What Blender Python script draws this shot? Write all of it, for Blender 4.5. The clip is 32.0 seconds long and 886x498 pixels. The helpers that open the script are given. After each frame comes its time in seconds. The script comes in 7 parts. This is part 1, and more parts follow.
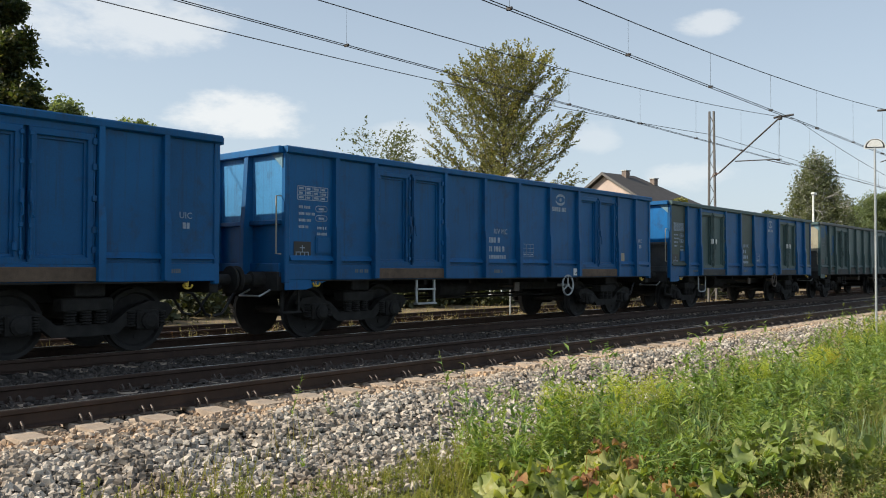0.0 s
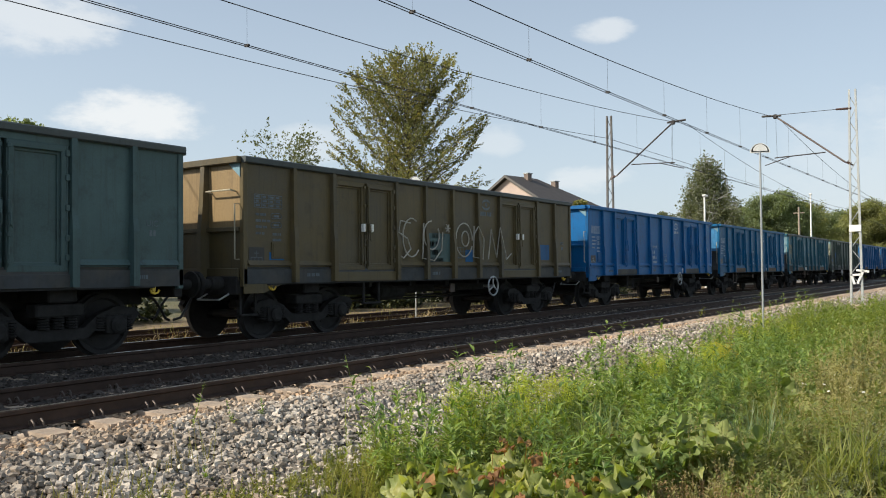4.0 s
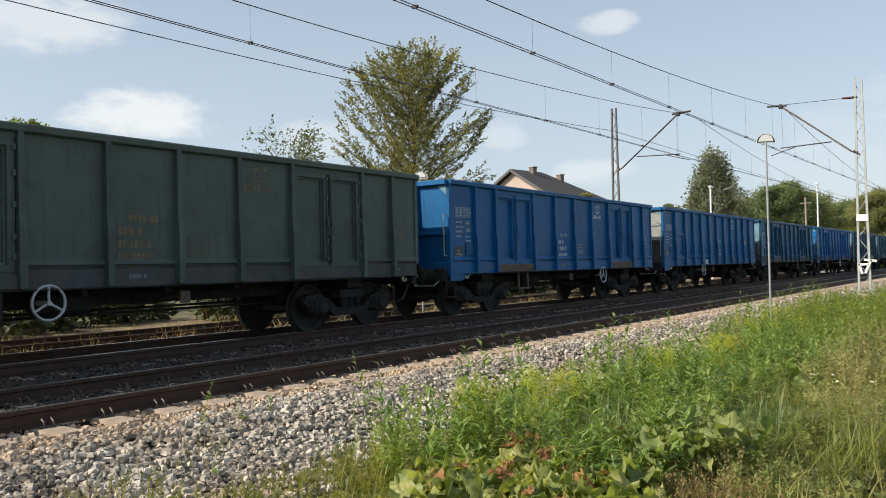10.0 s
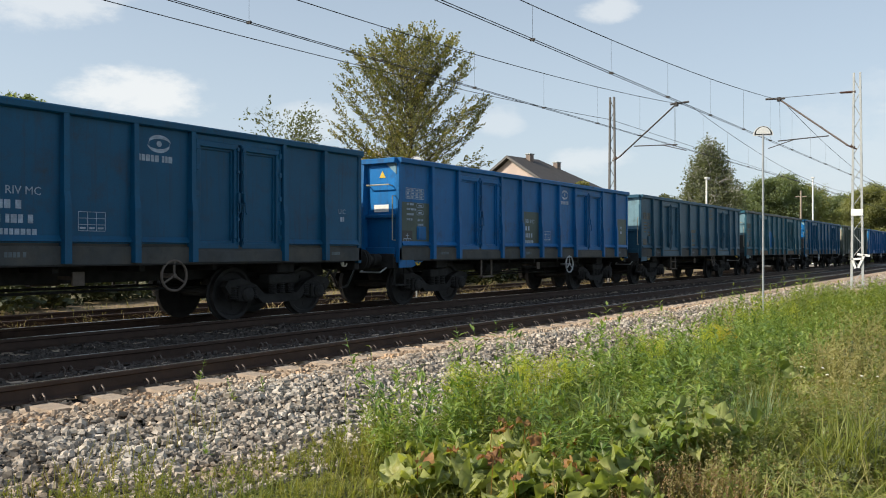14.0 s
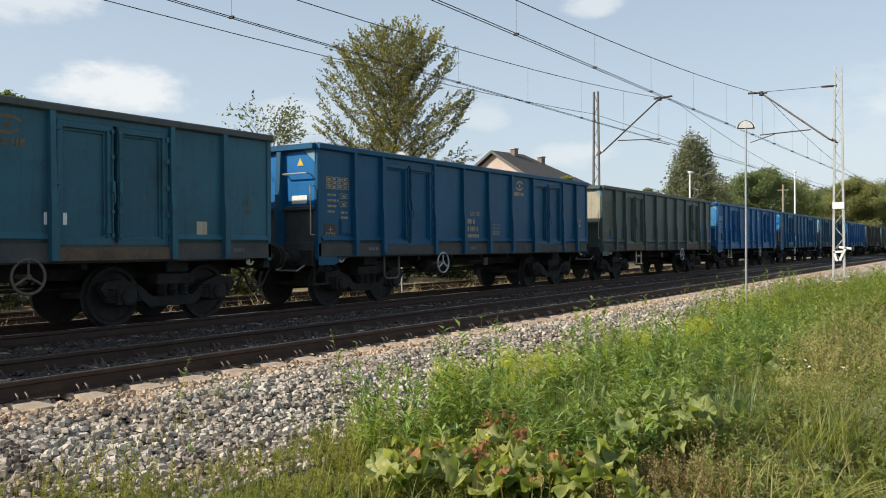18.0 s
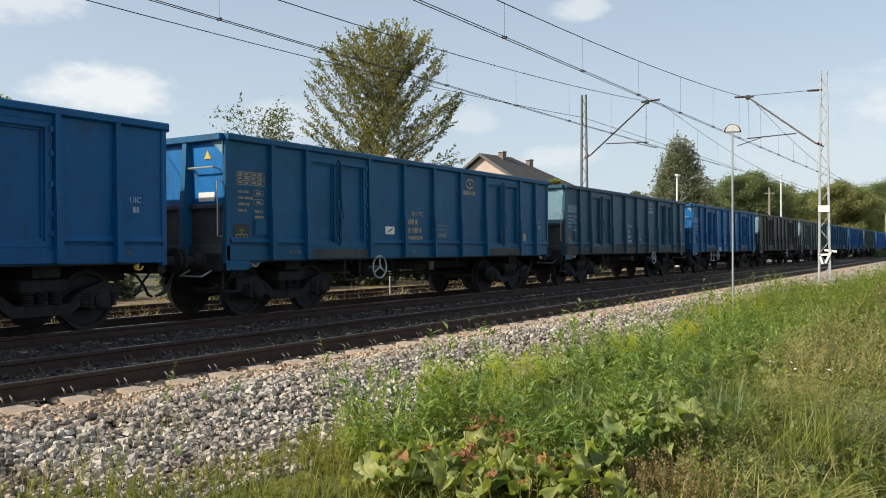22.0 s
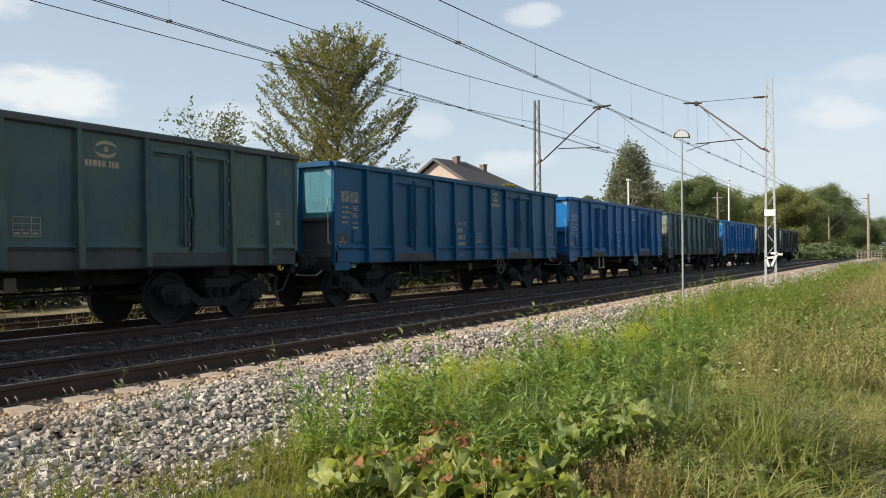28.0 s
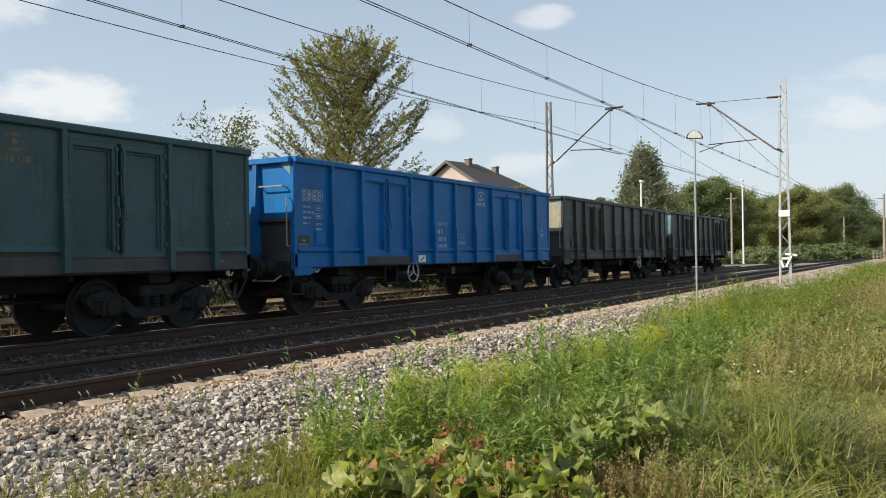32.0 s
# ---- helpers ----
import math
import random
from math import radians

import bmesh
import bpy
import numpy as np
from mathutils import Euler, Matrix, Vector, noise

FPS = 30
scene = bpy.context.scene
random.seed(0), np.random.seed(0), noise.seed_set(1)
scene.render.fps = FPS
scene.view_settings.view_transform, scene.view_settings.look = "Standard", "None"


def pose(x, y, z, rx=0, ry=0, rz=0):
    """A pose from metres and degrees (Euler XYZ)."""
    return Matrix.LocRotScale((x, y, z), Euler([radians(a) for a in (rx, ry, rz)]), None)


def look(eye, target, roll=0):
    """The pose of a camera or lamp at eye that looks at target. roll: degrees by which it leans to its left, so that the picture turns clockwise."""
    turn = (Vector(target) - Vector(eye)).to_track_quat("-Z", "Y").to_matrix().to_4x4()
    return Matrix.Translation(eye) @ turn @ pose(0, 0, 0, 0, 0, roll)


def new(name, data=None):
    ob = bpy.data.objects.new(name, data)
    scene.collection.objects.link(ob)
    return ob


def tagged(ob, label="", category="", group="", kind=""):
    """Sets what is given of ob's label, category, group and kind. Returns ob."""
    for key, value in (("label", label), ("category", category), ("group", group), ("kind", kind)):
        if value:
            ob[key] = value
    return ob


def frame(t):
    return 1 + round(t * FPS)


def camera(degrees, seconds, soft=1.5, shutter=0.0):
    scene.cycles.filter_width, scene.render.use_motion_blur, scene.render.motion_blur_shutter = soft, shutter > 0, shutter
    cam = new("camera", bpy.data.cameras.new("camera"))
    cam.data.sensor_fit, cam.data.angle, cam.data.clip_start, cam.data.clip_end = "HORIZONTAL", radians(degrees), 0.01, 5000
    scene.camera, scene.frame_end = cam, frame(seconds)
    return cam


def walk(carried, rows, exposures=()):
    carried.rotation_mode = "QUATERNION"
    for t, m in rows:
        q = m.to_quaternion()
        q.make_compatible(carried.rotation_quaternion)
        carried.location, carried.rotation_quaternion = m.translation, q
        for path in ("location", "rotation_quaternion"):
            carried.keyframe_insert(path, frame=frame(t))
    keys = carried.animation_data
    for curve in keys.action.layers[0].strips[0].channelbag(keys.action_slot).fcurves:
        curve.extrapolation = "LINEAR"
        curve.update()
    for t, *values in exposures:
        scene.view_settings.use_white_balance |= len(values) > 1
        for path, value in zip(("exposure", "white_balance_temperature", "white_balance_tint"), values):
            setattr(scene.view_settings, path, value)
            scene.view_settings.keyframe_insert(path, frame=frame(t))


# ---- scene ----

# World: x runs along the tracks, y across them away from the camera, z = 0 at the rail heads.
EYE = (0.0, 0.0, 1.21)
TURN = [  # seconds, heading, tilt, lean
    (0, -49.20, 91.37, -0.15), (0.5, -49.32, 91.39, 0.06), (1, -49.37, 91.46, 0.20), (1.5, -49.45, 91.49, 0.22),
    (2, -49.89, 91.51, 0.37), (2.5, -50.21, 91.51, 0.47), (3, -51.04, 91.55, 0.50), (3.5, -54.46, 91.56, 0.52),
    (4, -55.69, 91.53, 0.57), (4.5, -55.70, 91.57, 0.64), (6.5, -55.27, 91.62, 1.00), (7, -55.07, 91.64, 1.10),
    (7.5, -55.08, 91.70, 1.18), (8, -55.09, 91.72, 1.19), (8.5, -55.12, 91.74, 1.26), (9, -55.17, 91.76, 1.29),
    (9.5, -55.23, 91.74, 1.26), (10, -55.26, 91.18, 1.29), (10.5, -55.30, 91.18, 0.82), (11, -55.35, 91.18, 0.68),
    (11.5, -55.40, 91.04, 0.67), (12, -55.43, 90.87, 0.64), (12.5, -55.48, 90.93, 0.69), (13, -55.51, 90.79, 0.37),
    (13.5, -55.57, 90.33, -0.02), (14, -55.63, 90.16, 0.00), (14.5, -55.71, 90.10, 0.03), (15, -55.91, 90.01, 0.06),
    (15.5, -56.22, 89.93, 0.08), (17.5, -56.58, 89.82, 0.27), (18, -56.66, 89.82, 0.32), (18.5, -56.67, 89.88, 0.32),
    (19, -56.72, 89.91, 0.37), (19.5, -56.82, 89.94, 0.43), (20, -56.89, 89.97, 0.43), (20.5, -56.92, 89.98, 0.41),
    (21, -56.96, 89.99, 0.34), (21.5, -57.17, 90.02, 0.33), (22, -57.47, 90.00, 0.28), (22.5, -57.95, 89.98, 0.16),
    (23, -58.72, 90.02, 0.23), (23.5, -59.50, 90.06, 0.15), (24, -60.40, 90.07, 0.16), (24.5, -60.76, 90.15, 0.25),
    (25, -60.81, 90.16, 0.28), (25.5, -60.86, 90.18, 0.33), (27.5, -60.82, 90.27, 0.50), (28, -60.60, 90.29, 0.52),
    (28.5, -60.53, 90.31, 0.58), (29, -60.42, 90.31, 0.57), (29.5, -60.42, 90.36, 0.59), (30, -60.47, 90.37, 0.63),
    (30.5, -60.51, 90.40, 0.68), (31, -60.51, 90.43, 0.75), (31.5, -60.29, 90.47, 0.79), (32, -59.74, 90.47, 0.80)]
cam = camera(55.99, 32.0, soft=1.0)
walk(cam, [(t, pose(*EYE, tilt, lean, head)) for t, head, tilt, lean in TURN])

# ---- light ----
SUN = Vector((-1.06, 0.88, 1.0)).normalized()   # towards the sun
scene.view_settings.exposure = 0.22
sun = new("sun", bpy.data.lights.new("sun", "SUN"))
sun.data.energy, sun.data.angle, sun.data.color = 5.0, radians(0.6), (1.0, 0.91, 0.76)
sun.matrix_world = look((0, 0, 60), Vector((0, 0, 60)) - SUN)


def make_world():
    w = bpy.data.worlds.new("sky")
    scene.world = w
    w.use_nodes = True
    nt = w.node_tree
    nt.nodes.clear()
    N, L = nt.nodes.new, nt.links.new
    out, bg = N("ShaderNodeOutputWorld"), N("ShaderNodeBackground")
    sky = N("ShaderNodeTexSky")
    sky.sky_type, sky.sun_disc = "NISHITA", False
    sky.sun_elevation = math.asin(SUN.z)
    sky.sun_rotation = math.atan2(SUN.x, SUN.y)
    sky.air_density, sky.dust_density, sky.ozone_density = 1.0, 1.6, 1.5
    co = N("ShaderNodeTexCoord")
    # hazy veil that thickens towards the horizon
    sep = N("ShaderNodeSeparateXYZ")
    L(co.outputs["Generated"], sep.inputs[0])
    haze = N("ShaderNodeMapRange")
    haze.inputs["From Min"].default_value, haze.inputs["From Max"].default_value = 0.0, 0.42
    haze.inputs["To Min"].default_value, haze.inputs["To Max"].default_value = 0.78, 0.34
    L(sep.outputs["Z"], haze.inputs["Value"])
    veil = N("ShaderNodeMixRGB")
    veil.inputs[2].default_value = (*SKY_VEIL, 1)
    L(haze.outputs[0], veil.inputs[0])
    L(sky.outputs[0], veil.inputs[1])
    last = veil.outputs[0]
    wob = N("ShaderNodeTexNoise")
    wob.inputs["Scale"].default_value, wob.inputs["Detail"].default_value, wob.inputs["Roughness"].default_value = 13.0, 7.0, 0.62
    stretch = N("ShaderNodeMapping")
    stretch.inputs["Scale"].default_value = (1, 1, 2.2)
    L(co.outputs["Generated"], stretch.inputs[0])
    L(stretch.outputs[0], wob.inputs["Vector"])
    # fair-weather clouds: heading, height, half width, half height (degrees), strength
    for az, el, hw, hh, amount in CLOUDS:
        a, e = radians(az), radians(el)
        d = (math.cos(a) * math.cos(e), math.sin(a) * math.cos(e), math.sin(e))
        side, up = (-math.sin(a), math.cos(a), 0), (-math.cos(a) * math.sin(e), -math.sin(a) * math.sin(e), math.cos(e))

        def dot(v, k):
            n = N("ShaderNodeVectorMath")
            n.operation = "DOT_PRODUCT"
            n.inputs[1].default_value = [c * k for c in v]
            L(co.outputs["Generated"], n.inputs[0])
            return n.outputs["Value"]

        def mth(op, p, q):
            n = N("ShaderNodeMath")
            n.operation = op
            for i, v in enumerate((p, q)):
                if isinstance(v, (int, float)):
                    n.inputs[i].default_value = v
                else:
                    L(v, n.inputs[i])
            return n.outputs[0]

        u, v = dot(side, 1 / radians(hw)), dot(up, 1 / radians(hh))
        r2 = mth("ADD", mth("MULTIPLY", u, u), mth("MULTIPLY", v, v))
        front = mth("GREATER_THAN", dot(d, 1.0), 0.3)
        body = mth("SUBTRACT", mth("ADD", -0.35, mth("MULTIPLY", wob.outputs["Fac"], 2.7)), r2)
        ramp = N("ShaderNodeMapRange")
        ramp.interpolation_type = "SMOOTHSTEP"
        ramp.inputs["From Min"].default_value, ramp.inputs["From Max"].default_value = 0.0, 0.95
        L(body, ramp.inputs["Value"])
        fac = mth("MULTIPLY", mth("MULTIPLY", ramp.outputs[0], front), amount)
        mix = N("ShaderNodeMixRGB")
        mix.inputs[2].default_value = (*CLOUD_WHITE, 1)
        L(fac, mix.inputs[0])
        L(last, mix.inputs[1])
        last = mix.outputs[0]
    L(last, bg.inputs["Color"])
    bg.inputs["Strength"].default_value = SKY_STRENGTH
    L(bg.outputs[0], out.inputs["Surface"])


SKY_STRENGTH = 0.106
SKY_VEIL = (5.68, 6.58, 7.34)
CLOUD_WHITE = (7.45, 7.62, 7.62)
CLOUDS = [(54.8, 10.2, 5.2, 1.7, 0.85), (63.5, 15.8, 9.0, 2.6, 0.6), (23.0, 15.8, 2.4, 0.9, 0.55), (4.0, 8.4, 3.2, 1.1, 0.5), (43.0, 8.8, 3.6, 1.5, 0.35),
          (30.5, 9.0, 2.2, 1.3, 0.35), (24.5, 6.2, 3.4, 1.2, 0.45), (0.0, 11.0, 6.0, 1.0, 0.3), (4.0, 6.0, 13.0, 5.0, 0.22)]
make_world()


# ---- materials ----
def material(name, base, rough=0.7, metal=0.0, var=0.25, scale=3.0, fine=40.0, bump=0.2, second=None, mixpos=0.5, mixwidth=0.25, mixscale=0.9,
             rand=0.0, island=0.0, dirt=None, dirt_z=None, streak=0.0, coat=0.0, spec=0.5):
    """A surface with broad stains, fine grain and relief. second: another colour that shows in patches; dirt: a colour that gathers in blotches."""
    m = bpy.data.materials.new(name)
    m.use_nodes = True
    nt = m.node_tree
    N, L = nt.nodes.new, nt.links.new
    b = nt.nodes["Principled BSDF"]
    b.inputs["Roughness"].default_value, b.inputs["Metallic"].default_value = rough, metal
    b.inputs["Specular IOR Level"].default_value = spec
    if coat:
        b.inputs["Coat Weight"].default_value = coat
        b.inputs["Coat Roughness"].default_value = 0.3
    co = N("ShaderNodeTexCoord")
    vec = co.outputs["Object"]
    info = N("ShaderNodeObjectInfo")
    shift = N("ShaderNodeVectorMath")
    shift.operation = "MULTIPLY_ADD"
    L(info.outputs["Random"], shift.inputs[0])
    shift.inputs[1].default_value = (17.0, 31.0, 23.0)
    L(vec, shift.inputs[2])
    vec = shift.outputs[0]

    def noise_at(sc, detail=4.0, rgh=0.6, stretch=None):
        n = N("ShaderNodeTexNoise")
        n.inputs["Scale"].default_value, n.inputs["Detail"].default_value, n.inputs["Roughness"].default_value = sc, detail, rgh
        if stretch:
            mp = N("ShaderNodeMapping")
            mp.inputs["Scale"].default_value = stretch
            L(vec, mp.inputs[0])
            L(mp.outputs[0], n.inputs["Vector"])
        else:
            L(vec, n.inputs["Vector"])
        return n.outputs["Fac"]

    def ramp(v, lo, hi, a=0.0, z=1.0):
        n = N("ShaderNodeMapRange")
        n.inputs["From Min"].default_value, n.inputs["From Max"].default_value = lo, hi
        n.inputs["To Min"].default_value, n.inputs["To Max"].default_value = a, z
        L(v, n.inputs["Value"])
        return n.outputs[0]

    def mix(f, a, c, mode="MIX"):
        n = N("ShaderNodeMixRGB")
        n.blend_type = mode
        for i, v in ((0, f), (1, a), (2, c)):
            if isinstance(v, (int, float)):
                n.inputs[i].default_value = v
            elif isinstance(v, (tuple, list)):
                n.inputs[i].default_value = (*v, 1)
            else:
                L(v, n.inputs[i])
        return n.outputs[0]

    broad, grain = noise_at(scale), noise_at(fine, 3.0)
    col = mix(ramp(broad, 0.25, 0.75), [c * (1 - var) for c in base], [min(1, c * (1 + var)) for c in base])
    if second:
        col = mix(ramp(noise_at(mixscale, 5.0), mixpos - mixwidth / 2, mixpos + mixwidth / 2), col, second)
    if streak:
        s = noise_at(1.0, 4.0, 0.7, (14.0, 14.0, 0.7))
        col = mix(ramp(s, 0.52, 0.78, 0.0, streak), col, dirt or (0.05, 0.045, 0.04))
    if dirt:
        col = mix(ramp(noise_at(scale * 2.3, 6.0, 0.7), 0.54, 0.78, 0.0, 0.6), col, dirt)
    col = mix(1.0, col, mix(ramp(grain, 0.3, 0.7), (0.86,) * 3, (1.12,) * 3), "MULTIPLY")
    if rand:
        col = mix(1.0, col, mix(info.outputs["Random"], (1 - rand,) * 3, (1 + rand,) * 3), "MULTIPLY")
    if island:
        geo = N("ShaderNodeNewGeometry")
        col = mix(1.0, col, mix(geo.outputs["Random Per Island"], (1 - island,) * 3, (1 + island,) * 3), "MULTIPLY")
    L(col, b.inputs["Base Color"])
    L(ramp(grain, 0.3, 0.7, max(0.05, rough - 0.12), min(1, rough + 0.12)), b.inputs["Roughness"])
    if bump:
        bp = N("ShaderNodeBump")
        bp.inputs["Strength"].default_value, bp.inputs["Distance"].default_value = bump, 0.02
        L(mix(0.5, broad, grain), bp.inputs["Height"])
        L(bp.outputs[0], b.inputs["Normal"])
    return m


def leafy(name, stops, rough=0.42, through_light=0.5):
    """Foliage: a colour by leaf, some light coming through."""
    m = bpy.data.materials.new(name)
    m.use_nodes = True
    nt = m.node_tree
    N, L = nt.nodes.new, nt.links.new
    b, out = nt.nodes["Principled BSDF"], nt.nodes["Material Output"]
    geo = N("ShaderNodeNewGeometry")
    cr = N("ShaderNodeValToRGB")
    els = cr.color_ramp.elements
    for i, c in enumerate(stops):
        e = els[i] if i < 2 else els.new(0.5)
        e.color = (*c, 1)
    for i, e in enumerate(els):
        e.position = i / (len(stops) - 1)
    for i, c in enumerate(stops):
        els[i].color = (*c, 1)
    co = N("ShaderNodeTexCoord")
    ns = N("ShaderNodeTexNoise")
    ns.inputs["Scale"].default_value, ns.inputs["Detail"].default_value = 0.55, 2.0
    L(co.outputs["Object"], ns.inputs["Vector"])
    mxv = N("ShaderNodeMath")
    mxv.operation = "MULTIPLY_ADD"
    L(geo.outputs["Random Per Island"], mxv.inputs[0])
    mxv.inputs[1].default_value = 0.36
    half = N("ShaderNodeMapRange")
    half.inputs["From Min"].default_value, half.inputs["From Max"].default_value, half.inputs["To Max"].default_value = 0.3, 0.7, 0.20
    L(ns.outputs["Fac"], half.inputs["Value"])
    near = N("ShaderNodeTexNoise")
    near.inputs["Scale"].default_value, near.inputs["Detail"].default_value = 4.2, 3.0
    L(co.outputs["Object"], near.inputs["Vector"])
    tuft = N("ShaderNodeMapRange")
    tuft.inputs["From Min"].default_value, tuft.inputs["From Max"].default_value, tuft.inputs["To Max"].default_value = 0.36, 0.64, 0.44
    L(near.outputs["Fac"], tuft.inputs["Value"])
    both = N("ShaderNodeMath")
    L(half.outputs[0], both.inputs[0])
    L(tuft.outputs[0], both.inputs[1])
    L(both.outputs[0], mxv.inputs[2])
    L(mxv.outputs[0], cr.inputs[0])
    L(cr.outputs[0], b.inputs["Base Color"])
    b.inputs["Roughness"].default_value = rough
    b.inputs["Specular IOR Level"].default_value = 0.5
    tr = N("ShaderNodeBsdfTranslucent")
    br = N("ShaderNodeMixRGB")
    br.blend_type = "MULTIPLY"
    br.inputs[0].default_value = 1.0
    br.inputs[2].default_value = (1.25, 1.25, 0.5, 1)
    L(cr.outputs[0], br.inputs[1])
    L(br.outputs[0], tr.inputs["Color"])
    mx = N("ShaderNodeMixShader")
    mx.inputs[0].default_value = through_light
    L(b.outputs[0], mx.inputs[1])
    L(tr.outputs[0], mx.inputs[2])
    L(mx.outputs[0], out.inputs["Surface"])
    return m


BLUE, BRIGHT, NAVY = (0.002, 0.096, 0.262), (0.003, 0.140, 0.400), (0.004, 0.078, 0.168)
GREEN, OLIVE = (0.066, 0.112, 0.112), (0.066, 0.092, 0.080)
BROWN, GREY = (0.110, 0.085, 0.040), (0.048, 0.053, 0.047)
GRIME = (0.030, 0.028, 0.025)


def paint(name, base, **kw):
    args = dict(rough=0.48, var=0.16, scale=1.1, fine=60, bump=0.05, streak=0.45, dirt=GRIME, rand=0.10, spec=0.28)
    args.update(kw)
    return material(name, base, **args)


PAINT = {
    "blue": paint("blue_paint", BLUE), "bright": paint("bright_blue_paint", BRIGHT), "navy": paint("navy_paint", NAVY),
    "green": paint("green_paint", GREEN), "olive": paint("olive_paint", OLIVE),
    "brown": paint("brown_paint", BROWN, second=(0.10, 0.085, 0.055), mixpos=0.55), "grey": paint("grey_paint", GREY),
    "patched": paint("patched_paint", GREEN, second=BLUE, mixpos=0.60, mixwidth=0.04, mixscale=0.8),
    "cream": paint("cream_paint", (0.38, 0.355, 0.27), dirt=(0.16, 0.10, 0.05)),
    "pine": paint("dull_pine_green_paint", (0.046, 0.094, 0.102)), "lichen": paint("lichen_grey_paint", (0.22, 0.235, 0.18), dirt=(0.15, 0.10, 0.05)),
    "grey_rim": paint("weathered_grey_rim_paint", (0.075, 0.088, 0.088)),
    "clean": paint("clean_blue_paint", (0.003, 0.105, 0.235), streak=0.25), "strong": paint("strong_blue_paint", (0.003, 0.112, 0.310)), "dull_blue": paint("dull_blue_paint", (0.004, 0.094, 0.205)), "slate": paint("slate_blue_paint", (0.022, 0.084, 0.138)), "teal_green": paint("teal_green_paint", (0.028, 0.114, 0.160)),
    # sky and the pale paints hold the sun's light on the leading end walls
    "moss": paint("moss_green_paint", (0.074, 0.112, 0.098), second=(0.030, 0.082, 0.115), mixpos=0.58, mixscale=0.7), "sky": paint("sunlit_light_blue_paint", (0.045, 0.20, 0.40)), "pale_teal": paint("pale_teal_paint", (0.07, 0.22, 0.28)),
    "grey_white": paint("grey_white_paint", (0.34, 0.36, 0.34), dirt=(0.20, 0.11, 0.05)),
    "patched_teal": paint("patched_teal_paint", (0.028, 0.114, 0.160), second=(0.075, 0.095, 0.075), mixpos=0.5, mixwidth=0.06, mixscale=1.3),
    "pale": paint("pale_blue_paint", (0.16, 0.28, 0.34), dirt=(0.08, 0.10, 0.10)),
    "ochre": paint("ochre_paint", (0.26, 0.185, 0.095), dirt=(0.09, 0.06, 0.035)),
    "grimy": material("grimy_sill_paint", (0.050, 0.056, 0.060), 0.8, 0.0, 0.35, 3, 50, 0.15, second=(0.082, 0.078, 0.068), mixpos=0.55, mixscale=1.6, streak=0.3, dirt=GRIME),
    "rusty": material("rusty_steel", (0.115, 0.080, 0.056), 0.85, 0.0, 0.4, 5, 60, 0.3, dirt=(0.05, 0.03, 0.02)),
}
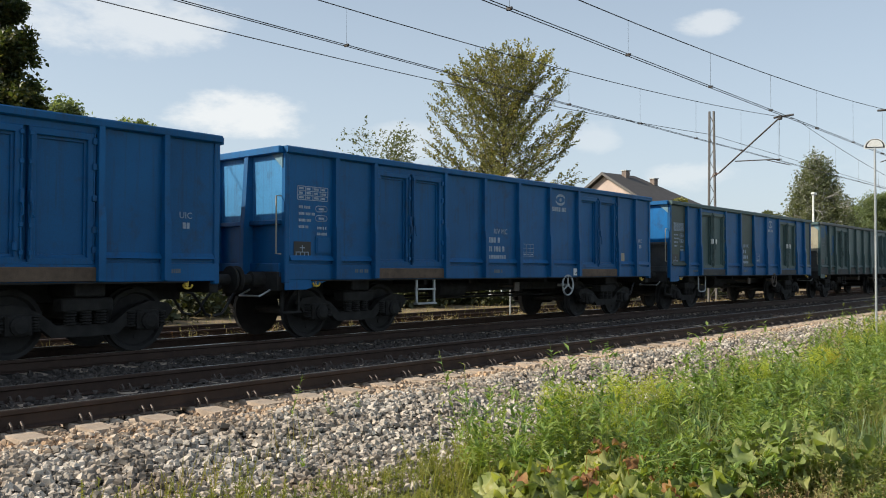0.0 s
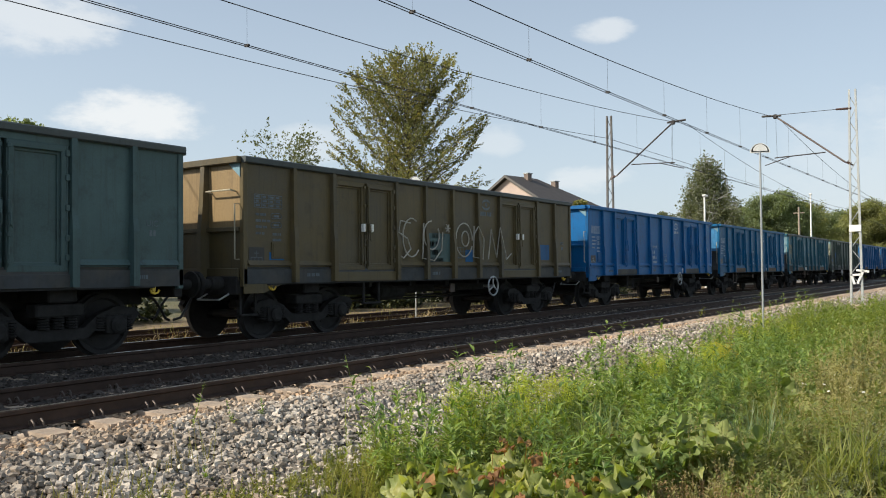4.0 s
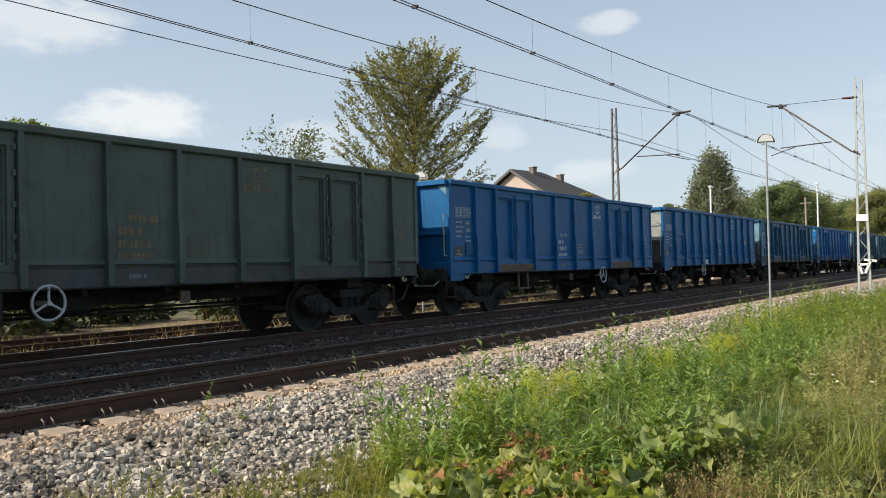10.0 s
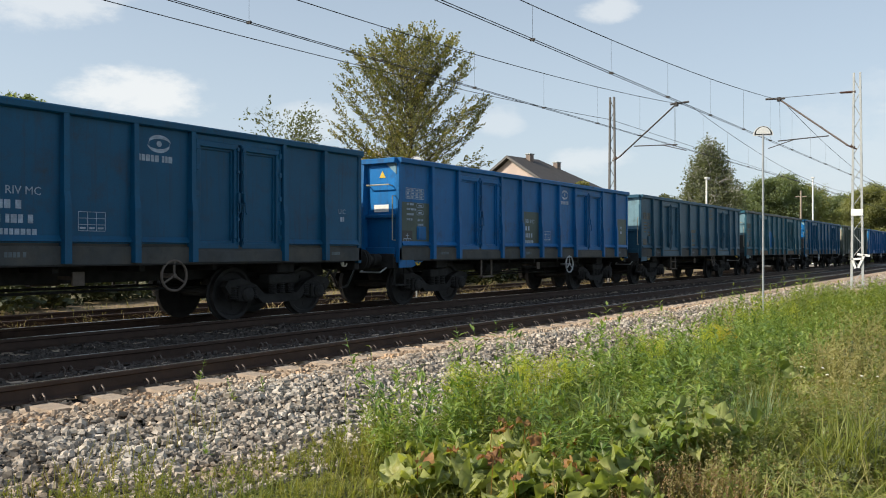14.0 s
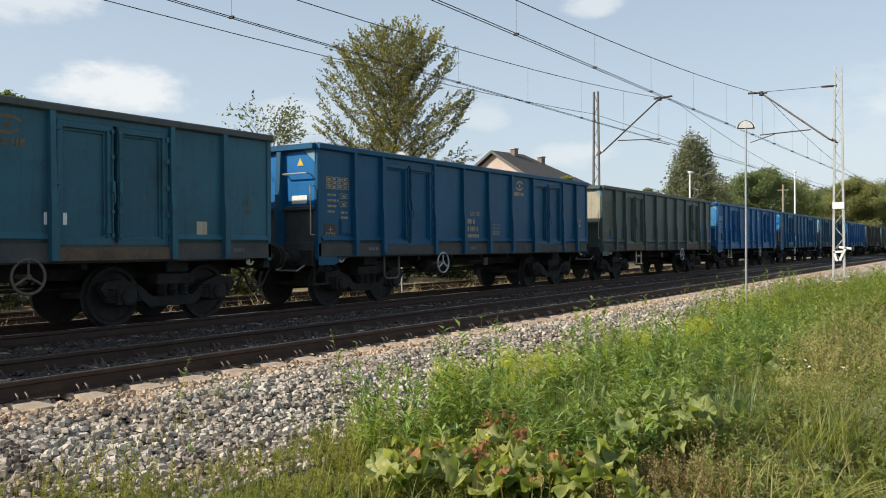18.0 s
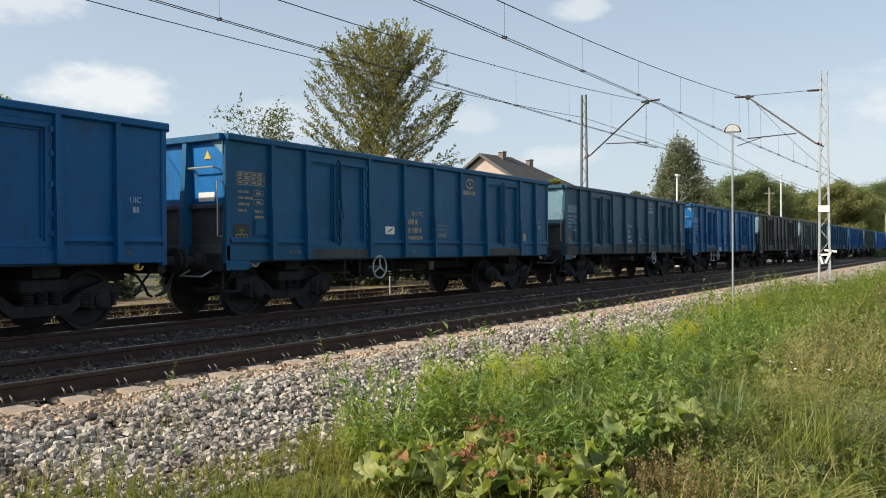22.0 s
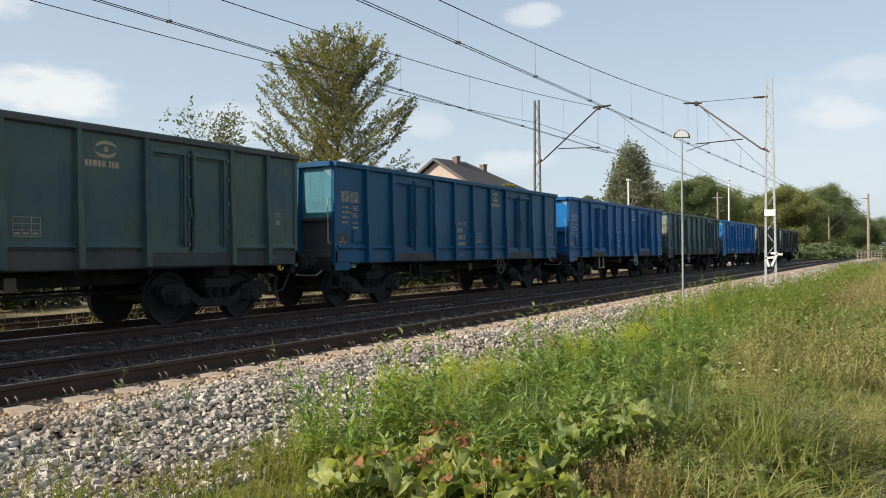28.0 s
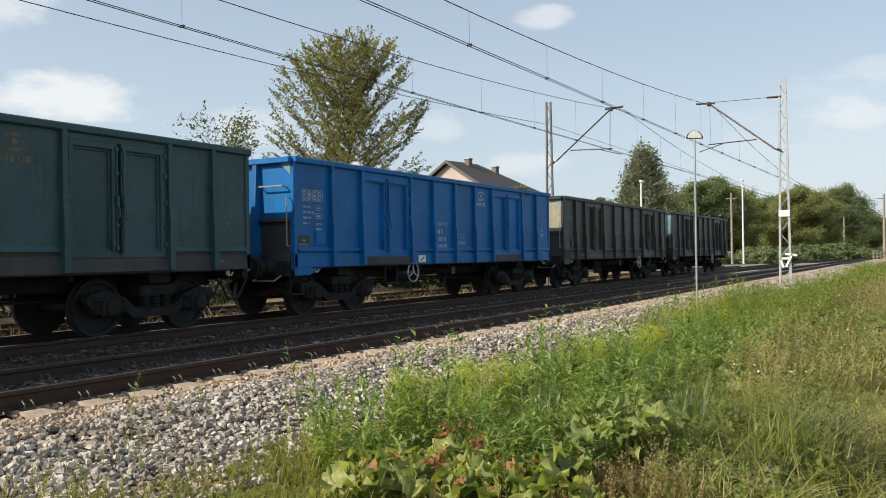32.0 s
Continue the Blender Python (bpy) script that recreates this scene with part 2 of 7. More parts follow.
M = {
    "running": material("sooty_underframe_steel", (0.030, 0.029, 0.028), 0.9, 0.0, 0.4, 6, 50, 0.2, dirt=(0.034, 0.026, 0.020), spec=0.2),
    "wheel": material("dark_wheel_steel", (0.036, 0.035, 0.035), 0.75, 0.0, 0.3, 5, 50, 0.1, spec=0.2),
    "rail_side": material("rusty_rail_steel", (0.060, 0.036, 0.026), 0.75, 0.3, 0.3, 7, 70, 0.25, dirt=(0.03, 0.02, 0.015)),
    "rail_head": material("polished_rail_head", (0.33, 0.31, 0.29), 0.3, 0.9, 0.15, 5, 80, 0.05),
    "sleeper": material("weathered_concrete", (0.42, 0.33, 0.25), 0.9, 0.0, 0.16, 4, 70, 0.35, dirt=(0.27, 0.18, 0.12), rand=0.1),
    "old_sleeper": material("old_timber_sleeper", (0.10, 0.075, 0.055), 0.95, 0.0, 0.3, 5, 50, 0.5, rand=0.15),
    "clip": material("worn_clip_steel", (0.10, 0.080, 0.068), 0.55, 0.5, 0.25, 12, 90, 0.15),
    "stone": material("granite_ballast", (0.42, 0.375, 0.32), 0.92, 0.0, 0.2, 6, 120, 0.4, second=(0.27, 0.21, 0.155), mixpos=0.55, island=0.6, spec=0.25),
    "tan_stone": material("rust_stained_ballast", (0.44, 0.295, 0.18), 0.92, 0.0, 0.25, 8, 110, 0.4, second=(0.42, 0.36, 0.29), mixpos=0.5, island=0.38),
    # besides the oil, this dark tone holds the train's shadow
    "dark_stone": material("shaded_oily_ballast", (0.068, 0.056, 0.048), 0.9, 0.0, 0.3, 6, 100, 0.4, island=0.4),
    "galv": material("galvanised_steel", (0.42, 0.44, 0.45), 0.5, 0.6, 0.12, 5, 60, 0.1),
    # mast grey darkened in colour to the tone of a backlit mast
    "dark_mast": material("backlit_dark_mast", (0.12, 0.115, 0.11), 0.7, 0.2, 0.2, 5, 60, 0.1),
    "mast_grey": material("grey_mast_paint", (0.40, 0.42, 0.415), 0.6, 0.2, 0.15, 5, 60, 0.1, dirt=(0.28, 0.24, 0.2)),
    "dark_steel": material("dark_bracket_steel", (0.055, 0.050, 0.048), 0.6, 0.4, 0.2, 6, 60, 0.1),
    "rust_bracket": material("red_brown_bracket", (0.17, 0.135, 0.12), 0.65, 0.2, 0.2, 6, 60, 0.1),
    "wire": material("copper_wire_dark", (0.050, 0.046, 0.045), 0.6, 0.5, 0.1, 3, 30, 0.0),
    "ceramic": material("brown_ceramic", (0.07, 0.035, 0.025), 0.3, 0.0, 0.15, 8, 40, 0.0),
    "white": material("white_enamel", (0.78, 0.78, 0.75), 0.4, 0.0, 0.06, 3, 40, 0.03, dirt=(0.55, 0.52, 0.46)),
    "brown_steel": material("brown_rusted_bar", (0.12, 0.095, 0.078), 0.7, 0.1, 0.25, 8, 60, 0.1),
    "cream_steel": material("cream_painted_bar", (0.46, 0.42, 0.30), 0.6, 0.0, 0.2, 8, 60, 0.1, dirt=(0.2, 0.15, 0.09)),
    "faded_gold": material("faded_ochre_lettering", (0.125, 0.105, 0.066), 0.7, 0.0, 0.45, 7, 60, 0.0),
    "white_mark": material("chalky_white_lettering", (0.29, 0.36, 0.45), 0.7, 0.0, 0.4, 9, 70, 0.0),
    "faded_mark": material("faded_lettering", (0.11, 0.14, 0.16), 0.7, 0.0, 0.4, 7, 60, 0.0),
    "graffiti": material("pale_spray_paint", (0.40, 0.38, 0.33), 0.7, 0.0, 0.2, 4, 30, 0.0),
    "gold_mark": material("ochre_lettering", (0.34, 0.29, 0.19), 0.7, 0.0, 0.35, 9, 70, 0.0),
    "black": material("black_enamel", (0.015, 0.015, 0.016), 0.4, 0.0, 0.2, 4, 40, 0.02),
    "yellow": material("yellow_paint", (0.62, 0.42, 0.04), 0.5, 0.0, 0.2, 8, 50, 0.05, dirt=(0.2, 0.13, 0.04)),
    "plaster": material("pinkish_plaster", (0.50, 0.40, 0.35), 0.9, 0.0, 0.12, 1.2, 30, 0.15),
    "roof": material("dark_roof_sheet", (0.06, 0.053, 0.05), 0.75, 0.0, 0.25, 2, 25, 0.3),
    "brick": material("chimney_brick", (0.21, 0.165, 0.14), 0.9, 0.0, 0.25, 3, 30, 0.3),
    "bark": material("grey_brown_bark", (0.085, 0.068, 0.052), 0.95, 0.0, 0.35, 4, 30, 0.6),
    "birch_bark": material("birch_bark", (0.42, 0.40, 0.36), 0.9, 0.0, 0.2, 3, 20, 0.3, dirt=(0.05, 0.045, 0.04)),
    "wood_pole": material("weathered_pole", (0.30, 0.25, 0.19), 0.9, 0.0, 0.2, 3, 40, 0.3),
    "glass": material("dark_window_glass", (0.03, 0.04, 0.05), 0.1, 0.0, 0.1, 2, 10, 0.0),
    "asphalt": material("worn_asphalt", (0.20, 0.19, 0.175), 0.95, 0.0, 0.2, 1.5, 60, 0.3),
    "soil": material("bare_soil", (0.20, 0.145, 0.095), 0.98, 0.0, 0.25, 2.0, 40, 0.5),
}
M["grass"] = leafy("meadow_grass_blades", [(0.13, 0.165, 0.038), (0.21, 0.25, 0.058), (0.32, 0.335, 0.10), (0.48, 0.44, 0.19)])
M["weed"] = leafy("weed_leaves", [(0.058, 0.118, 0.032), (0.15, 0.24, 0.060), (0.29, 0.38, 0.10), (0.50, 0.53, 0.19)], 0.38, 0.42)
M["herb"] = leafy("low_herb_leaves", [(0.105, 0.14, 0.036), (0.18, 0.21, 0.052), (0.27, 0.27, 0.075), (0.36, 0.32, 0.10)])
M["dry"] = leafy("dry_grass", [(0.25, 0.18, 0.075), (0.38, 0.29, 0.13), (0.28, 0.25, 0.095), (0.46, 0.37, 0.18)], 0.8, 0.2)
M["rod"] = leafy("goldenrod_flowers", [(0.38, 0.44, 0.055), (0.54, 0.56, 0.08), (0.40, 0.47, 0.07)], 0.8, 0.45)
M["burdock"] = leafy("burdock_leaves", [(0.10, 0.15, 0.044), (0.22, 0.27, 0.075), (0.38, 0.41, 0.135), (0.56, 0.50, 0.21)], 0.5, 0.48)
M["sorrel"] = leafy("withered_red_leaves", [(0.17, 0.085, 0.035), (0.31, 0.145, 0.055), (0.38, 0.27, 0.10)], 0.7, 0.35)
M["lime"] = leafy("broadleaf_crown", [(0.098, 0.122, 0.060), (0.175, 0.190, 0.082), (0.285, 0.262, 0.105), (0.45, 0.36, 0.135)], 0.45, 0.47)
M["autumn"] = leafy("yellowing_crown", [(0.112, 0.128, 0.032), (0.256, 0.208, 0.048), (0.432, 0.272, 0.064)])
M["birchleaf"] = leafy("birch_crown", [(0.105, 0.125, 0.075), (0.165, 0.185, 0.11), (0.24, 0.255, 0.15)], 0.5, 0.4)
M["spruce"] = leafy("conifer_needles", [(0.029, 0.047, 0.022), (0.054, 0.076, 0.032), (0.180, 0.153, 0.054)])
# greens greyed and lightened: distance haze put into the leaf colours
M["wood"] = leafy("far_woods", [(0.105, 0.140, 0.085), (0.16, 0.205, 0.115), (0.23, 0.27, 0.145), (0.30, 0.32, 0.175)], 0.65, 0.5)
M["bush"] = leafy("roadside_bushes", [(0.085, 0.13, 0.036), (0.17, 0.225, 0.060), (0.29, 0.325, 0.10), (0.44, 0.43, 0.17)])
M["dry_herb"] = leafy("withered_herbs", [(0.21, 0.175, 0.08), (0.34, 0.28, 0.13), (0.28, 0.28, 0.11), (0.48, 0.39, 0.22)], 0.8, 0.3)
M["scrub"] = leafy("yard_scrub", [(0.03, 0.038, 0.016), (0.055, 0.065, 0.024), (0.11, 0.10, 0.045)], 0.7, 0.2)
M["pale_grass"] = leafy("path_grass_blades", [(0.19, 0.22, 0.065), (0.30, 0.32, 0.10), (0.42, 0.41, 0.15), (0.54, 0.49, 0.23)])
M["tan_herb"] = leafy("yellowing_herb_leaves", [(0.26, 0.25, 0.10), (0.37, 0.34, 0.14), (0.47, 0.42, 0.20), (0.32, 0.32, 0.11)], 0.7, 0.35)
M["amber"] = leafy("amber_flowers", [(0.55, 0.33, 0.03), (0.62, 0.40, 0.05), (0.50, 0.42, 0.05)], 0.8, 0.4)
M["straw"] = leafy("straw", [(0.30, 0.22, 0.12), (0.42, 0.33, 0.19), (0.36, 0.27, 0.14), (0.52, 0.43, 0.27)], 0.8, 0.2)
M["mugwort"] = leafy("mugwort_leaves", [(0.085, 0.11, 0.062), (0.13, 0.16, 0.085), (0.19, 0.21, 0.11), (0.26, 0.26, 0.14)], 0.7, 0.3)
M["reed"] = leafy("blue_green_blades", [(0.085, 0.14, 0.065), (0.15, 0.22, 0.10), (0.24, 0.31, 0.14), (0.34, 0.38, 0.18)])
M["seed"] = leafy("seed_heads", [(0.16, 0.085, 0.045), (0.25, 0.15, 0.075), (0.33, 0.25, 0.12), (0.24, 0.22, 0.09)], 0.8, 0.2)
M["petal"] = leafy("white_petals", [(0.70, 0.70, 0.64), (0.78, 0.77, 0.72)], 0.7, 0.3)
# yellowing leaves, with the same haze mixed into their colours
M["wood_gold"] = leafy("yellowing_woods", [(0.145, 0.170, 0.085), (0.23, 0.25, 0.115), (0.31, 0.315, 0.14), (0.38, 0.365, 0.165)], 0.65, 0.5)
M["sunny_weed"] = leafy("sunny_weed_leaves", [(0.10, 0.15, 0.036), (0.18, 0.25, 0.058), (0.29, 0.34, 0.085), (0.42, 0.43, 0.13)])
M["pale_burdock"] = leafy("pale_burdock_leaves", [(0.105, 0.155, 0.045), (0.18, 0.235, 0.070), (0.28, 0.325, 0.105), (0.40, 0.40, 0.15)], 0.6, 0.42)


# ---- mesh tools ----
class Shape:
    """Collects vertices and faces; every solid is added closed."""

    def __init__(self):
        self.v, self.f = [], []

    def add(self, verts, faces, m=None):
        k = len(self.v)
        self.v += [tuple(m @ Vector(p)) for p in verts] if m is not None else [tuple(p) for p in verts]
        self.f += [tuple(i + k for i in q) for q in faces]
        return self

    def box(self, x0, x1, y0, y1, z0, z1, c=0.0, m=None):
        """A box; c chamfers its edges."""
        if c <= 0:
            vs = [(x, y, z) for z in (z0, z1) for y in (y0, y1) for x in (x0, x1)]
            return self.add(vs, [(0, 2, 3, 1), (4, 5, 7, 6), (0, 1, 5, 4), (2, 6, 7, 3), (0, 4, 6, 2), (1, 3, 7, 5)], m)
        rings = []
        for z, i in ((z0, c), (z0 + c, 0), (z1 - c, 0), (z1, c)):
            a, b, d, e = x0 + i, x1 - i, y0 + i, y1 - i
            rings.append([(a + c, d, z), (b - c, d, z), (b, d + c, z), (b, e - c, z), (b - c, e, z), (a + c, e, z), (a, e - c, z), (a, d + c, z)])
        vs = [p for r in rings for p in r]
        fs = [tuple(range(7, -1, -1)), tuple(range(24, 32))]
        for r in range(3):
            fs += [(r * 8 + i, r * 8 + (i + 1) % 8, r * 8 + 8 + (i + 1) % 8, r * 8 + 8 + i) for i in range(8)]
        return self.add(vs, fs, m)

    def rod(self, a, b, r0, r1=None, n=8):
        """A round bar from a to b."""
        a, b = Vector(a), Vector(b)
        r1 = r0 if r1 is None else r1
        q = (b - a).to_track_quat("Z", "Y")
        vs = []
        for p, r in ((a, r0), (b, r1)):
            vs += [p + q @ Vector((r * math.cos(t * math.tau / n), r * math.sin(t * math.tau / n), 0)) for t in range(n)]
        return self.add(vs, [tuple(range(n - 1, -1, -1)), tuple(range(n, 2 * n))] + [(i, (i + 1) % n, n + (i + 1) % n, n + i) for i in range(n)])

    def path(self, pts, r, n=6):
        """A round bar bent through the points, in one piece."""
        pts = [Vector(p) for p in pts]
        if (pts[0] - pts[-1]).length < 1e-6:
            pts = pts[:-1] + [pts[-1] + (pts[-2] - pts[-1]).normalized() * 0.001]
        vs, fs = [], []
        q = None
        for i, p in enumerate(pts):
            d = (pts[min(i + 1, len(pts) - 1)] - pts[max(i - 1, 0)]).normalized()
            if q is None:
                q = d.to_track_quat("Z", "Y")
            else:
                q = (q @ Vector((0, 0, 1))).rotation_difference(d) @ q
            vs += [p + q @ Vector((r * math.cos(t * math.tau / n), r * math.sin(t * math.tau / n), 0)) for t in range(n)]
        for i in range(len(pts) - 1):
            fs += [(i * n + k, i * n + (k + 1) % n, (i + 1) * n + (k + 1) % n, (i + 1) * n + k) for k in range(n)]
        fs += [tuple(range(n - 1, -1, -1)), tuple(range(len(vs) - n, len(vs)))]
        return self.add(vs, fs)

    def lathe(self, prof, n=16, m=None):
        """A solid of revolution about z, from (radius, height) pairs."""
        vs, fs, k = [], [], len(prof)
        for r, z in prof:
            vs += [(r * math.cos(t * math.tau / n), r * math.sin(t * math.tau / n), z) for t in range(n)]
        for j in range(k - 1):
            fs += [(j * n + i, j * n + (i + 1) % n, (j + 1) * n + (i + 1) % n, (j + 1) * n + i) for i in range(n)]
        fs += [tuple(range(n - 1, -1, -1)), tuple(range((k - 1) * n, k * n))]
        return self.add(vs, fs, m)

    def extrude(self, outline, x0, x1, m=None):
        """An outline in y and z, drawn out along x."""
        n = len(outline)
        vs = [(x0, y, z) for y, z in outline] + [(x1, y, z) for y, z in outline]
        return self.add(vs, [tuple(range(n)), tuple(range(2 * n - 1, n - 1, -1))] + [(i, n + i, n + (i + 1) % n, (i + 1) % n) for i in range(n)], m)

    def ring(self, centre, axis, big, small, n=24, k=6):
        """A round hoop."""
        q = Vector(axis).to_track_quat("Z", "Y")
        c = Vector(centre)
        vs = []
        for i in range(n):
            t = i * math.tau / n
            for j in range(k):
                s = j * math.tau / k
                vs.append(c + q @ Vector(((big + small * math.cos(s)) * math.cos(t), (big + small * math.cos(s)) * math.sin(t), small * math.sin(s))))
        fs = [(i * k + j, ((i + 1) % n) * k + j, ((i + 1) % n) * k + (j + 1) % k, i * k + (j + 1) % k) for i in range(n) for j in range(k)]
        return self.add(vs, fs)

    def mesh(self, name, smooth=False):
        me = bpy.data.meshes.new(name)
        me.from_pydata(self.v, [], self.f)
        bm = bmesh.new()
        bm.from_mesh(me)
        bmesh.ops.recalc_face_normals(bm, faces=bm.faces)
        bm.to_mesh(me)
        bm.free()
        if smooth:
            me.shade_smooth()
        return me


CACHE = {}


def part(name, shape, mat, parent=None, label="", at=None, key=None, smooth=False):
    """Links one mesh object under a thing or part. With a key, alike pieces share their mesh."""
    if key is not None and key in CACHE:
        me = CACHE[key]
    else:
        me = shape() if callable(shape) else shape
        me = me.mesh(name, smooth)
        if key is not None:
            CACHE[key] = me
    if not me.materials:
        me.materials.append(mat)
    ob = new(name, me)
    if me.materials[0] is not mat:
        ob.material_slots[0].link = "OBJECT"
        ob.material_slots[0].material = mat
    if parent is not None:
        ob.parent = parent
    if at is not None:
        ob.matrix_basis = at
    if label:
        ob["label"] = label
    return ob


def thing(name, label, category, group="", kind="", at=None):
    ob = new(name)
    ob.empty_display_size = 0.3
    if at is not None:
        ob.matrix_basis = at
    return tagged(ob, label, category, group, kind)


def soup(name, verts, faces, mat, label, category, kind="stuff", smooth=False):
    """One object out of arrays of vertices (n, 3) and faces (m, k)."""
    me = bpy.data.meshes.new(name)
    verts, faces = np.asarray(verts, np.float32), np.asarray(faces, np.int32)
    me.vertices.add(len(verts))
    me.vertices.foreach_set("co", verts.ravel())
    k = faces.shape[1]
    me.loops.add(faces.size)
    me.loops.foreach_set("vertex_index", faces.ravel())
    me.polygons.add(len(faces))
    me.polygons.foreach_set("loop_start", np.arange(0, faces.size, k, dtype=np.int32))
    me.update(calc_edges=True)
    me.validate()
    me.shade_smooth() if smooth else me.shade_flat()
    me.materials.append(mat)
    return tagged(new(name, me), label, category, kind=kind)


def strew(verts, faces, place, turn, size):
    """Copies of a small piece (verts, faces) at places (n, 3), turned by matrices (n, 3, 3), scaled."""
    verts, faces = np.asarray(verts, float), np.asarray(faces)
    s = np.asarray(size, float).reshape(len(place), -1)[:, None, :]
    v = np.einsum("nij,nkj->nki", turn, verts[None] * s) + np.asarray(place)[:, None, :]
    f = faces[None] + (np.arange(len(place)) * len(verts))[:, None, None]
    return v.reshape(-1, 3), f.reshape(-1, faces.shape[1])


def turns(n, rng, tilt=math.pi):
    """Random turns: any heading, leaning up to tilt."""
    a, b, c = rng.uniform(0, math.tau, n), rng.uniform(-tilt, tilt, n), rng.uniform(0, math.tau, n)
    z = np.zeros(n)
    o = z + 1

    def rz(t):
        return np.stack([np.cos(t), -np.sin(t), z, np.sin(t), np.cos(t), z, z, z, o], 1).reshape(-1, 3, 3)

    rx = np.stack([o, z, z, z, np.cos(b), -np.sin(b), z, np.sin(b), np.cos(b)], 1).reshape(-1, 3, 3)
    return rz(a) @ rx @ rz(c)


def joined(parts):
    vs, fs, k = [], [], 0
    for v, f in parts:
        vs.append(v)
        fs.append(f + k)
        k += len(v)
    return np.concatenate(vs), np.concatenate(fs)


# ---- the ground ----
NEAR, TRAIN, THIRD = 8.215, 12.215, 17.0        # centre lines of the three tracks
HALF = 0.7525                                   # half the distance of the rails' centres
FIRST = 5.395 - 0.6 * 40                        # a sleeper's middle


def ease(t):
    t = np.clip(t, 0, 1)
    return t * t * (3 - 2 * t)


def ground_height(x, y):
    """Height of the soil and the ballast bed."""
    x, y = np.asarray(x, float), np.asarray(y, float)
    far = ease((x - 55) / 45)
    toe = -0.62 + 0.10 * np.sin(x * 0.21 + y * 0.4) * (1 - far) + 0.38 * far - 0.02 * np.clip(3 - y, 0, 12) * (1 - far)
    bank = ease((y - 4.9) / 1.75)
    z = toe * (1 - bank) + -0.255 * bank
    z = np.where((y > 7.5) & (y <= 13.5), -0.255 + 0.072 * ease((y - 7.5) / 0.15), z)
    z = np.where(y > 13.5, -0.183 - 0.26 * ease((y - 13.5) / 1.4) + 0.03 * np.sin(x * 0.35 + y), z)
    z = np.where(y > 22, z + 0.2 * ease((y - 22) / 20), z)
    return z


def make_ground():
    xs = np.unique(np.concatenate([np.linspace(-900, -20, 12), np.arange(-20, 60, 0.5), np.arange(60, 140, 2.0), np.linspace(140, 2500, 14)]))
    ys = np.unique(np.concatenate([np.linspace(-900, -20, 10), np.arange(-20, 0, 1.0), np.arange(0, 7.2, 0.2), np.arange(7.2, 20, 0.6), np.arange(20, 60, 4.0), np.linspace(60, 1500, 12)]))
    X, Y = np.meshgrid(xs, ys)
    rng = np.random.default_rng(3)
    Z = ground_height(X, Y) + np.where((Y < 6) & (np.abs(X) < 60), rng.normal(0, 0.02, X.shape), 0)
    nx, ny = len(xs), len(ys)
    i, j = np.meshgrid(np.arange(nx - 1), np.arange(ny - 1))
    q = (j * nx + i).ravel()
    faces = np.stack([q, q + 1, q + nx + 1, q + nx], 1)
    m = bpy.data.materials.new("meadow_soil_and_ballast_bed")
    m.use_nodes = True
    nt = m.node_tree
    N, L = nt.nodes.new, nt.links.new
    b = nt.nodes["Principled BSDF"]
    b.inputs["Roughness"].default_value = 0.97
    co, sep = N("ShaderNodeTexCoord"), N("ShaderNodeSeparateXYZ")
    L(co.outputs["Object"], sep.inputs[0])

    def noise_at(s, d=5.0):
        n = N("ShaderNodeTexNoise")
        n.inputs["Scale"].default_value, n.inputs["Detail"].default_value = s, d
        L(co.outputs["Object"], n.inputs["Vector"])
        return n.outputs["Fac"]

    def ramp(v, lo, hi):
        n = N("ShaderNodeMapRange")
        n.inputs["From Min"].default_value, n.inputs["From Max"].default_value = lo, hi
        L(v, n.inputs["Value"])
        return n.outputs[0]

    def mix(f, a, c, mode="MIX"):
        n = N("ShaderNodeMixRGB")
        n.blend_type = mode
        for k, v in ((0, f), (1, a), (2, c)):
            if isinstance(v, (int, float)):
                n.inputs[k].default_value = v
            elif isinstance(v, tuple):
                n.inputs[k].default_value = (*v, 1)
            else:
                L(v, n.inputs[k])
        return n.outputs[0]

    wob = N("ShaderNodeMath")
    wob.operation = "MULTIPLY_ADD"
    L(noise_at(1.3), wob.inputs[0])
    wob.inputs[1].default_value = 0.8
    L(sep.outputs["Y"], wob.inputs[2])
    green = mix(ramp(noise_at(0.6), 0.35, 0.65), (0.085, 0.095, 0.035), (0.15, 0.13, 0.06))
    green = mix(ramp(noise_at(9.0), 0.4, 0.7), green, (0.10, 0.085, 0.05))
    cells = N("ShaderNodeTexVoronoi")
    cells.inputs["Scale"].default_value = 17.0
    L(co.outputs["Object"], cells.inputs["Vector"])
    # dark bed: shade of the gaps between stones put into the ground colour
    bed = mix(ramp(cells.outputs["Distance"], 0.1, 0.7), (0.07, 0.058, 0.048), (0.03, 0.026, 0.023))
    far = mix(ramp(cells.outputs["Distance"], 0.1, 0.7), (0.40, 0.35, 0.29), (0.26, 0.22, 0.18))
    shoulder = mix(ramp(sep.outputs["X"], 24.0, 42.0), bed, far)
    yard = mix(ramp(noise_at(2.2), 0.42, 0.62), (0.24, 0.165, 0.09), (0.13, 0.105, 0.055))
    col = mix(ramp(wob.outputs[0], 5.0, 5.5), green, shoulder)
    # bed turned dark across the tracks, where the train's shadow lies
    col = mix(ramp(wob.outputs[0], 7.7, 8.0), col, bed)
    col = mix(ramp(wob.outputs[0], 13.9, 14.6), col, yard)
    col = mix(ramp(wob.outputs[0], 24.0, 27.0), col, green)
    L(col, b.inputs["Base Color"])
    bp = N("ShaderNodeBump")
    bp.inputs["Strength"].default_value, bp.inputs["Distance"].default_value = 0.7, 0.05
    L(cells.outputs["Distance"], bp.inputs["Height"])
